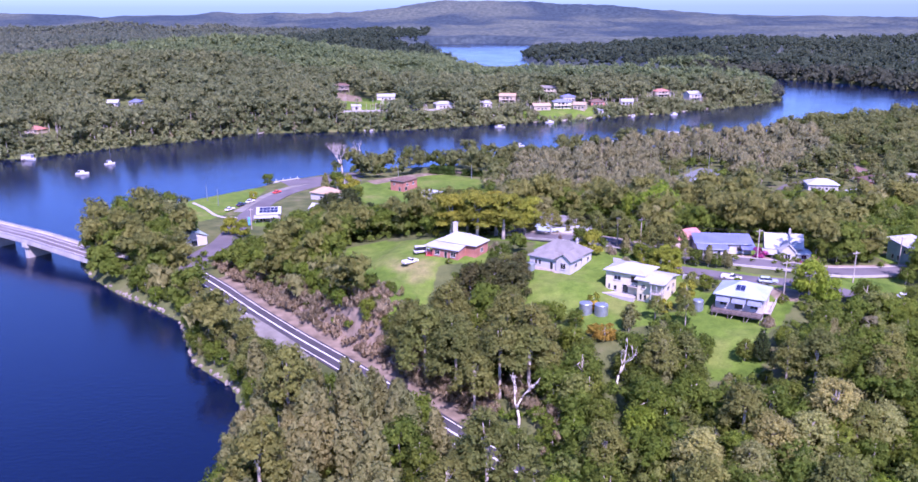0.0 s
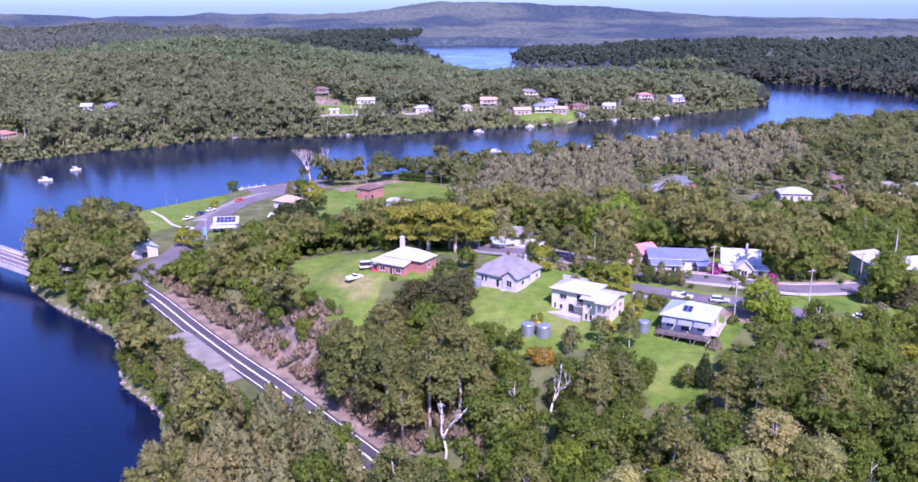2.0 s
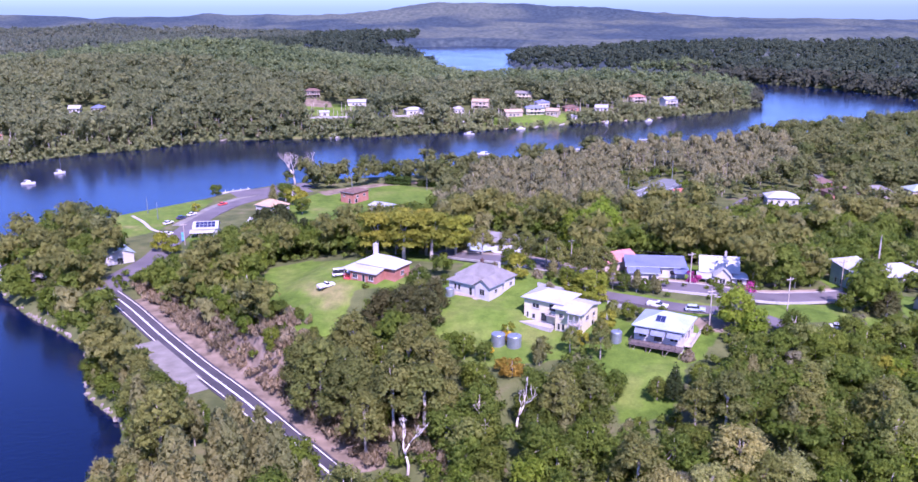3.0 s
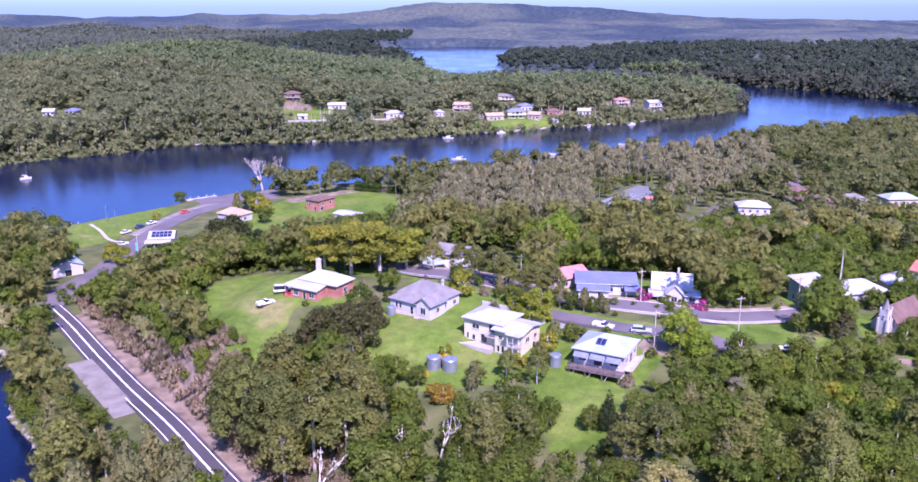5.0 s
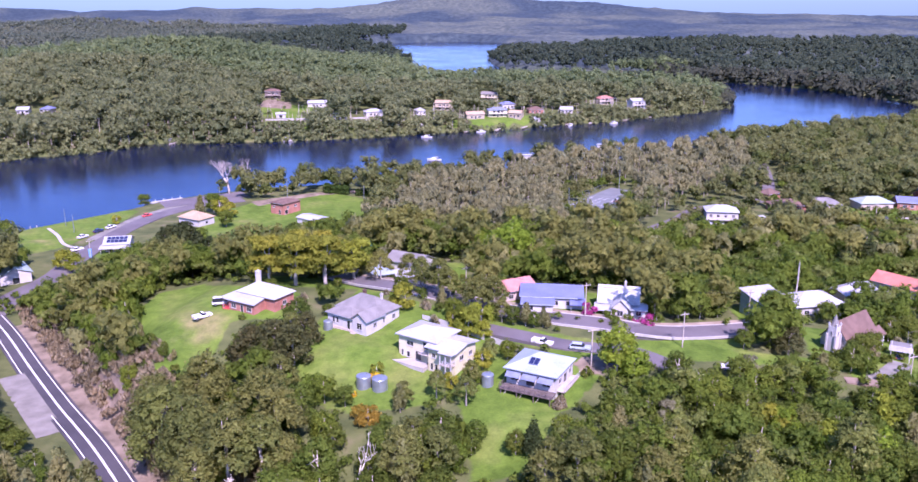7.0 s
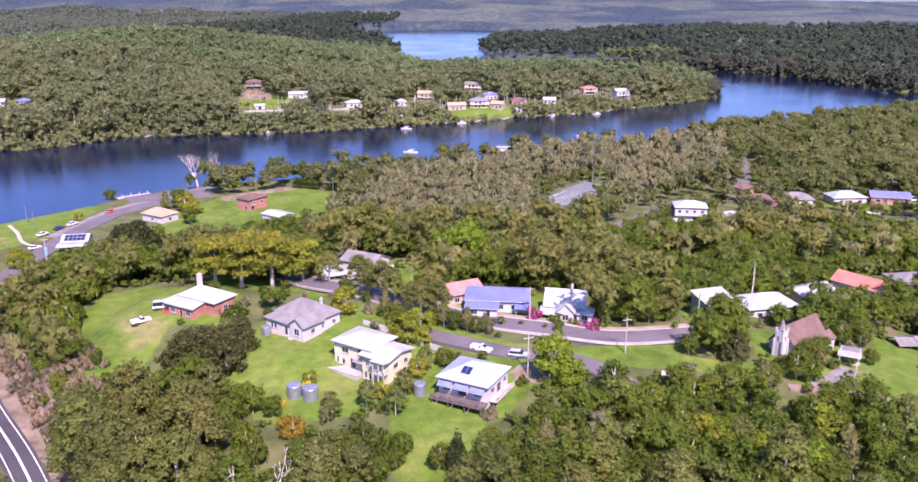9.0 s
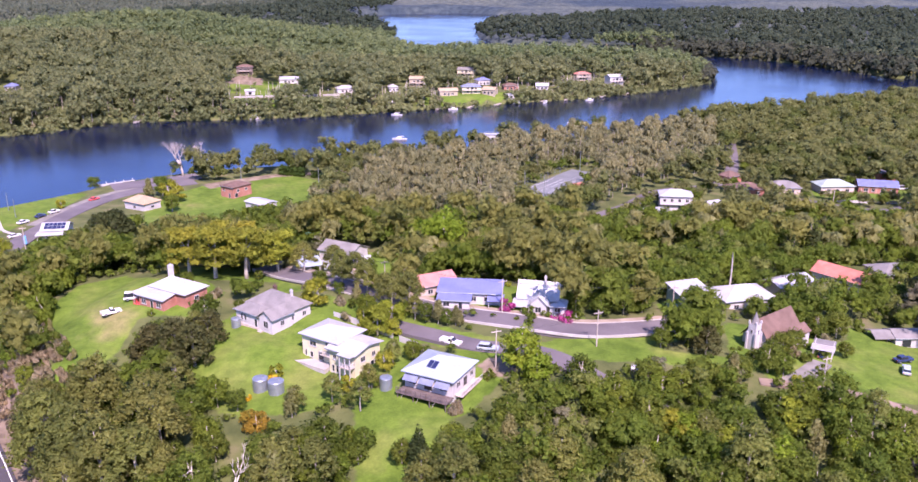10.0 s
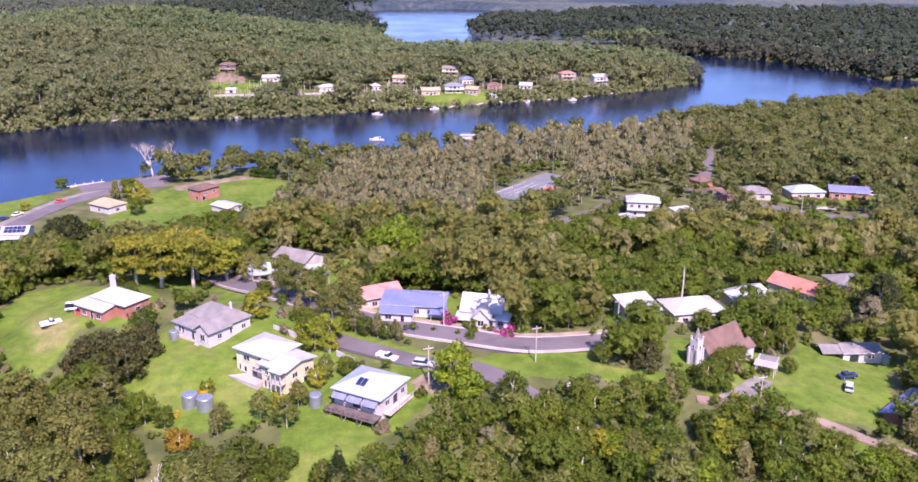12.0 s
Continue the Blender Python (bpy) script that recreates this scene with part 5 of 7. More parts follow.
# the church
church = thing("church", "small white church with a steep brown roof", "church", (148.6, 217.0, height(148.6, 217.0) - 0.5), 38)
block(church, (0, 0, 0), 0, 13.0, 6.6, 3.2, "gable", 4.6, M_WHITEWALL, M_BROWNROOF, 0.35, 3.0, gutter=False,
      openings=[(0, -3.5, 0.9, 0.8, 1.7, False), (0, 0, 0.9, 0.8, 1.7, False), (0, 3.5, 0.9, 0.8, 1.7, False), (3, 0, 3.6, 0.6, 0.6, False)])
block(church, (7.3, -2.6, -0.2), 0, 3.0, 3.6, 2.6, "gable", 1.6, M_WHITEWALL, M_BROWNROOF, 0.3, 3.0, gutter=False, openings=[(1, 0, 0.0, 1.1, 2.1, True)])
bm = bmesh.new()
box(bm, -1.0, -1.0, -3.0, 1.0, 1.0, 7.4, Matrix.Translation((-8.2, -0.6, 0)))
for sx in (-1, 1):
    for sy in (-1, 1):
        box(bm, sx * 1.08 - 0.2, sy * 1.08 - 0.2, -3.0, sx * 1.08 + 0.2, sy * 1.08 + 0.2, 5.4, Matrix.Translation((-8.2, -0.6, 0)))
        box(bm, sx * 0.9 - 0.16, sy * 0.9 - 0.16, 7.4, sx * 0.9 + 0.16, sy * 0.9 + 0.16, 8.1, Matrix.Translation((-8.2, -0.6, 0)))
tower = part("tower", bm, M_WHITEWALL, church, "white rendered square tower")
bm = bmesh.new()
tube(bm, [(-8.2, -0.6, 7.3), (-8.2, -0.6, 10.2)], [1.05, 0.03], 8)
part("spire", bm, M_GREYROOF, church, "slim grey spire")
window(tower, 0.5, 1.2, (-8.2, -1.62, 5.0), 0, M_WHITEWALL, sill=False)
window(tower, 0.5, 1.2, (-9.22, -0.6, 5.0), 270, M_WHITEWALL, sill=False)

# carport, sheds and yard things by the right-hand lawn
port = thing("carport", "open carport with a white slatted pergola front", "carport", (159.2, 212.6, height(159.2, 212.6)), 62)
for px, py in ((-3, -2), (3, -2), (-3, 2), (3, 2), (0, -2), (0, 2)):
    post(port, px, py, -0.8, 2.6, M_WHITEWALL, 0.14)
slab(port, "carport_roof", 0.0, -2.4, 2.62, 3.4, 2.4, 2.74, M_GREYROOF, "dark grey roof sheet")
for k in range(9):
    slab(port, "slat", -3.4 + 0.38 * k, -2.5, 2.78, -3.3 + 0.38 * k, 2.5, 2.94, M_WHITEWALL)
for py in (-2.0, 2.0):
    slab(port, "beam", -3.5, py - 0.07, 2.6, 3.4, py + 0.07, 2.78, M_WHITEWALL)
car("dark car parked under the carport", (158.8, 212.0), 62, M_CARDARK, "sedan")
shed = thing("shed", "long white shed with a grey gable roof", "shed", (185.0, 228.4, height(185.0, 228.4)), 2)
block(shed, (2.2, 0, 0), 0, 9.5, 5.6, 2.5, "gable", 1.2, M_WHITEWALL, M_GREYROOF, 0.4, 2.0, openings=[(0, -2.0, 0.0, 2.4, 2.0, True), (0, 2.2, 0.9, 1.4, 1.0, False)])
block(shed, (-5.0, 0, 0), 0, 5.0, 5.4, 2.4, "gable", 1.1, None, M_GREYROOF, 0.3, gutter=False)
for px in (-7.2, -4.6):
    post(shed, px, -2.5, -1.0, 2.4, M_DARKWOOD, 0.14)
    post(shed, px, 2.5, -1.0, 2.4, M_DARKWOOD, 0.14)
tank("small grey plastic rain tank beside the shed", (193.0, 225.5), 1.0, 2.0)
car("dark blue car parked on the lawn", (178.2, 213.4), 15, M_CARDARK, "sedan")
car("pale silver-blue car on the lawn", (176.2, 207.8), 65, M_CARSILVER, "wagon")
house("small white garden shed", (160.5, 227.8), 20, 2.6, 2.0, 2.0, "gable", 0.5, M_WHITEWALL, M_WHITEROOF, name="garden_shed", category="shed", over=0.15, gutter=False, openings=[(0, 0, 0, 0.9, 1.8, True)])

# tanks on the middle lawn
tank("round galvanised rain tank on the lawn", (35.6, 189.6), 1.55, 2.5)
tank("round galvanised rain tank on the lawn", (39.1, 188.2), 1.6, 2.5)
tank("round galvanised tank beside the deck", (61.4, 186.6), 1.25, 2.3)
tank("grey rain tank at the cottage corner", (24.2, 215.4), 1.1, 2.0)
house("small grey shed roof below the lawn", (46.2, 171.8), 20, 2.6, 2.2, 1.9, "lean", 0.4, M_TIMBER, M_GREYROOF, name="garden_shed", category="shed", over=0.2, gutter=False)

# street vehicles
car("white utility truck parked on the lane", (74.0, 203.4), -30, M_CARWHITE, "ute", 5.0)
car("silver-blue station wagon parked on the lane", (82.0, 199.6), -14, M_CARSILVER, "wagon")
car("white car parked under the trees", (114.2, 195.8), -20, M_CARWHITE, "sedan")
car("white van parked on the side lawn", (-6.0, 232.6), 15, M_CARWHITE, "van", 4.8)
car("old white truck standing on the lawn", (-9.0, 225.5), 40, M_CARWHITE, "ute", 4.8)

# houses of the back street and hillside
tall = thing("house", "white two-storey house with a white roof", "house", (162.4, 367.6, height(162.4, 367.6)), -8)
block(tall, (0, 0, 0), 0, 12.5, 8.6, 6.0, "hip", 2.0, M_WHITEWALL, M_WHITEROOF, 0.5, 2.0, openings=[(0, -4.5, 3.6, 1.2, 1.3, False), (0, -1.6, 3.6, 1.2, 1.3, False), (0, 1.4, 3.6, 1.2, 1.3, False), (0, 4.4, 3.6, 1.2, 1.3, False), (0, -3, 0.6, 1.2, 1.3, False), (0, 2.0, 0.0, 2.2, 2.1, True), (3, 0, 3.6, 1.2, 1.3, False)])
railing(tall, -6.2, -5.4, 6.2, -5.4, 2.9, M_WHITEWALL, 1.0, 1.2)
slab(tall, "balcony", -6.3, -5.5, 2.7, 6.3, -4.2, 2.88, M_WHITEWALL)
house("low white carport roof beside the tall house", (152.0, 354.0), 15, 8, 6, 2.4, "lean", 0.5, M_PINKWALL, M_WHITEROOF, name="carport", category="carport")
house("low white roofed shed below the street", (178.0, 366.0), 25, 8, 5, 2.2, "lean", 0.6, M_WHITEWALL, M_WHITEROOF, name="shed", category="shed")
house("brick house with a brown tiled hip roof", (198.0, 391.0), 8, 14, 9, 3.0, "hip", 2.2, M_BRICK, M_BROWNROOF, openings=[(0, -4, 0.8, 1.8, 1.3, False), (0, 0, 0.0, 1.0, 2.1, True), (0, 4, 0.8, 1.8, 1.3, False)])
house("small brown roofed brick house by the road", (199.0, 416.0), 30, 8, 7, 3.0, "hip", 2.0, M_BRICK, M_BROWNROOF, openings=[(0, 0, 0.8, 1.6, 1.2, False)])
house("house with a grey-brown tiled hip roof", (217.0, 398.0), -5, 13, 9, 3.0, "hip", 2.2, M_PINKWALL, M_GREYROOF, openings=[(0, -3, 0.8, 1.8, 1.3, False), (0, 3, 0.8, 1.8, 1.3, False)])
house("pale house with a green tiled hip roof", (240.0, 400.5), 5, 15, 9.5, 3.2, "hip", 2.2, M_PINKWALL, M_GREENROOF, openings=[(0, -4, 0.8, 1.8, 1.3, False), (0, 0, 0.0, 1.4, 2.1, True), (0, 4.5, 0.8, 1.8, 1.3, False)])
b2 = house("brick house with a bright blue roof", (259.0, 399.5), -14, 16, 8.5, 3.2, "gable", 2.0, M_BRICK, M_BLUEROOF, seams=0.9, openings=[(0, -5, 0.8, 1.8, 1.4, False), (0, -2, 0.8, 1.4, 1.4, False), (0, 2, 0.0, 2.2, 2.1, True), (0, 5.5, 0.8, 1.8, 1.3, False)])
for px in (-7, -4, -1, 2, 5):
    post(b2, px, -5.4, -0.6, 3.0, M_WHITEWALL)
house("two-storey brick flat with a grey roof", (269.0, 415.0), 10, 8, 7, 5.6, "hip", 1.3, M_BRICK, M_GREYROOF, openings=[(0, -2, 3.4, 1.4, 1.3, False), (0, 2, 3.4, 1.4, 1.3, False), (0, 0, 0.6, 1.6, 1.4, False)])
house("white roofed house among the trees", (293.0, 477.0), 20, 13, 9, 3.2, "gable", 2.0, M_WHITEWALL, M_WHITEROOF, openings=[(0, 0, 0.8, 1.8, 1.3, False)])
house("house with a bright blue-grey roof in the trees", (258.0, 459.0), 10, 9, 7, 3.0, "hip", 1.6, M_BLUEWHITEROOF, M_BLUEROOF)
house("large white riverside house with a turret roof", (309.0, 560.0), 5, 14, 10, 6.0, "hip", 3.0, M_WHITEWALL, M_TEALROOF, openings=[(0, -4, 3.5, 1.6, 1.4, False), (0, 0, 3.5, 1.6, 1.4, False), (0, 4, 3.5, 1.6, 1.4, False)])
house("white house with an arched pale roof", (336.0, 516.0), -15, 16, 10, 4.0, "gable", 2.2, M_WHITEWALL, M_WHITEROOF, openings=[(0, -4, 0.8, 2.0, 1.6, False), (0, 3, 0.8, 2.0, 1.6, False)])
car("white caravan beside the blue-roofed house", (271.5, 402.0), 10, M_CARWHITE, "van", 5.5)
car("white van parked at the street corner", (282.5, 404.0), 60, M_CARWHITE, "van", 5.0)
fence = thing("fence", "low white fence along the front gardens", "fence", (246.0, 379.5, height(246.0, 379.5)), -6)
for k in range(11):
    slab(fence, "panel", -13 + 2.4 * k, -0.05, -0.5, -10.7 + 2.4 * k, 0.05, 1.0, M_WHITEWALL)

# park, wharf and waterside buildings
house("square two-storey red brick hall on the grass", (-24.8, 401.0), -34, 8.0, 10.5, 5.0, "hip", 1.5, M_BRICK, M_BROWNROOF, openings=[(0, -1.8, 2.8, 1.4, 0.9, False), (0, 1.6, 0.0, 1.2, 2.1, True), (1, -2.5, 2.6, 1.5, 1.2, False), (1, 2.2, 2.6, 1.5, 1.2, False), (1, -3.5, 0.4, 1.8, 1.8, True)], name="hall", category="building")
ws = house("low white shed with red doors on the grass", (-8.6, 378.6), -36, 11, 7.5, 2.6, "gable", 0.8, M_WHITEWALL, M_WHITEROOF, name="shed", category="shed", gutter=False)
slab(ws, "door", 2.4, -3.85, 0.0, 4.8, -3.72, 2.2, M_REDPAINT, "red double door")
cafe = thing("cafe", "white cafe with solar panels and covered terrace", "building", (-75.6, 337.6, height(-75.6, 337.6)), 10)
block(cafe, (0, 0, 0), 0, 9.0, 8.6, 3.2, "gable", 2.0, M_WHITEWALL, M_WHITEROOF, 0.5, 1.5, openings=[(0, -2.5, 0.3, 2.0, 2.0, True), (0, 1.5, 0.8, 1.8, 1.3, False), (3, 0, 0.8, 2.2, 1.3, False)])
sl = math.atan2(2.0, 4.8)
for k in range(5):
    for j in range(2):
        solar_panel(cafe, -3.0 + 1.5 * k, -1.3 - 1.75 * j, 3.3 + 2.0 * (4.8 - 1.3 - 1.75 * j) / 4.8, 1.4, 1.65, sl)
block(cafe, (-1.0, -6.0, 0), 0, 9.0, 3.0, 2.4, "lean", 0.5, None, M_WHITEROOF, 0.3, gutter=False)
for px in (-5.2, -2.2, 0.8, 3.2):
    post(cafe, px, -7.3, -0.6, 2.4, M_WHITEWALL)
slab(cafe, "terrace", -5.6, -7.6, -0.6, 3.8, -4.3, 0.08, M_CONCRETE)
house("long store with a pale green metal roof", (-98.5, 301.5), -52, 18, 9.5, 3.4, "gable", 2.0, M_WHITEWALL, M_GREENROOF, seams=0.9, openings=[(0, -5, 0.8, 2.0, 1.3, False), (0, 0, 0.0, 1.6, 2.1, True), (0, 5, 0.8, 2.0, 1.3, False), (1, 0, 0.0, 2.2, 2.2, True)], name="store", category="building")
house("house with an old tan iron roof by the wharf", (-58.5, 378.5), -30, 12, 8.5, 3.2, "hip", 2.4, M_WHITEWALL, M_TANROOF, openings=[(0, 0, 0.8, 1.6, 1.2, False), (1, 0, 0.8, 1.6, 1.2, False)])
house("white gabled cottage behind the cafe", (-52.0, 331.0), -20, 9, 7, 3.4, "gable", 2.2, M_WHITEWALL, M_WHITEROOF, openings=[(0, 0, 0.9, 1.6, 1.2, False), (1, 0, 0.9, 1.4, 1.2, False)])
house("white roofed cottage among the trees", (-37.0, 310.0), 15, 9, 7, 3.0, "gable", 1.8, M_WHITEWALL, M_WHITEROOF, openings=[(0, 0, 0.9, 1.6, 1.2, False)])
house("white shed roof below the oval", (-2.0, 340.0), -15, 9, 6, 2.8, "gable", 1.2, M_WHITEWALL, M_WHITEROOF, name="shed", category="shed")
house("grey roofed house behind the cypress trees", (39.0, 287.0), -28, 12, 9, 3.2, "gable", 2.2, M_WHITEWALL, M_GREYROOF, openings=[(0, 0, 0.9, 1.6, 1.2, False)])
house("low white roofed house beyond the street", (42.0, 272.0), 22, 14, 7, 3.0, "gable", 1.4, M_PINKWALL, M_WHITEROOF, seams=0.9, openings=[(0, 0, 0.9, 1.6, 1.2, False)])
house("white garage with solar panels", (30.0, 268.0), 22, 9, 6.5, 2.8, "lean", 0.9, M_WHITEWALL, M_BLUEWHITEROOF, name="garage", category="garage")
tarp = thing("tarpaulin", "bright turquoise tarpaulin over a boat", "tarpaulin", (24.8, 312.6, height(24.8, 312.6)), -20)
bm = bmesh.new()
tube(bm, [(-2.6, 0, 0.5), (-1.2, 0, 0.9), (1.2, 0, 1.0), (2.8, 0, 0.7)], [0.5, 1.1, 1.1, 0.2], 10)
part("cover", bm, M_TEAL, tarp, smooth=True)
banner = thing("banner", "bright blue upright banner by the road", "banner", (-80.5, 322.0, height(-80.5, 322.0)), 30)
post(banner, 0, 0, -0.4, 4.2, M_STEEL, 0.06, "pole")
slab(banner, "cloth", 0.05, -0.02, 0.8, 1.0, 0.02, 4.0, M_BLUEPAINT)

jetty = thing("jetty", "timber jetty on posts at the park", "jetty", (-124.5, 369.5, 0), -62)
for k in range(26):
    slab(jetty, "plank", -5.2 + 0.4 * k, -1.2, 1.0, -4.83 + 0.4 * k, 1.2, 1.08, M_TIMBER)
for px in (-5, -2.5, 0, 2.5, 5):
    for py in (-1.25, 1.25):
        bm = bmesh.new()
        tube(bm, [(px, py, -2.5), (px, py, 2.3)], [0.16, 0.14], 7)
        part("pile", bm, M_TIMBER, jetty)
wharf = thing("wharf", "concrete wharf with white bollards", "wharf", (-88.0, 424.5, 0), 38)
slab(wharf, "platform", -9, -2.2, -2.5, 9, 2.2, 1.5, M_CONCRETE)
for px in (-8, -4, 0, 4, 8):
    bm = bmesh.new()
    tube(bm, [(px, 1.9, 1.4), (px, 1.9, 2.5)], [0.18, 0.15], 7)
    part("bollard", bm, M_WHITEWALL, wharf)
for place, turn, col in (((-96.5, 353.0), 62, M_CARWHITE), ((-90.5, 334.5), 50, M_CARWHITE), ((-94.0, 362.0), 62, M_CARDARK), ((-91.5, 368.5), 62, M_CARWHITE), ((-84.5, 391.0), 60, M_REDPAINT)):
    car("car parked beside the waterside park", place, turn, col, "sedan")

# the bridge
BRIDGE = [(-112, 270), (-128, 280), (-150, 293.8), (-171, 307), (-230, 344), (-420, 463)]
bridge = thing("bridge", "low concrete road bridge on wide piers", "bridge", (0, 0, 0))


def deck_height(u):
    return 4.6 + 2.0 * min(1.0, u * 8)


part("deck", ribbon(BRIDGE, -5.2, 5.2, 0, deck_height, 0.9), M_CONCRETE, bridge)
part("roadway", ribbon(BRIDGE, -4.0, 4.0, 0.06, deck_height, 0.05), M_OLDASPHALT, bridge, "grey asphalt roadway")
for side in (-2.6, 0.0, 2.6):
    part("line", ribbon(BRIDGE, side - 0.09, side + 0.09, 0.09, deck_height, 0.02), M_LINE, bridge)
for side in (-5.1, 5.1):
    part("parapet", ribbon(BRIDGE, side - 0.14, side + 0.14, 0.75, deck_height, 1.6), M_CONCRETE, bridge, "pale concrete parapet")
    part("guard_rail", ribbon(BRIDGE, side - 0.05, side + 0.05, 1.15, deck_height, 0.12), M_STEEL, bridge)
for u in (0.0, 24.0, 48.0, 72.0, 96.0):
    x, y = -150.5 - 0.842 * u, 293.6 + 0.54 * u
    bm = bmesh.new()
    m = Matrix.Translation((x, y, 0)) @ Matrix.Rotation(math.atan2(0.54, -0.842), 4, "Z")
    box(bm, -0.9, -4.4, -4, 0.9, 4.4, 4.0, m)
    vs = box(bm, -1.6, -5.0, 4.0, 1.6, 5.0, 5.6, m)
    part("pier", bm, M_CONCRETE, bridge, bevel=0.12)
car("white car driving over the bridge", (-176.5, 308.8), 148, M_CARWHITE, "sedan", z=6.68)

# poles and cables
POLES = [(85.8, 219.8), (106.2, 206.6), (57.0, 234.5), (127.5, 226.2), (83.4, 192.5), (150.5, 191.8), (112.0, 352.0), (228.0, 371.0), (-78.0, 318.0), (22.0, 262.0)]
for p in POLES:
    power_pole(p)
for a, b in ((2, 0), (0, 3), (4, 1), (9, 2)):
    pa, pb = (Vector((*POLES[k], height(*POLES[k]) + 8.0)) for k in (a, b))
    for s in (-0.8, 0.8):
        cable(pa + Vector((s, 0, 0)), pb + Vector((s, 0, 0)))
for p in ((104, 404), (112, 396), (134, 444), (126, 450)):
    power_pole(p, 10.0, False, "slim steel tennis court light pole", name="light_pole")
for p in ((-112, 372), (-104, 362), (-60, 420), (-30, 430), (8, 425)):
    power_pole(p, 7.5, False, "slim pale lamp post in the park", name="lamp_post")
net = thing("tennis_fence", "wire mesh fence round the tennis court", "fence", (120, 421, height(120, 421)), 53)
for k in range(9):
    post(net, -24 + 6 * k, -8, -1, 3.0, M_STEEL, 0.08)
    post(net, -24 + 6 * k, 8.5, -1, 3.0, M_STEEL, 0.08)
for py in (-8, 8.5):
    for zz in (0.2, 1.6, 3.0):
        bm = bmesh.new()
        tube(bm, [(-24, py, zz), (24, py, zz)], [0.04, 0.04], 4)
        part("rail", bm, M_STEEL, net)
house("small red roofed shelter at the tennis court", (128.0, 408.0), 30, 5, 3.5, 2.4, "gable", 1.0, M_WHITEWALL, M_REDROOF, name="shelter", category="shelter", over=0.4, gutter=False)

for name, spots in (("white_fence", [((46.5, 217.8), (53.5, 212.8)), ((56.5, 211.6), (62.6, 206.6)), ((62.6, 206.6), (68.5, 201.6))]),):
    for (xa, ya), (xb, yb) in spots:
        f = thing("fence", "white boarded garden fence by the lane", "fence", ((xa + xb) / 2, (ya + yb) / 2, height((xa + xb) / 2, (ya + yb) / 2)), math.degrees(math.atan2(yb - ya, xb - xa)))
        half = math.hypot(xb - xa, yb - ya) / 2
        for k in range(int(half * 2 / 2.0)):
            slab(f, "panel", -half + 2.0 * k, -0.04, -0.6, -half + 2.0 * k + 1.94, 0.04, 1.35, M_WHITEWALL)

# boats on the river
BOATS = [((-67, 616), 20, 8, "sail"), ((29, 632), 170, 8, "motor"), ((37.6, 542), 175, 9, "motor"), ((68.6, 659), 10, 7, "motor"), ((94, 546), 178, 15, "house"),
         ((149, 586), 160, 12, "house"), ((207, 598), 30, 8, "motor"), ((123, 566), 10, 8, "motor"), ((-257, 494), 170, 9, "house"), ((-204, 449), 15, 7, "motor"), ((-201.4, 479), 30, 6, "sail"),
         ((193, 578), 10, 8, "motor"), ((-147, 606), 90, 7, "house"), ((118, 690), 30, 7, "motor"), ((176, 707), 20, 7, "motor"), ((140, 694), 60, 6, "motor")]
for place, turn, length, style in BOATS:
    boat("white moored " + {"motor": "motor boat with a small cabin", "sail": "sailing boat with a bare mast", "house": "houseboat with a flat upper deck"}[style], place, turn, length, style)

# houses on the far bank
FAR_HOUSES = [(-108, 757, 4, 13, 6.0, 10), (-66, 733, 0, 15, 3.2, 5), (-16, 699, 0, 14, 3.4, 20), (39, 742, 1, 14, 6.0, -8), (20, 712, 0, 7, 3.4, 15), (64, 692, 1, 14, 3.6, 12), (82, 704, 6, 15, 5.4, 8), (79, 790, 2, 15, 5.6, -12)]
FAR_HOUSES += [(92, 750, 5, 11, 4.0, 20), (97, 700, 1, 10, 3.6, -20), (114, 726, 3, 12, 3.2, 10), (140, 727, 0, 10, 3.0, -6), (178, 772, 7, 13, 5.2, 16), (203, 757, 0, 13, 6.2, 24), (-252, 654, 5, 8, 2.8, 0), (-268, 650, 0, 8, 2.8, 12), (-284, 560, 7, 11, 2.8, -15)]
LOOKS = [(M_WHITEWALL, M_WHITEROOF, "white"), (M_TANWALL, M_TANROOF, "tan"), (M_CREAMWALL, M_GREYROOF, "grey"), (M_BRICK, M_BROWNROOF, "brown"), (M_DARKWOOD, M_BROWNROOF, "dark brown"), (M_WHITEWALL, M_BLUEROOF, "blue"), (M_CREAMWALL, M_AWNING, "slate-blue"), (M_TANWALL, M_BRICK, "red-brown")]
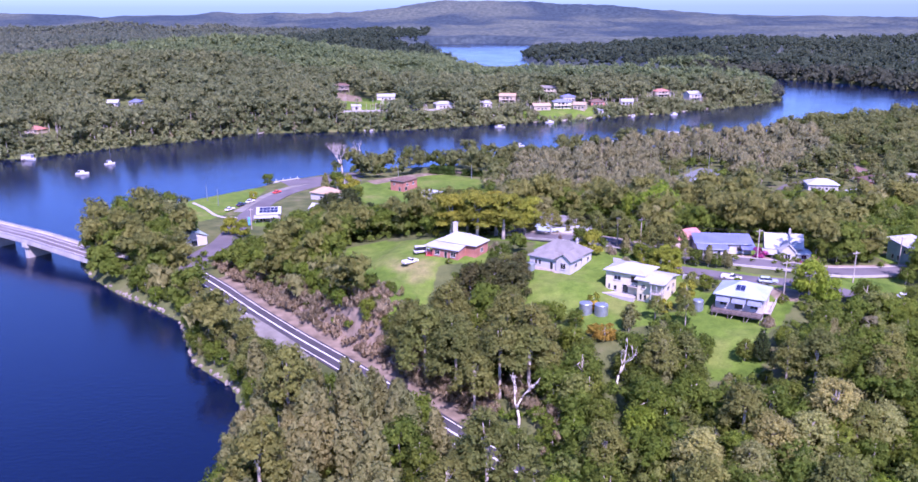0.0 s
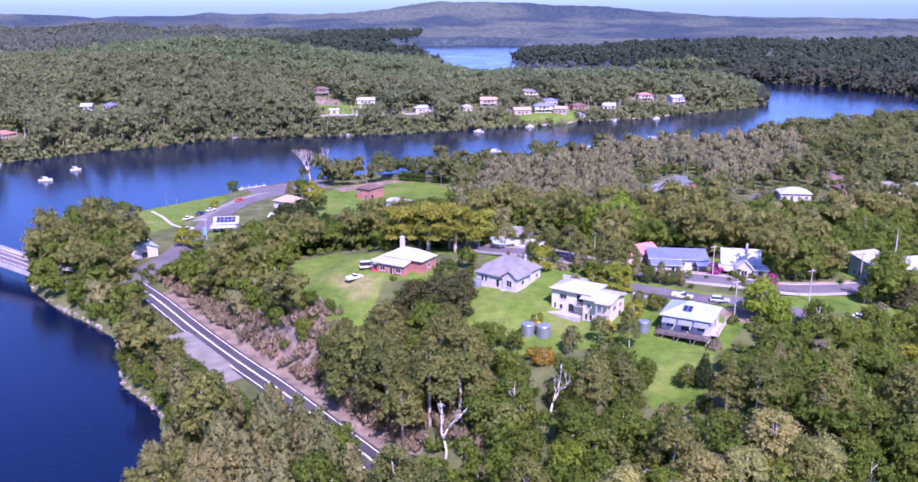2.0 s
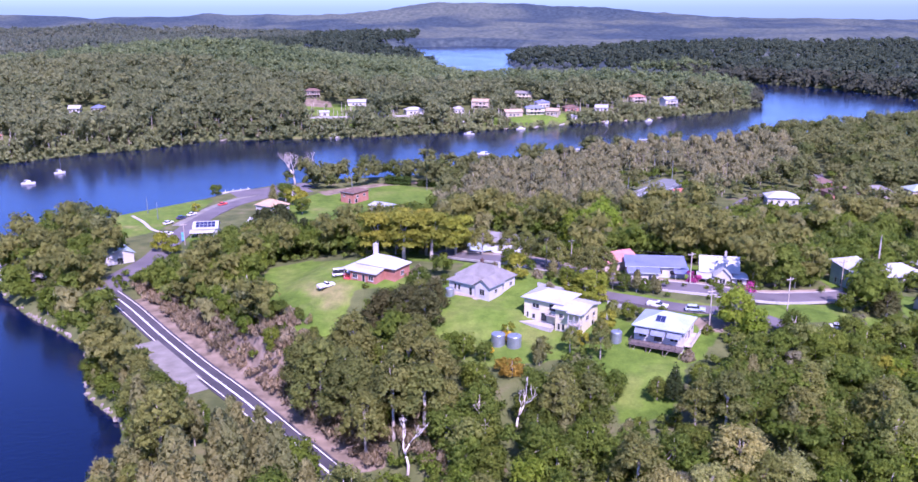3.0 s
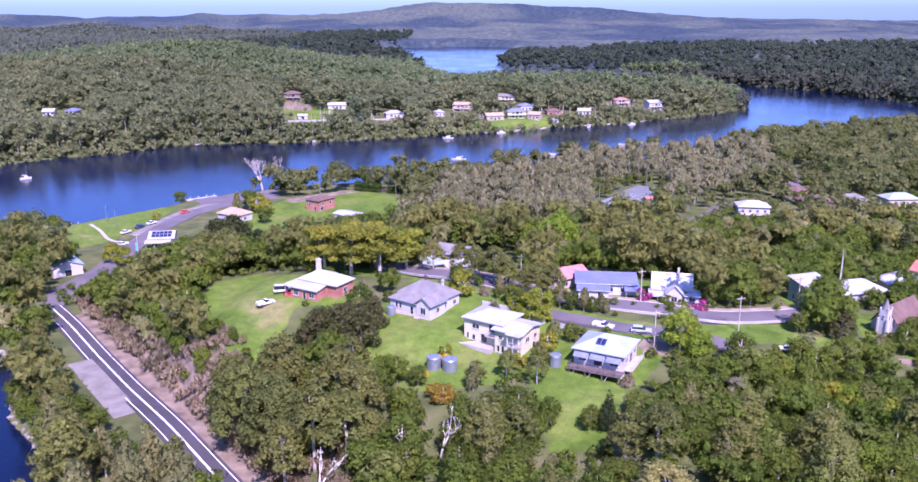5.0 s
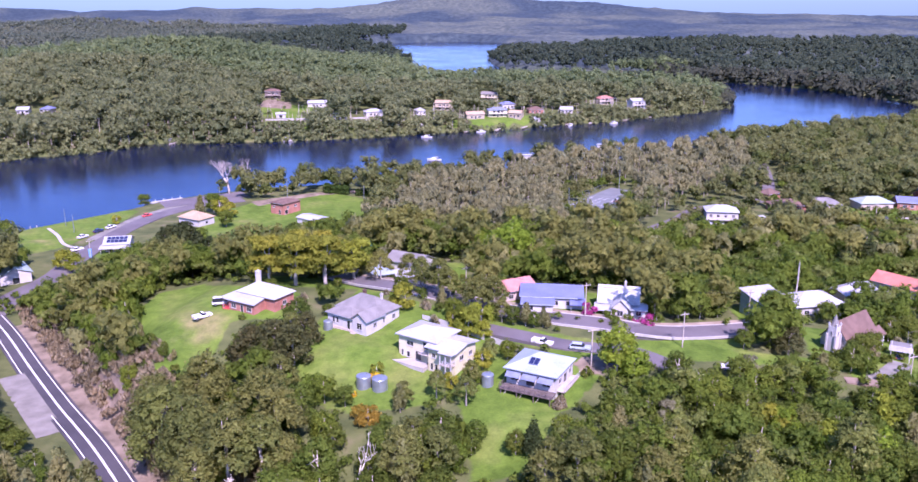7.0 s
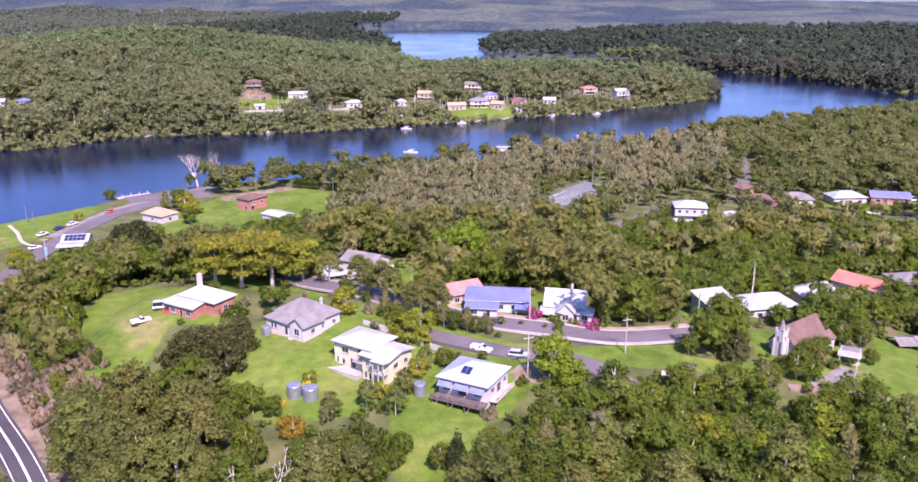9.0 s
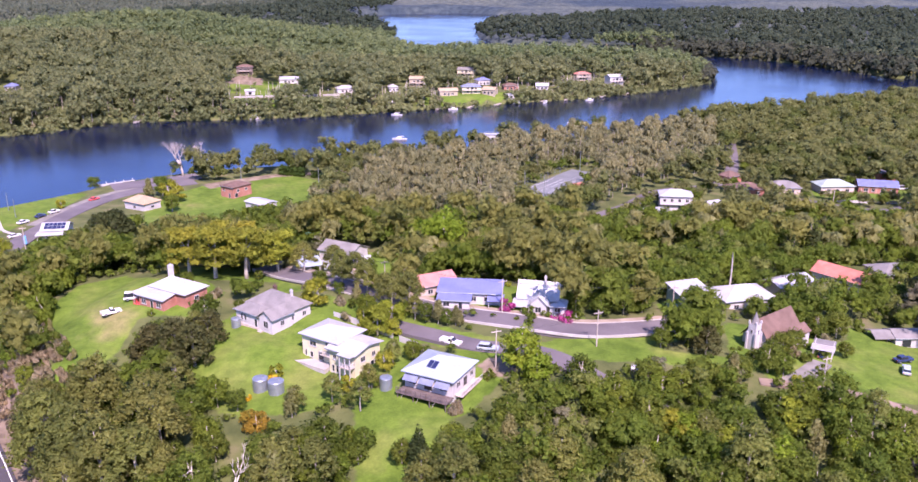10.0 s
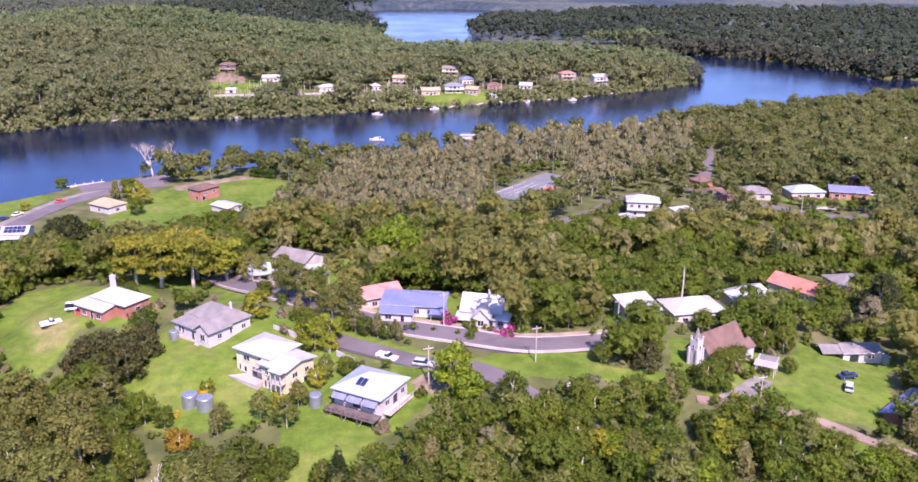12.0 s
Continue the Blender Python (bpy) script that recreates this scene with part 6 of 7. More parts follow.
for n, (x, y, k, wide, tall_walls, turn) in enumerate(FAR_HOUSES):
    wall, roof, word = LOOKS[k]
    upper = [(0, -3, 3.4, 2.0, 1.4, False), (0, 0.4, 3.2, 2.4, 2.0, True), (0, 3.4, 3.4, 1.8, 1.4, False)] if tall_walls > 5 else []
    far_house = house("far bank house with a " + word + " roof", (x, y), turn, wide, 8.5, tall_walls, "gable" if n % 2 else "hip", 2.0, wall, roof, base=4,
                      openings=[(0, -3, 0.8, 2.0, 1.4, False), (0, 0, 0.1, 1.4, 2.1, True), (0, 3, 0.8, 2.0, 1.4, False)] + upper)
    if upper:
        slab(far_house, "balcony", -wide / 2, -6.0, 2.6, wide / 2, -4.3, 2.8, M_TIMBER)
        railing(far_house, -wide / 2, -5.95, wide / 2, -5.95, 2.8, M_TIMBER, 1.0, 2.4)
        for px in (-wide / 2 + 0.2, 0, wide / 2 - 0.2):
            post(far_house, px, -5.8, -3.0, 2.6, M_TIMBER, 0.22)
# white walls that hold the far bank's road, and sheds at the water
for (xa, ya), (xb, yb) in (((-92, 657), (-72, 663)), ((-71, 665), (-52, 670)), ((-50, 671), (-34, 676)), ((-30, 678), (-18, 683))):
    zm = max(height(xa, ya), height(xb, yb))
    wall = thing("retaining_wall", "long pale concrete retaining wall above the far bank", "wall", ((xa + xb) / 2, (ya + yb) / 2, zm), math.degrees(math.atan2(yb - ya, xb - xa)), "far retaining walls")
    half = math.hypot(xb - xa, yb - ya) / 2
    slab(wall, "wall", -half, -0.3, -5.0, half, 0.3, 0.9, M_CONCRETE)
    slab(wall, "coping", -half - 0.1, -0.45, 0.9, half + 0.1, 0.45, 1.1, M_WHITEWALL)
for x, y, turn in ((-84, 673, 15), (-42, 684, 18), (22, 655, 25), (112, 697, 30)):
    house("small white boat shed on the far bank", (x, y), turn, 7, 5, 2.6, "gable", 1.2, M_WHITEWALL, M_WHITEROOF, name="boat_shed", category="shed", gutter=False, base=3, openings=[(0, 0, 0.0, 2.4, 2.0, True)])
for n, (x, y, turn) in enumerate(((60, 661, 60), (82, 669, 70), (103, 682, 65), (140, 701, 60), (158, 709, 75), (190, 727, 60), (212, 742, 55), (-142, 602, 80), (-260, 498, 100))):
    j = thing("jetty", "small timber jetty on the far bank", "jetty", (x, y, 0), turn - 90, "far jetties")
    slab(j, "deck", -1.0, -7, 0.9, 1.0, 4, 1.1, M_TIMBER)
    for px in (-0.8, 0.8):
        for py in (-6.5, -3, 0.5):
            post(j, px, py, -2.5, 1.6, M_TIMBER, 0.25, "post")

# rocks along the shore
rocks = bmesh.new()
rr = np.random.default_rng(11)
for (x1, y1), (x2, y2) in zip(RIVER_NEAR[3:16], RIVER_NEAR[4:17]):
    n = int(math.hypot(x2 - x1, y2 - y1) / 1.1)
    for k in range(n):
        u = rr.uniform()
        c, s = Vector((x1 + (x2 - x1) * u + rr.uniform(-0.4, 1.8), y1 + (y2 - y1) * u + rr.uniform(-0.3, 0.8), rr.uniform(0.0, 0.7))), rr.uniform(0.35, 0.9)
        vs = [rocks.verts.new(c + s * Vector(v) * float(rr.uniform(0.75, 1.2))) for v in ICO_V]
        for f in ICO_F:
            rocks.faces.new([vs[i] for i in f])
tagged(new("shore_rocks", finish("shore_rocks", rocks, M_STONE)), "pale broken rocks along the water's edge", "rocks", "", "stuff")


# ---- trees with a place of their own ----
PLANTED = [
    ("biggum", -2, 176, 1.0), ("biggum", 5, 171, 0.95), ("fresh", 11, 167, 0.95), ("biggum", -6, 183, 0.85), ("green", 13, 178, 0.9), ("biggum", 3, 187, 0.9), ("gum", 9, 160, 1.0), ("fresh", 17, 172, 0.85),
    ("cypress", 2, 252, 1.0), ("cypress", 10, 249, 1.05), ("cypress", 18, 250, 1.05), ("cypress", 25, 257, 0.95), ("cypress", 7, 259, 1.0), ("cypress", 16, 260, 1.0),
    ("darkpine", -37, 300, 1.2), ("darkpine", -45, 304, 1.05), ("darkpine", -30, 302, 0.8), ("darkpine", -33, 292, 0.7),
]
PLANTED += [
    ("willow", -39, 244, 1.0), ("willow", -33, 238, 0.9), ("willow", -46, 251, 1.0), ("willow", -36, 254, 1.0), ("willow", -42, 262, 0.9),
    ("lime", 41.5, 224, 1.25), ("lime", 57.5, 209.5, 1.3), ("lime", 60.5, 193.5, 0.75), ("bright", 88.5, 190, 1.15), ("bright", 91.5, 187, 0.85), ("lime", 54, 187, 0.6),
    ("green", 13, 204, 0.85), ("green", 9, 210, 0.9), ("gum", 17, 209, 0.6), ("green", 16, 219, 0.8), ("bright", 71, 274, 2.1), ("bright", 64, 282, 1.5), ("green", 76, 262, 1.3),
    ("orange", 38, 175.4, 1.0), ("orange", 36, 177.6, 0.7), ("yellow", 37.5, 191.5, 1.0), ("lime", 38, 193.5, 0.55), ("yellow", 34, 186, 0.5), ("purple", 100.5, 218.8, 1.15), ("purple", 98, 219, 0.7), ("purple", 87, 221.5, 1.1),
]
PLANTED += [
    ("pine", 187, 291, 1.2), ("pine", 180, 288, 0.8), ("pine", 189, 239, 0.6), ("silver", 196, 242, 1.2), ("darkpine", 200, 246, 1.05),
    ("green", -94, 414, 0.7), ("lime", -92, 376, 0.7), ("lime", -84, 310, 1.3), ("lime", -79, 307, 1.2), ("lime", -52, 392, 1.5), ("lime", -47, 389, 1.2), ("green", -57, 399, 1.0), ("oak", -62, 396, 0.8), ("green", -44, 372, 0.8),
    ("willow", 56, 172, 0.35), ("green", 58, 167, 0.45), ("green", 66, 165, 0.5), ("gum", 44.5, 180, 0.42), ("gum", 47.5, 163, 0.72), ("gum", 46, 156, 0.85), ("gum", 52, 159, 0.75), ("gum", 57, 180, 0.45), ("green", 48, 167, 0.5), ("gum", 62, 196, 0.4), ("gum", 58, 186.5, 0.4),
]
PLANTED += [
    ("green", 148, 208, 0.65), ("green", 145, 206, 0.55), ("green", 152, 212, 0.6), ("bush", 137, 206, 0.9), ("bush", 141, 206, 0.8), ("green", 163, 226, 0.7), ("green", 168, 226, 0.75), ("green", 165, 214, 0.45),
    ("lime", 164, 228, 0.9), ("green", 128, 212, 0.6), ("oak", 132, 213, 0.6), ("oak", 126, 216, 0.55), ("silver", 30, 296, 0.7), ("gum", 62, 232, 0.7), ("gum", 58, 226, 0.55),
    ("fresh", 57, 213, 0.72), ("gum", 53, 230, 0.6), ("gum", 46, 236, 0.55), ("green", 68, 215.4, 0.5), ("green", 73, 213.4, 0.42), ("fresh", 63, 218, 0.5), ("gum", 65.5, 217, 0.42), ("oak", 76, 212.4, 0.35), ("green", 40, 238, 0.55), ("oak", 51, 225.5, 0.5), ("gum", 63, 226, 0.5), ("bush", 92, 219.5, 0.9), ("bush", 96, 219, 0.8), ("green", 104, 226, 0.75), ("green", 110, 226, 0.7), ("green", 116, 228, 0.7), ("green", 121, 230, 0.65),
]
PLANTED += [
    ("darkgum", 14, 204, 0.95), ("darkgum", 8, 206, 0.9), ("darkgum", 18.5, 201.5, 0.85), ("darkgum", 20, 208, 0.7), ("palegum", 46, 125, 0.85), ("palegum", 54, 122, 0.75), ("palegum", 74, 139, 0.95), ("palegum", 67, 132, 0.8), ("palegum", 82, 136, 0.8), ("palegum", 60, 130, 0.8),
    ("fresh", 28, 185, 0.7), ("green", 24, 182, 0.75), ("green", 32.5, 183, 0.5), ("fresh", 25, 189, 0.6), ("gum", 51, 184, 0.42), ("oak", 44, 179, 0.55), ("fresh", 58.5, 187, 0.45), ("green", 59, 170, 0.5), ("lime", 57, 168, 0.5), ("green", 50, 168, 0.6),
]
PLANTED += [
    ("lime", 49, 163, 0.8), ("fresh", 55, 163, 0.6), ("pine", 69, 164, 0.62), ("lime", 117, 176, 1.35), ("bright", 120, 172, 0.9), ("lime", 126, 174, 1.2), ("bright", 110, 168, 0.85), ("silver", 95, 172, 0.8), ("bright", 133, 166, 1.0),
    ("green", 142, 200, 0.7), ("fresh", 145, 199, 0.6), ("green", 121, 209, 0.55), ("fresh", 66, 198, 0.5), ("lime", 61, 209, 0.75), ("lime", 54, 214, 0.7),
]
PLANTED += [
    ("green", 100, 186, 0.85), ("fresh", 106, 181.5, 0.9), ("green", 112, 178, 0.95), ("green", 114, 190, 0.72), ("fresh", 120, 188, 0.8), ("green", 126, 190, 0.75), ("oak", 132, 192.5, 0.7), ("green", 135, 196, 0.6), ("darkgum", 131, 208, 0.6),
    ("green", -24, 213, 0.5), ("fresh", -18, 200, 0.55), ("brown", -20, 206, 1.2), ("lime", -22, 208, 0.5), ("green", -12, 194, 0.5), ("fresh", -27, 211, 0.6), ("brown", -14, 199, 1.1), ("green", -30, 216, 0.6), ("bush", -10, 197, 0.9), ("willow", -35, 228, 0.85), ("willow", -41, 236, 0.9), ("willow", -30, 222, 0.6),
]
PLANTED += [
    ("gum", 60, 219.5, 0.72), ("gum", 64, 222.5, 0.66), ("lime", 60.5, 213, 1.15), ("fresh", 54, 219, 0.6), ("gum", 50, 233, 0.75), ("oak", 71, 214, 0.55), ("oak", 75, 213, 0.45), ("gum", 45, 241, 0.66), ("gum", 33, 254, 0.72), ("gum", 41, 257, 0.7), ("oak", 27, 262, 0.8), ("green", 49, 262, 0.8),
    ("fresh", 143, 184, 0.85), ("green", 149, 181, 0.85), ("gum", 154, 177, 0.72), ("green", 159, 175, 0.8), ("bright", 164, 171, 0.95), ("green", 170, 169, 0.8), ("oak", 176, 170, 0.8), ("green", 148, 174, 0.9), ("fresh", 155, 170, 0.9), ("lime", 139, 178, 1.2), ("green", 163, 180, 0.5), ("gum", 183, 168, 0.7),
]
PLANTED += [
    ("oak", -16, 161, 0.95), ("oak", -10, 154, 1.0), ("oak", -4, 146, 1.0), ("oak", 2, 138.5, 1.0), ("oak", 8, 131, 0.95), ("oak", -13, 166, 0.8), ("oak", -19, 168, 0.85), ("oak", 14, 124, 0.9),
]
for n, (key, x, y, s) in enumerate(PLANTED):
    plant(key, x, y, s, 1.0, n * 3 + 1)


def bare_tree(label, place, tall, seed, spread=0.35, material=M_DEADWOOD, forks=4):
    """A dead tree: trunk and forking bare limbs."""
    g = np.random.default_rng(seed)
    x, y = place
    ob = thing("dead_tree", label, "tree", (x, y, height(x, y)), seed * 40)
    bm = bmesh.new()

    def grow(p, d, length, r, depth):
        q = p + d * length * 0.5 + Vector(g.normal(size=3)) * length * 0.05
        e = p + d * length
        tube(bm, [p, q, e], [r, r * 0.85, r * 0.62], 6 if depth > 2 else 4)
        if depth:
            for k in range(2 + (g.uniform() < 0.4)):
                nd = (d + Vector(g.normal(size=3)) * 0.42 + Vector((0, 0, 0.28))).normalized()
                grow(e, nd, length * g.uniform(0.55, 0.85), r * 0.6, depth - 1)

    grow(Vector((0, 0, -0.6)), Vector((0.1, 0, 1)).normalized(), tall * spread, tall * 0.026, forks)
    part("trunk", bm, material, ob, smooth=True)
    return ob


def hedge(label, a, b, high, deep):
    """A dense clipped hedge from a to b."""
    g = np.random.default_rng(int(high * 10))
    span = math.hypot(b[0] - a[0], b[1] - a[1])
    mid = ((a[0] + b[0]) / 2, (a[1] + b[1]) / 2)
    ob = thing("hedge", label, "hedge", (*mid, height(*mid)), math.degrees(math.atan2(b[1] - a[1], b[0] - a[0])))
    n = int(span / 1.3)
    c = [(-span / 2 + span * (k + 0.5) / n, g.uniform(-0.2, 0.2), high * u) for k in range(n) for u in (0.2, 0.68)]
    r = [(1.25, deep / 2, high * 0.3)] * len(c)
    part("foliage", leafy_mesh("foliage", g, c, r, 46 * len(c), 0.6, M_HEDGE, -0.9, 0.0, 0.92), M_HEDGE, ob)
    return ob


hedge("tall clipped dark green hedge beside the oval", (-14, 441), (-1, 437), 5.0, 3.4)
hedge("clipped dark green hedge beside the oval", (3, 435.5), (17, 431), 3.4, 3.0)
for n in range(10):
    plant("bush", 12.5 + 1.25 * n, 149.5 - 2.2 * (n % 4) - 0.4 * n, 0.75 + 0.05 * (n % 5), 1.0, n)
bare_tree("bleached dead tree with forked bare limbs", (17.7, 151.1), 13, 3)
bare_tree("grey leafless tree near the river", (-60, 436), 24, 5, 0.25, M_TIMBER, 7)
bare_tree("grey leafless tree near the river", (-51, 440), 22, 8, 0.25, M_TIMBER, 7)
bare_tree("dead grey tree among the gums", (38, 158), 10, 9)
palm = thing("palm_tree", "tall palm with a grey trunk", "tree", (149.5, 252.5, height(149.5, 252.5)))
bm = bmesh.new()
tube(bm, [(0, 0, -1), (0.2, 0, 6), (0.1, 0, 13)], [0.3, 0.22, 0.2], 8)
part("trunk", bm, M_BARK, palm)
for k in range(16):
    a, up = k * 2.4, 0.9 - 0.09 * k
    bm = bmesh.new()
    for i in range(7):
        u0, u1 = i / 7, (i + 1) / 7
        def at(u, s):
            return Vector((math.cos(a) * 3.2 * u - math.sin(a) * s, math.sin(a) * 3.2 * u + math.cos(a) * s, 13 + up * u * 1.6 - 1.8 * u * u))
        w0, w1 = 0.6 * (1 - u0) + 0.04, 0.6 * (1 - u1) + 0.04
        bm.faces.new([bm.verts.new(v) for v in (at(u0, -w0), at(u1, -w1), at(u1, w1), at(u0, w0))])
    part("frond", bm, M_FRESH, palm)

# dry bracken along the road cutting, and garden shrubs
g = np.random.default_rng(21)
BANK = smooth_line([(-62, 258), (-48, 241), (-32, 221), (-16, 202), (2, 180), (16, 163), (28, 148)], 2.0)
for n, p in enumerate(BANK):
    for k in range(3):
        key = ("brown", "brown", "bush", "brown", "green", "brown", "oak")[int(g.integers(7))]
        x, y = float(p[0] + g.uniform(-1.5, 8.0)), float(p[1] + g.uniform(-0.5, 6.0))
        plant(key, x, y, float(g.uniform(0.3, 0.85)) * (0.4 if key in ("green", "oak") else 1.0), float(g.uniform(0.8, 1.5)), n * 4 + k)
shrubs = 0
for n in range(900):
    x, y = g.uniform(-60, 210), g.uniform(170, 300)
    if shrubs > 190:
        break
    pt = (np.array([x]), np.array([y]))
    inside = max(float(poly_dist(*pt, p)[0]) for p in PLOTS[2:])
    on_lawn = max(float(poly_dist(*pt, p)[0]) for p in LAWNS)
    if inside < 0 or on_lawn > 0:
        continue
    if any(abs(x - o.location.x) < 8 and abs(y - o.location.y) < 8 for o in scene.objects if o.parent is None and (o.name.startswith("house") or o.name.startswith("church") or o.name.startswith("shed"))):
        continue
    if min(np.hypot(q[0] - x, q[1] - y) for q in ROAD_POINTS) < 6.6:
        continue
    plant(["bush", "bush", "lime", "bush", "green", "brown"][n % 6], x, y, float(g.uniform(0.45, 0.9)) * (0.5 if n % 6 in (2, 4) else 1.0), 1.0, n)
    shrubs += 1

# trees leaning over the near water's edge
SHORE = [p for p in smooth_line(RIVER_NEAR[2:10], 4.2)]
for n, (p, q) in enumerate(zip(SHORE, SHORE[1:])):
    d = (q - p) / np.linalg.norm(q - p)
    for k, off in enumerate((2.0, 6.5)):
        x, y = p[0] + d[1] * off + g.uniform(-1, 1), p[1] - d[0] * off + g.uniform(-1, 1)
        key = ("oak", "gum", "green", "oak", "fresh", "gum")[(n * 2 + k) % 6]
        plant(key, float(x), float(y), float(g.uniform(0.42, 0.6)) * (1.25 if key == "fresh" else 1.0), 1.0, n * 2 + k)

# ---- the woods of the near bank ----
rng = np.random.default_rng(5)
sx, sy = np.meshgrid(np.arange(-140, 290, 6.4), np.arange(96, 330, 6.4))
sx, sy = (g.ravel() + rng.uniform(-2.9, 2.9, g.size) for g in (sx, sy))
keep = (sx > -0.56 * sy - 10) & (sx < 85 + 0.56 * sy) & (ground(sx, sy) > 0.5)
sx, sy = sx[keep], sy[keep]
sz = ground(sx, sy)
pick, size = rng.uniform(size=len(sx)), rng.uniform(0.72, 1.15, len(sx))
keys = np.where(pick < 0.42, "gum", np.where(pick < 0.78, "green", "fresh")).astype(object)
west, gully, back = (sx < -5) & (sy < 250), (sx > 22) & (sx < 185) & (sy < np.where(sx > 75, 195, 158)), (sy > 255) & (sx > 20)
fringe = west & (sy < 176) & (sx < 14)
keys[west] = np.where(pick < 0.4, "gum", np.where(pick < 0.82, "oak", np.where(pick < 0.92, "green", "fresh")))[west]
keys[fringe] = np.where(pick < 0.86, "oak", np.where(pick < 0.94, "gum", "fresh"))[fringe]
size[west] *= 0.85
size[fringe] *= 1.3
keys[gully] = np.where(pick < 0.46, "green", np.where(pick < 0.58, "gum", np.where(pick < 0.82, "fresh", np.where(pick < 0.90, "bright", np.where(pick < 0.95, "silver", "oak")))))[gully]
size[gully] *= 0.88
keys[back] = np.where(pick < 0.36, "gum", np.where(pick < 0.68, "oak", np.where(pick < 0.86, "green", "fresh")))[back]
yards = (sx > 122) & (sx < 220) & (sy > 222) & (sy < 292)
keys[yards], size[yards] = np.where(pick < 0.7, "green", "fresh")[yards], (0.4 + 0.3 * pick)[yards]
left = np.hypot(sx - 17.7, sy - 151.1) > 5.5
left &= ~((np.abs(sx - 18.5) < 4.5) & (sy > 136) & (sy < 151)) & (np.hypot(sx - 37, sy - 173) > 6.5)
rest = {"gum": [], "green": [], "oak": [], "fresh": []}
for round_no in range(3):
    if round_no == 1:
        keys[left], size[left] = np.where(pick < 0.6, "green", "fresh")[left], rng.uniform(0.45, 0.7, left.sum())
    if round_no == 2:
        keys[left], size[left] = "bush", rng.uniform(0.7, 1.1, left.sum())
    tops = np.array([SPECIES[k][3] for k in keys]) * size
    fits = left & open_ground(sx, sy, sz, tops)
    for n in np.flatnonzero(fits):
        if sy[n] > 192 and keys[n] in rest:
            rest[keys[n]].append((sx[n], sy[n], size[n]))
            continue
        plant(keys[n], sx[n], sy[n], size[n], rng.uniform(0.9, 1.1), int(n))
    left &= ~fits


def wood(name, label, spots, material, h, spread, lobes, cards, size, hang=0.0, core=0.78, seed=1, sizes=None):
    """Many trees that nobody could count, as one mesh."""
    rng = np.random.default_rng(seed)
    gz = np.array([height(x, y) for x, y in spots])
    cs, rs, ax = [], [], []
    for (x, y), z in zip(spots, gz):
        s = rng.uniform(0.55, 1.3) if sizes is None else sizes[len(cs) // lobes]
        for k in range(lobes):
            a, q = rng.uniform(0, 6.3), math.sqrt(rng.uniform(0, 1)) * (0.72 if lobes > 1 else 0)
            lr = spread * s * (rng.uniform(0.26, 0.52) if lobes > 1 else 1.0)
            ax.append((x, y, z + h * s * 0.4))
            cs.append((x + math.cos(a) * q * spread * s, y + math.sin(a) * q * spread * s, z + h * s * (rng.uniform(0.45, 0.9) if lobes > 1 else 0.6)))
            rs.append((lr, lr, lr * rng.uniform(0.75, 1.1) * (1.0 if lobes > 1 else h / spread * 0.42)))
    cs, rs = np.array(cs), np.array(rs)
    me = leafy_mesh(name, rng, cs, rs, cards * len(spots), size, material, -0.3, hang, core, np.array(ax), True)
    return tagged(new(name, me), label, "wood", "", "stuff")


def trunks(name, label, spots, h, material, thick, every, seed=2):
    rng = np.random.default_rng(seed)
    bm = bmesh.new()
    for (x, y) in spots[::every]:
        z = height(x, y)
        tube(bm, [(x, y, z - 0.5), (x + rng.uniform(-.5, .5), y + rng.uniform(-.5, .5), z + h)], [thick, thick * 0.5], 4)
    return tagged(new(name, finish(name, bm, material)), label, "trunks", "", "stuff")


def scatter(x0, x1, y0, y1, gap, keep, seed, shore=2.5):
    rng = np.random.default_rng(seed)
    gx, gy = np.meshgrid(np.arange(x0, x1, gap), np.arange(y0, y1, gap))
    p = np.stack([gx.ravel(), gy.ravel()], 1) + rng.uniform(-0.75, 0.75, (gx.size, 2)) * gap
    return p[keep(p[:, 0], p[:, 1]) & (-poly_dist(p[:, 0], p[:, 1], RIVER) > shore)]


def seen(x, y):
    return (x > -0.56 * y - 12) & (x < 85 + 0.56 * y)


def sight_clear(x, y, top):
    """No crown of that height before an open place, on the camera's sight line."""
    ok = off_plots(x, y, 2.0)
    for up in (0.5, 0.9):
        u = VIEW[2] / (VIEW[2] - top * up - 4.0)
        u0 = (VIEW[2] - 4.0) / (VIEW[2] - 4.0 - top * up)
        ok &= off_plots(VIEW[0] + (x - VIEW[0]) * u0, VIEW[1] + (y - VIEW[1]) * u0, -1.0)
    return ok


for key, label, material, h, spread, hang in (("gum", "olive gum trees round the houses", M_GUM, 15, 5.2, 0.0), ("green", "dense green trees round the houses", M_GREEN, 10, 4.6, 0.0), ("oak", "wispy casuarinas round the houses", M_OAK, 11, 3.4, 0.9), ("fresh", "light green trees round the houses", M_FRESH, 9.5, 4.4, 0.0)):
    r = np.array(rest[key])
    if len(r):
        wood("mixed_wood", label, r[:, :2], material, h, spread, 10, 205, 1.2, hang, 0.76, 12, r[:, 2])


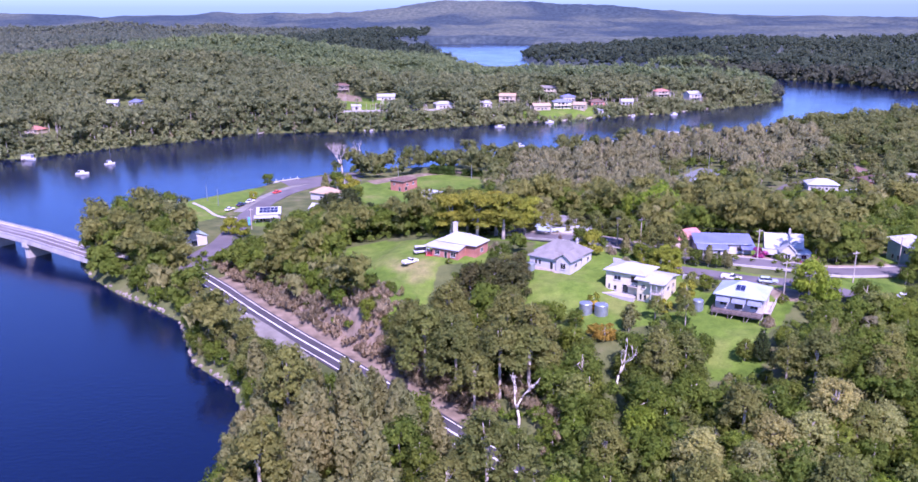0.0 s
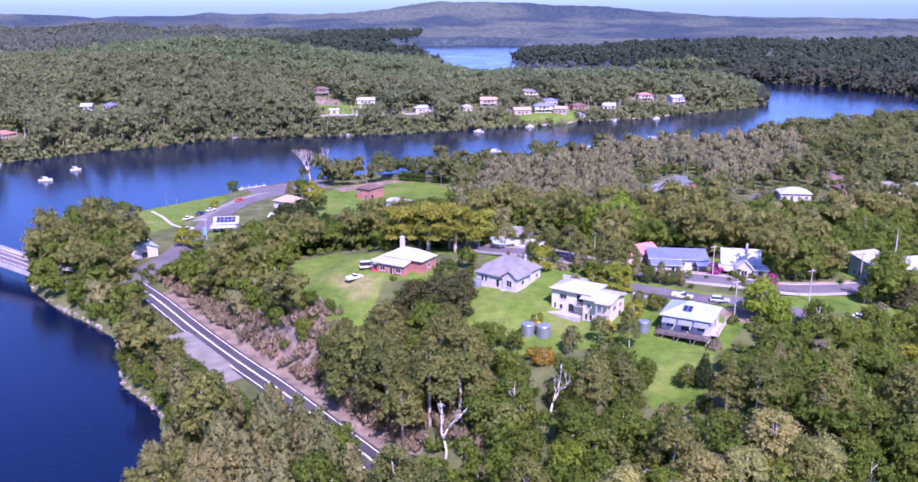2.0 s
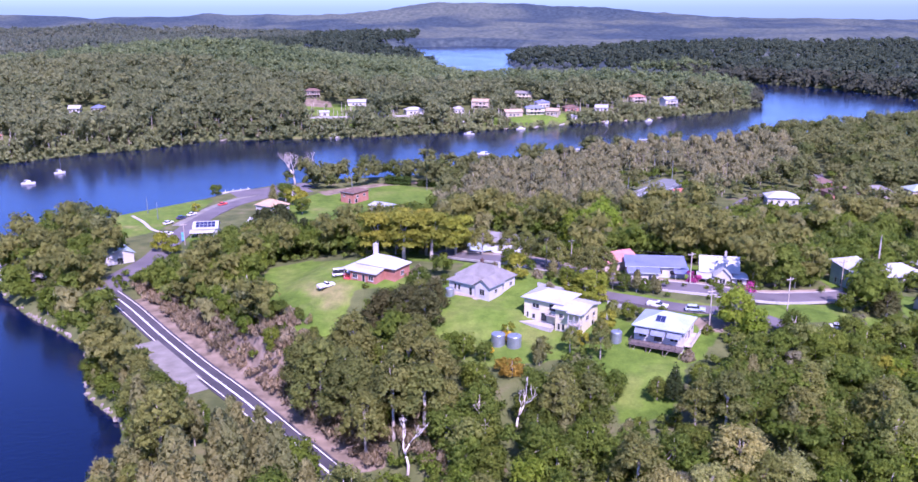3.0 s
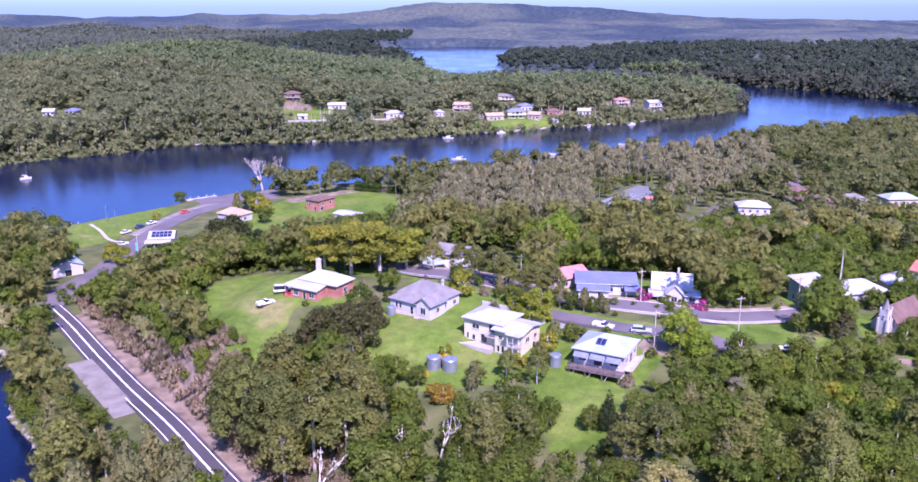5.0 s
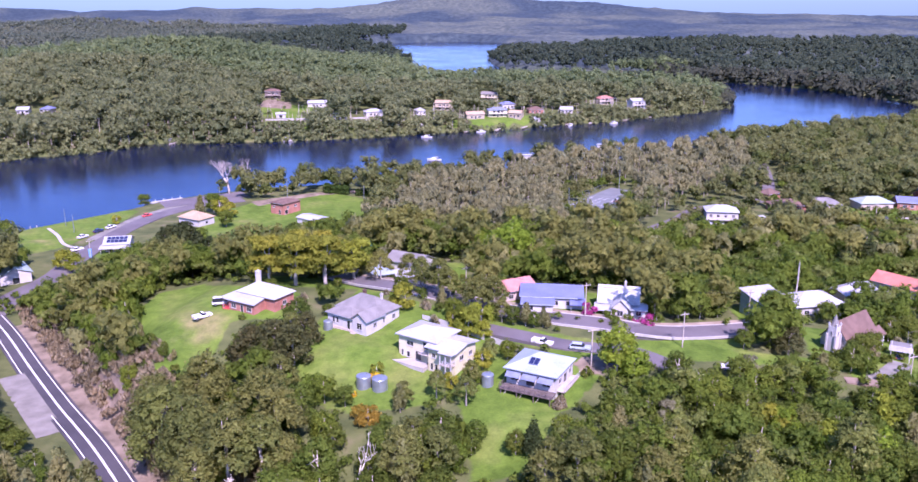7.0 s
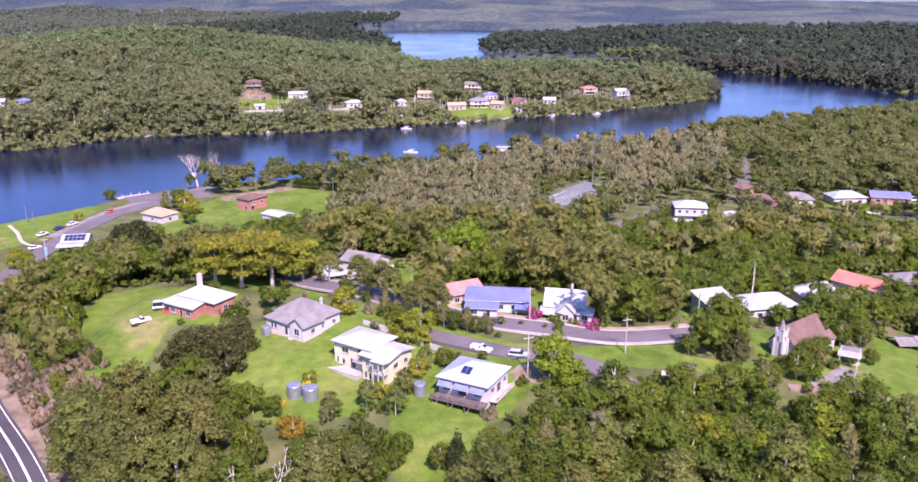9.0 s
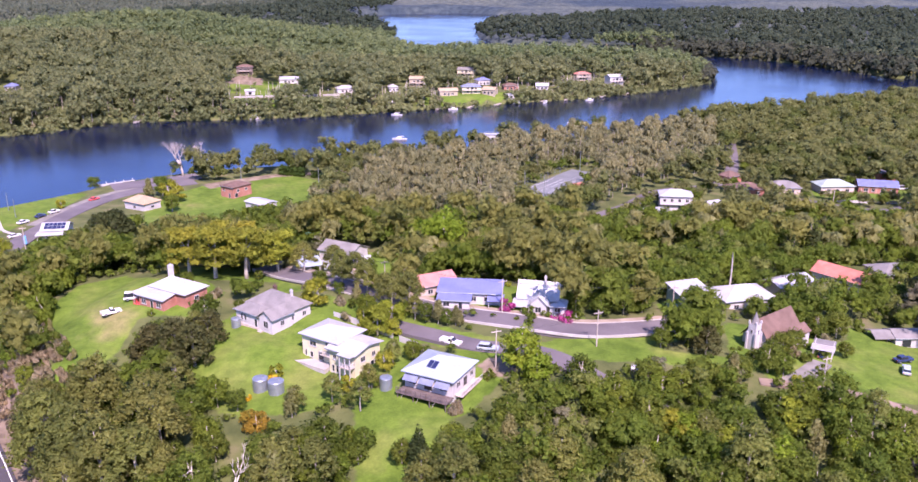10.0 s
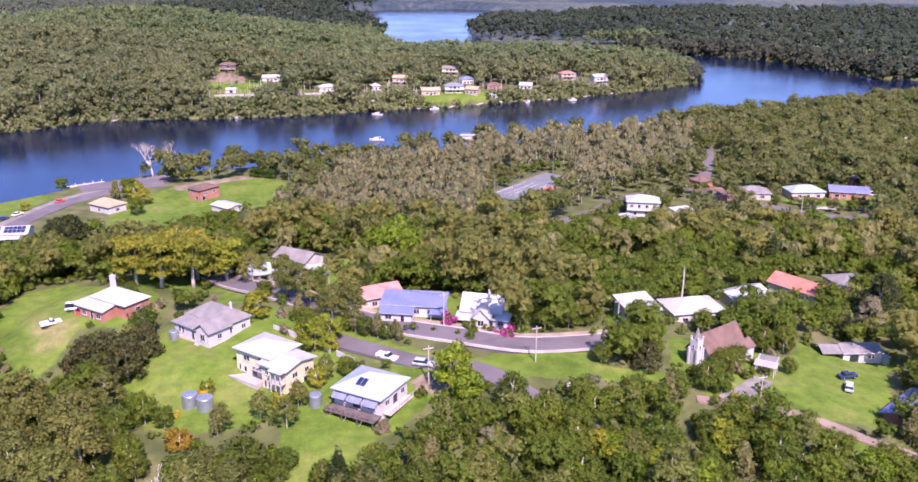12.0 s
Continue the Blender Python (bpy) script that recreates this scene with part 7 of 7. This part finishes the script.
gap_fill = scatter(9, 30, 128, 156, 2.6, lambda x, y: (np.hypot(x - 17.7, y - 151.1) > 1.6) & (np.min([np.hypot(x - q[0], y - q[1]) for q in ROAD_POINTS], axis=0) > 6.5), 51)
wood("undergrowth", "bright green shrubs round the dead tree", gap_fill, M_FRESH, 2.6, 1.9, 5, 70, 0.5, 0.0, 0.72, 52)
low = scatter(-130, 240, 100, 300, 6.0, lambda x, y: seen(x, y) & off_plots(x, y, 1.0), 15)
wood("undergrowth", "green and brown undergrowth below the trees", low, M_GREEN, 1.7, 1.7, 3, 45, 0.6, 0.0, 0.7, 16)
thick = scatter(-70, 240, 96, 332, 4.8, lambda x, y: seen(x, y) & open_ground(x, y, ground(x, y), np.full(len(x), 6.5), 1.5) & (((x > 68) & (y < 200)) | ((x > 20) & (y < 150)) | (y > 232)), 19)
tone = rng.uniform(size=len(thick))
for key, lo, hi, material in (("green", 0.0, 0.5, M_GREEN), ("light green", 0.5, 0.78, M_FRESH), ("olive", 0.78, 1.0, M_GUM)):
    wood("understorey", "dense " + key + " understorey trees in the wood", thick[(tone >= lo) & (tone < hi)], material, 7.0, 3.0, 7, 120, 0.6, 0.0, 0.76, 20)
scrub, verge_line = [], smooth_line(SHORE_ROAD[2:], 1.1)
for p, q in zip(verge_line, verge_line[1:]):
    d = (q - p) / np.linalg.norm(q - p)
    for _ in range(5):
        scrub.append(p + np.array([d[1], -d[0]]) * rng.uniform(6.2, 17.0) + rng.uniform(-0.6, 0.6, 2))
scrub = np.array(scrub)
scrub = scrub[off_plots(scrub[:, 0], scrub[:, 1], 0.0) | (poly_dist(scrub[:, 0], scrub[:, 1], DIRT[0]) > 0)]
wood("dry_scrub", "grey-brown dry bracken and grass on the road cutting", scrub, M_BROWNBUSH, 2.0, 1.35, 3, 44, 0.5, -1.1, 0.5, 18)
yard_homes = [(o.location.x, o.location.y) for o in scene.objects if o.parent is None and o.get("category") in ("house", "shed", "carport", "shelter", "court")]
back_yards = scatter(90, 300, 320, 500, 4.2, lambda x, y: (np.max([poly_dist(x, y, p) for p in PLOTS[10:14]], axis=0) > -3) & (np.max([poly_dist(x, y, p) for p in TOWN_LAWNS], axis=0) < 0)
                     & (np.min([np.hypot(x - q[0], y - q[1]) for q in ROAD_POINTS], axis=0) > 5.5) & (np.min([np.hypot(x - q[0], y - q[1]) for q in yard_homes], axis=0) > 8.5)
                     & (poly_dist(x, y, [(99, 404), (113, 394), (144, 440), (130, 450)]) < 0), 46)
tone = rng.uniform(size=len(back_yards))
wood("garden_scrub", "olive shrubs and small trees in the back yards", back_yards[tone < 0.6], M_MIDGUM, 4.6, 2.8, 6, 80, 0.9, 0.0, 0.76, 47)
wood("garden_scrub", "green shrubs in the back yards", back_yards[tone >= 0.6], M_GREEN, 3.8, 2.6, 6, 80, 0.8, 0.0, 0.76, 48)
OVER_RIVER = RIVER_NEAR + [(800, 0), (-20, -900)]
mid = scatter(-140, 460, 250, 760, 6.4, lambda x, y: seen(x, y) & (poly_dist(x, y, OVER_RIVER) > 0) & ((y > 330) | ((y > 300) & (x < 0))) & sight_clear(x, y, 13), 3)
oak_zone = (poly_dist(mid[:, 0], mid[:, 1], [(10, 345), (40, 460), (120, 520), (200, 560), (230, 540), (200, 440), (150, 400), (110, 340)]) > 0)
wood("casuarina_wood", "brownish casuarina wood behind the houses", mid[oak_zone], M_OAKWOOD, 10, 3.2, 9, 240, 0.8, 1.2, 0.62, 4)
trunks("casuarina_trunks", "thin grey trunks of the casuarina wood", mid[oak_zone], 9, M_BARK, 0.13, 1, 44)
others = mid[~oak_zone]
tone = rng.uniform(size=len(others))
wood("mixed_wood", "olive-green gum wood on the near bank", others[tone < 0.62], M_MIDGUM, 11, 4.4, 10, 150, 1.1, 0.0, 0.76, 5)
wood("mixed_wood", "dark green trees in the wood on the near bank", others[tone >= 0.62], M_MIDGREEN, 9.5, 4.2, 10, 150, 1.0, 0.0, 0.76, 55)

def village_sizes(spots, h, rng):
    """Sizes of the far bank's trees: low before the houses, so that the camera sees these over them."""
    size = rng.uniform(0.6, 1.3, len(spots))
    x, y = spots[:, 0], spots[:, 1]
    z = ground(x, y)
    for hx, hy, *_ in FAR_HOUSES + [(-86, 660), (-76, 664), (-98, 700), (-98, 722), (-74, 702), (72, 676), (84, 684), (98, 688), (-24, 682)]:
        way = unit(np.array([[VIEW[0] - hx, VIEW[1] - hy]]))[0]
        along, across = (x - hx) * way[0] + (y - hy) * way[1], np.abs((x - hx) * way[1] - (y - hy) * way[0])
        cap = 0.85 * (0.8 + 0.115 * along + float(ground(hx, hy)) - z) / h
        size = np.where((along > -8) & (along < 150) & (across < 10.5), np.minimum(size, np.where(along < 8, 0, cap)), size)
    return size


rng = np.random.default_rng(61)
pen = scatter(-460, 340, 470, 1180, 8.0, lambda x, y: seen(x, y) & (poly_dist(x, y, OVER_RIVER) < 0), 6, 0.6)
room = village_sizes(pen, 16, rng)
pen, room = pen[room > 0.16], room[room > 0.16]
thin = (pen[:, 1] < 900) | (rng.uniform(size=len(pen)) < 0.7)
pen, room = pen[thin], np.where(pen[:, 1] < 900, room, room * 1.15)[thin]
near_pen = pen[:, 1] < 800
wood("far_bank_wood", "olive-green wood on the far bank", pen[near_pen], M_FARWOOD, 16, 6.4, 9, 110, 1.5, 0.0, 0.74, 7, room[near_pen])
wood("far_bank_wood", "olive-green wood over the far hill", pen[~near_pen], M_FARWOOD, 14, 5.8, 7, 52, 1.8, 0.0, 0.78, 27, room[~near_pen])
edge = scatter(-460, 340, 470, 1000, 3.4, lambda x, y: seen(x, y) & (poly_dist(x, y, OVER_RIVER) < 0) & (poly_dist(x, y, RIVER) > -14), 36, -5.0)
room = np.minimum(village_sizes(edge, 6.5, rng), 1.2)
edge, room = edge[room > 0.2], room[room > 0.2]
wood("bank_trees", "low olive trees leaning over the far water's edge", edge, M_FARWOOD, 6.5, 3.2, 3, 36, 1.2, 0.3, 0.8, 37, room)
edge = scatter(300, 900, 800, 1400, 6.0, lambda x, y: seen(x, y) & (poly_dist(x, y, RIVER) > -26), 38, -6.0)
wood("bank_trees", "trees along the distant water's edge, cloud shade in their colour", edge, M_FARSHADE, 11, 5.0, 1, 14, 3.0, 0.3, 0.85, 39)
rim = pen[(pen[:, 1] < 800) & (poly_dist(pen[:, 0], pen[:, 1], RIVER) > -70)]
trunks("far_bank_trunks", "pale trunks at the edge of the far wood", rim, 9, M_BARK, 0.24, 1)
rim = pen[poly_dist(pen[:, 0], pen[:, 1], RIVER) > -16]
wood("bank_scrub", "brown scrub along the far water's edge", rim, M_BROWNBUSH, 2.6, 2.4, 2, 20, 1.5, 0.0, 0.7, 17)
track = np.array(smooth_line(FAR_TRACK, 30.0))
far = scatter(-1500, 1500, 850, 2900, 14.5, lambda x, y: seen(x, y) & ((y > 1180) | (x > 340) | (x < -460)) & (y < np.where(x < -120, 2700, 1780 + 0.16 * x)) & (np.min([np.hypot(x - q[0], (y - q[1]) * 0.6) for q in track], axis=0) > 15), 8)
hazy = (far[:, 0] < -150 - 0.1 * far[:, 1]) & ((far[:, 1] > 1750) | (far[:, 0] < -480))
wood("distant_wood", "wooded land beyond the lake, cloud shade in its colour", far[~hazy], M_FARSHADE, 13, 9.0, 2, 20, 2.9, 0.0, 0.82, 9)
wood("distant_wood", "wooded hills far off, haze in their grey-green colour", far[hazy], M_HAZYWOOD, 12, 6.8, 1, 14, 3.0, 0.0, 0.82, 10)
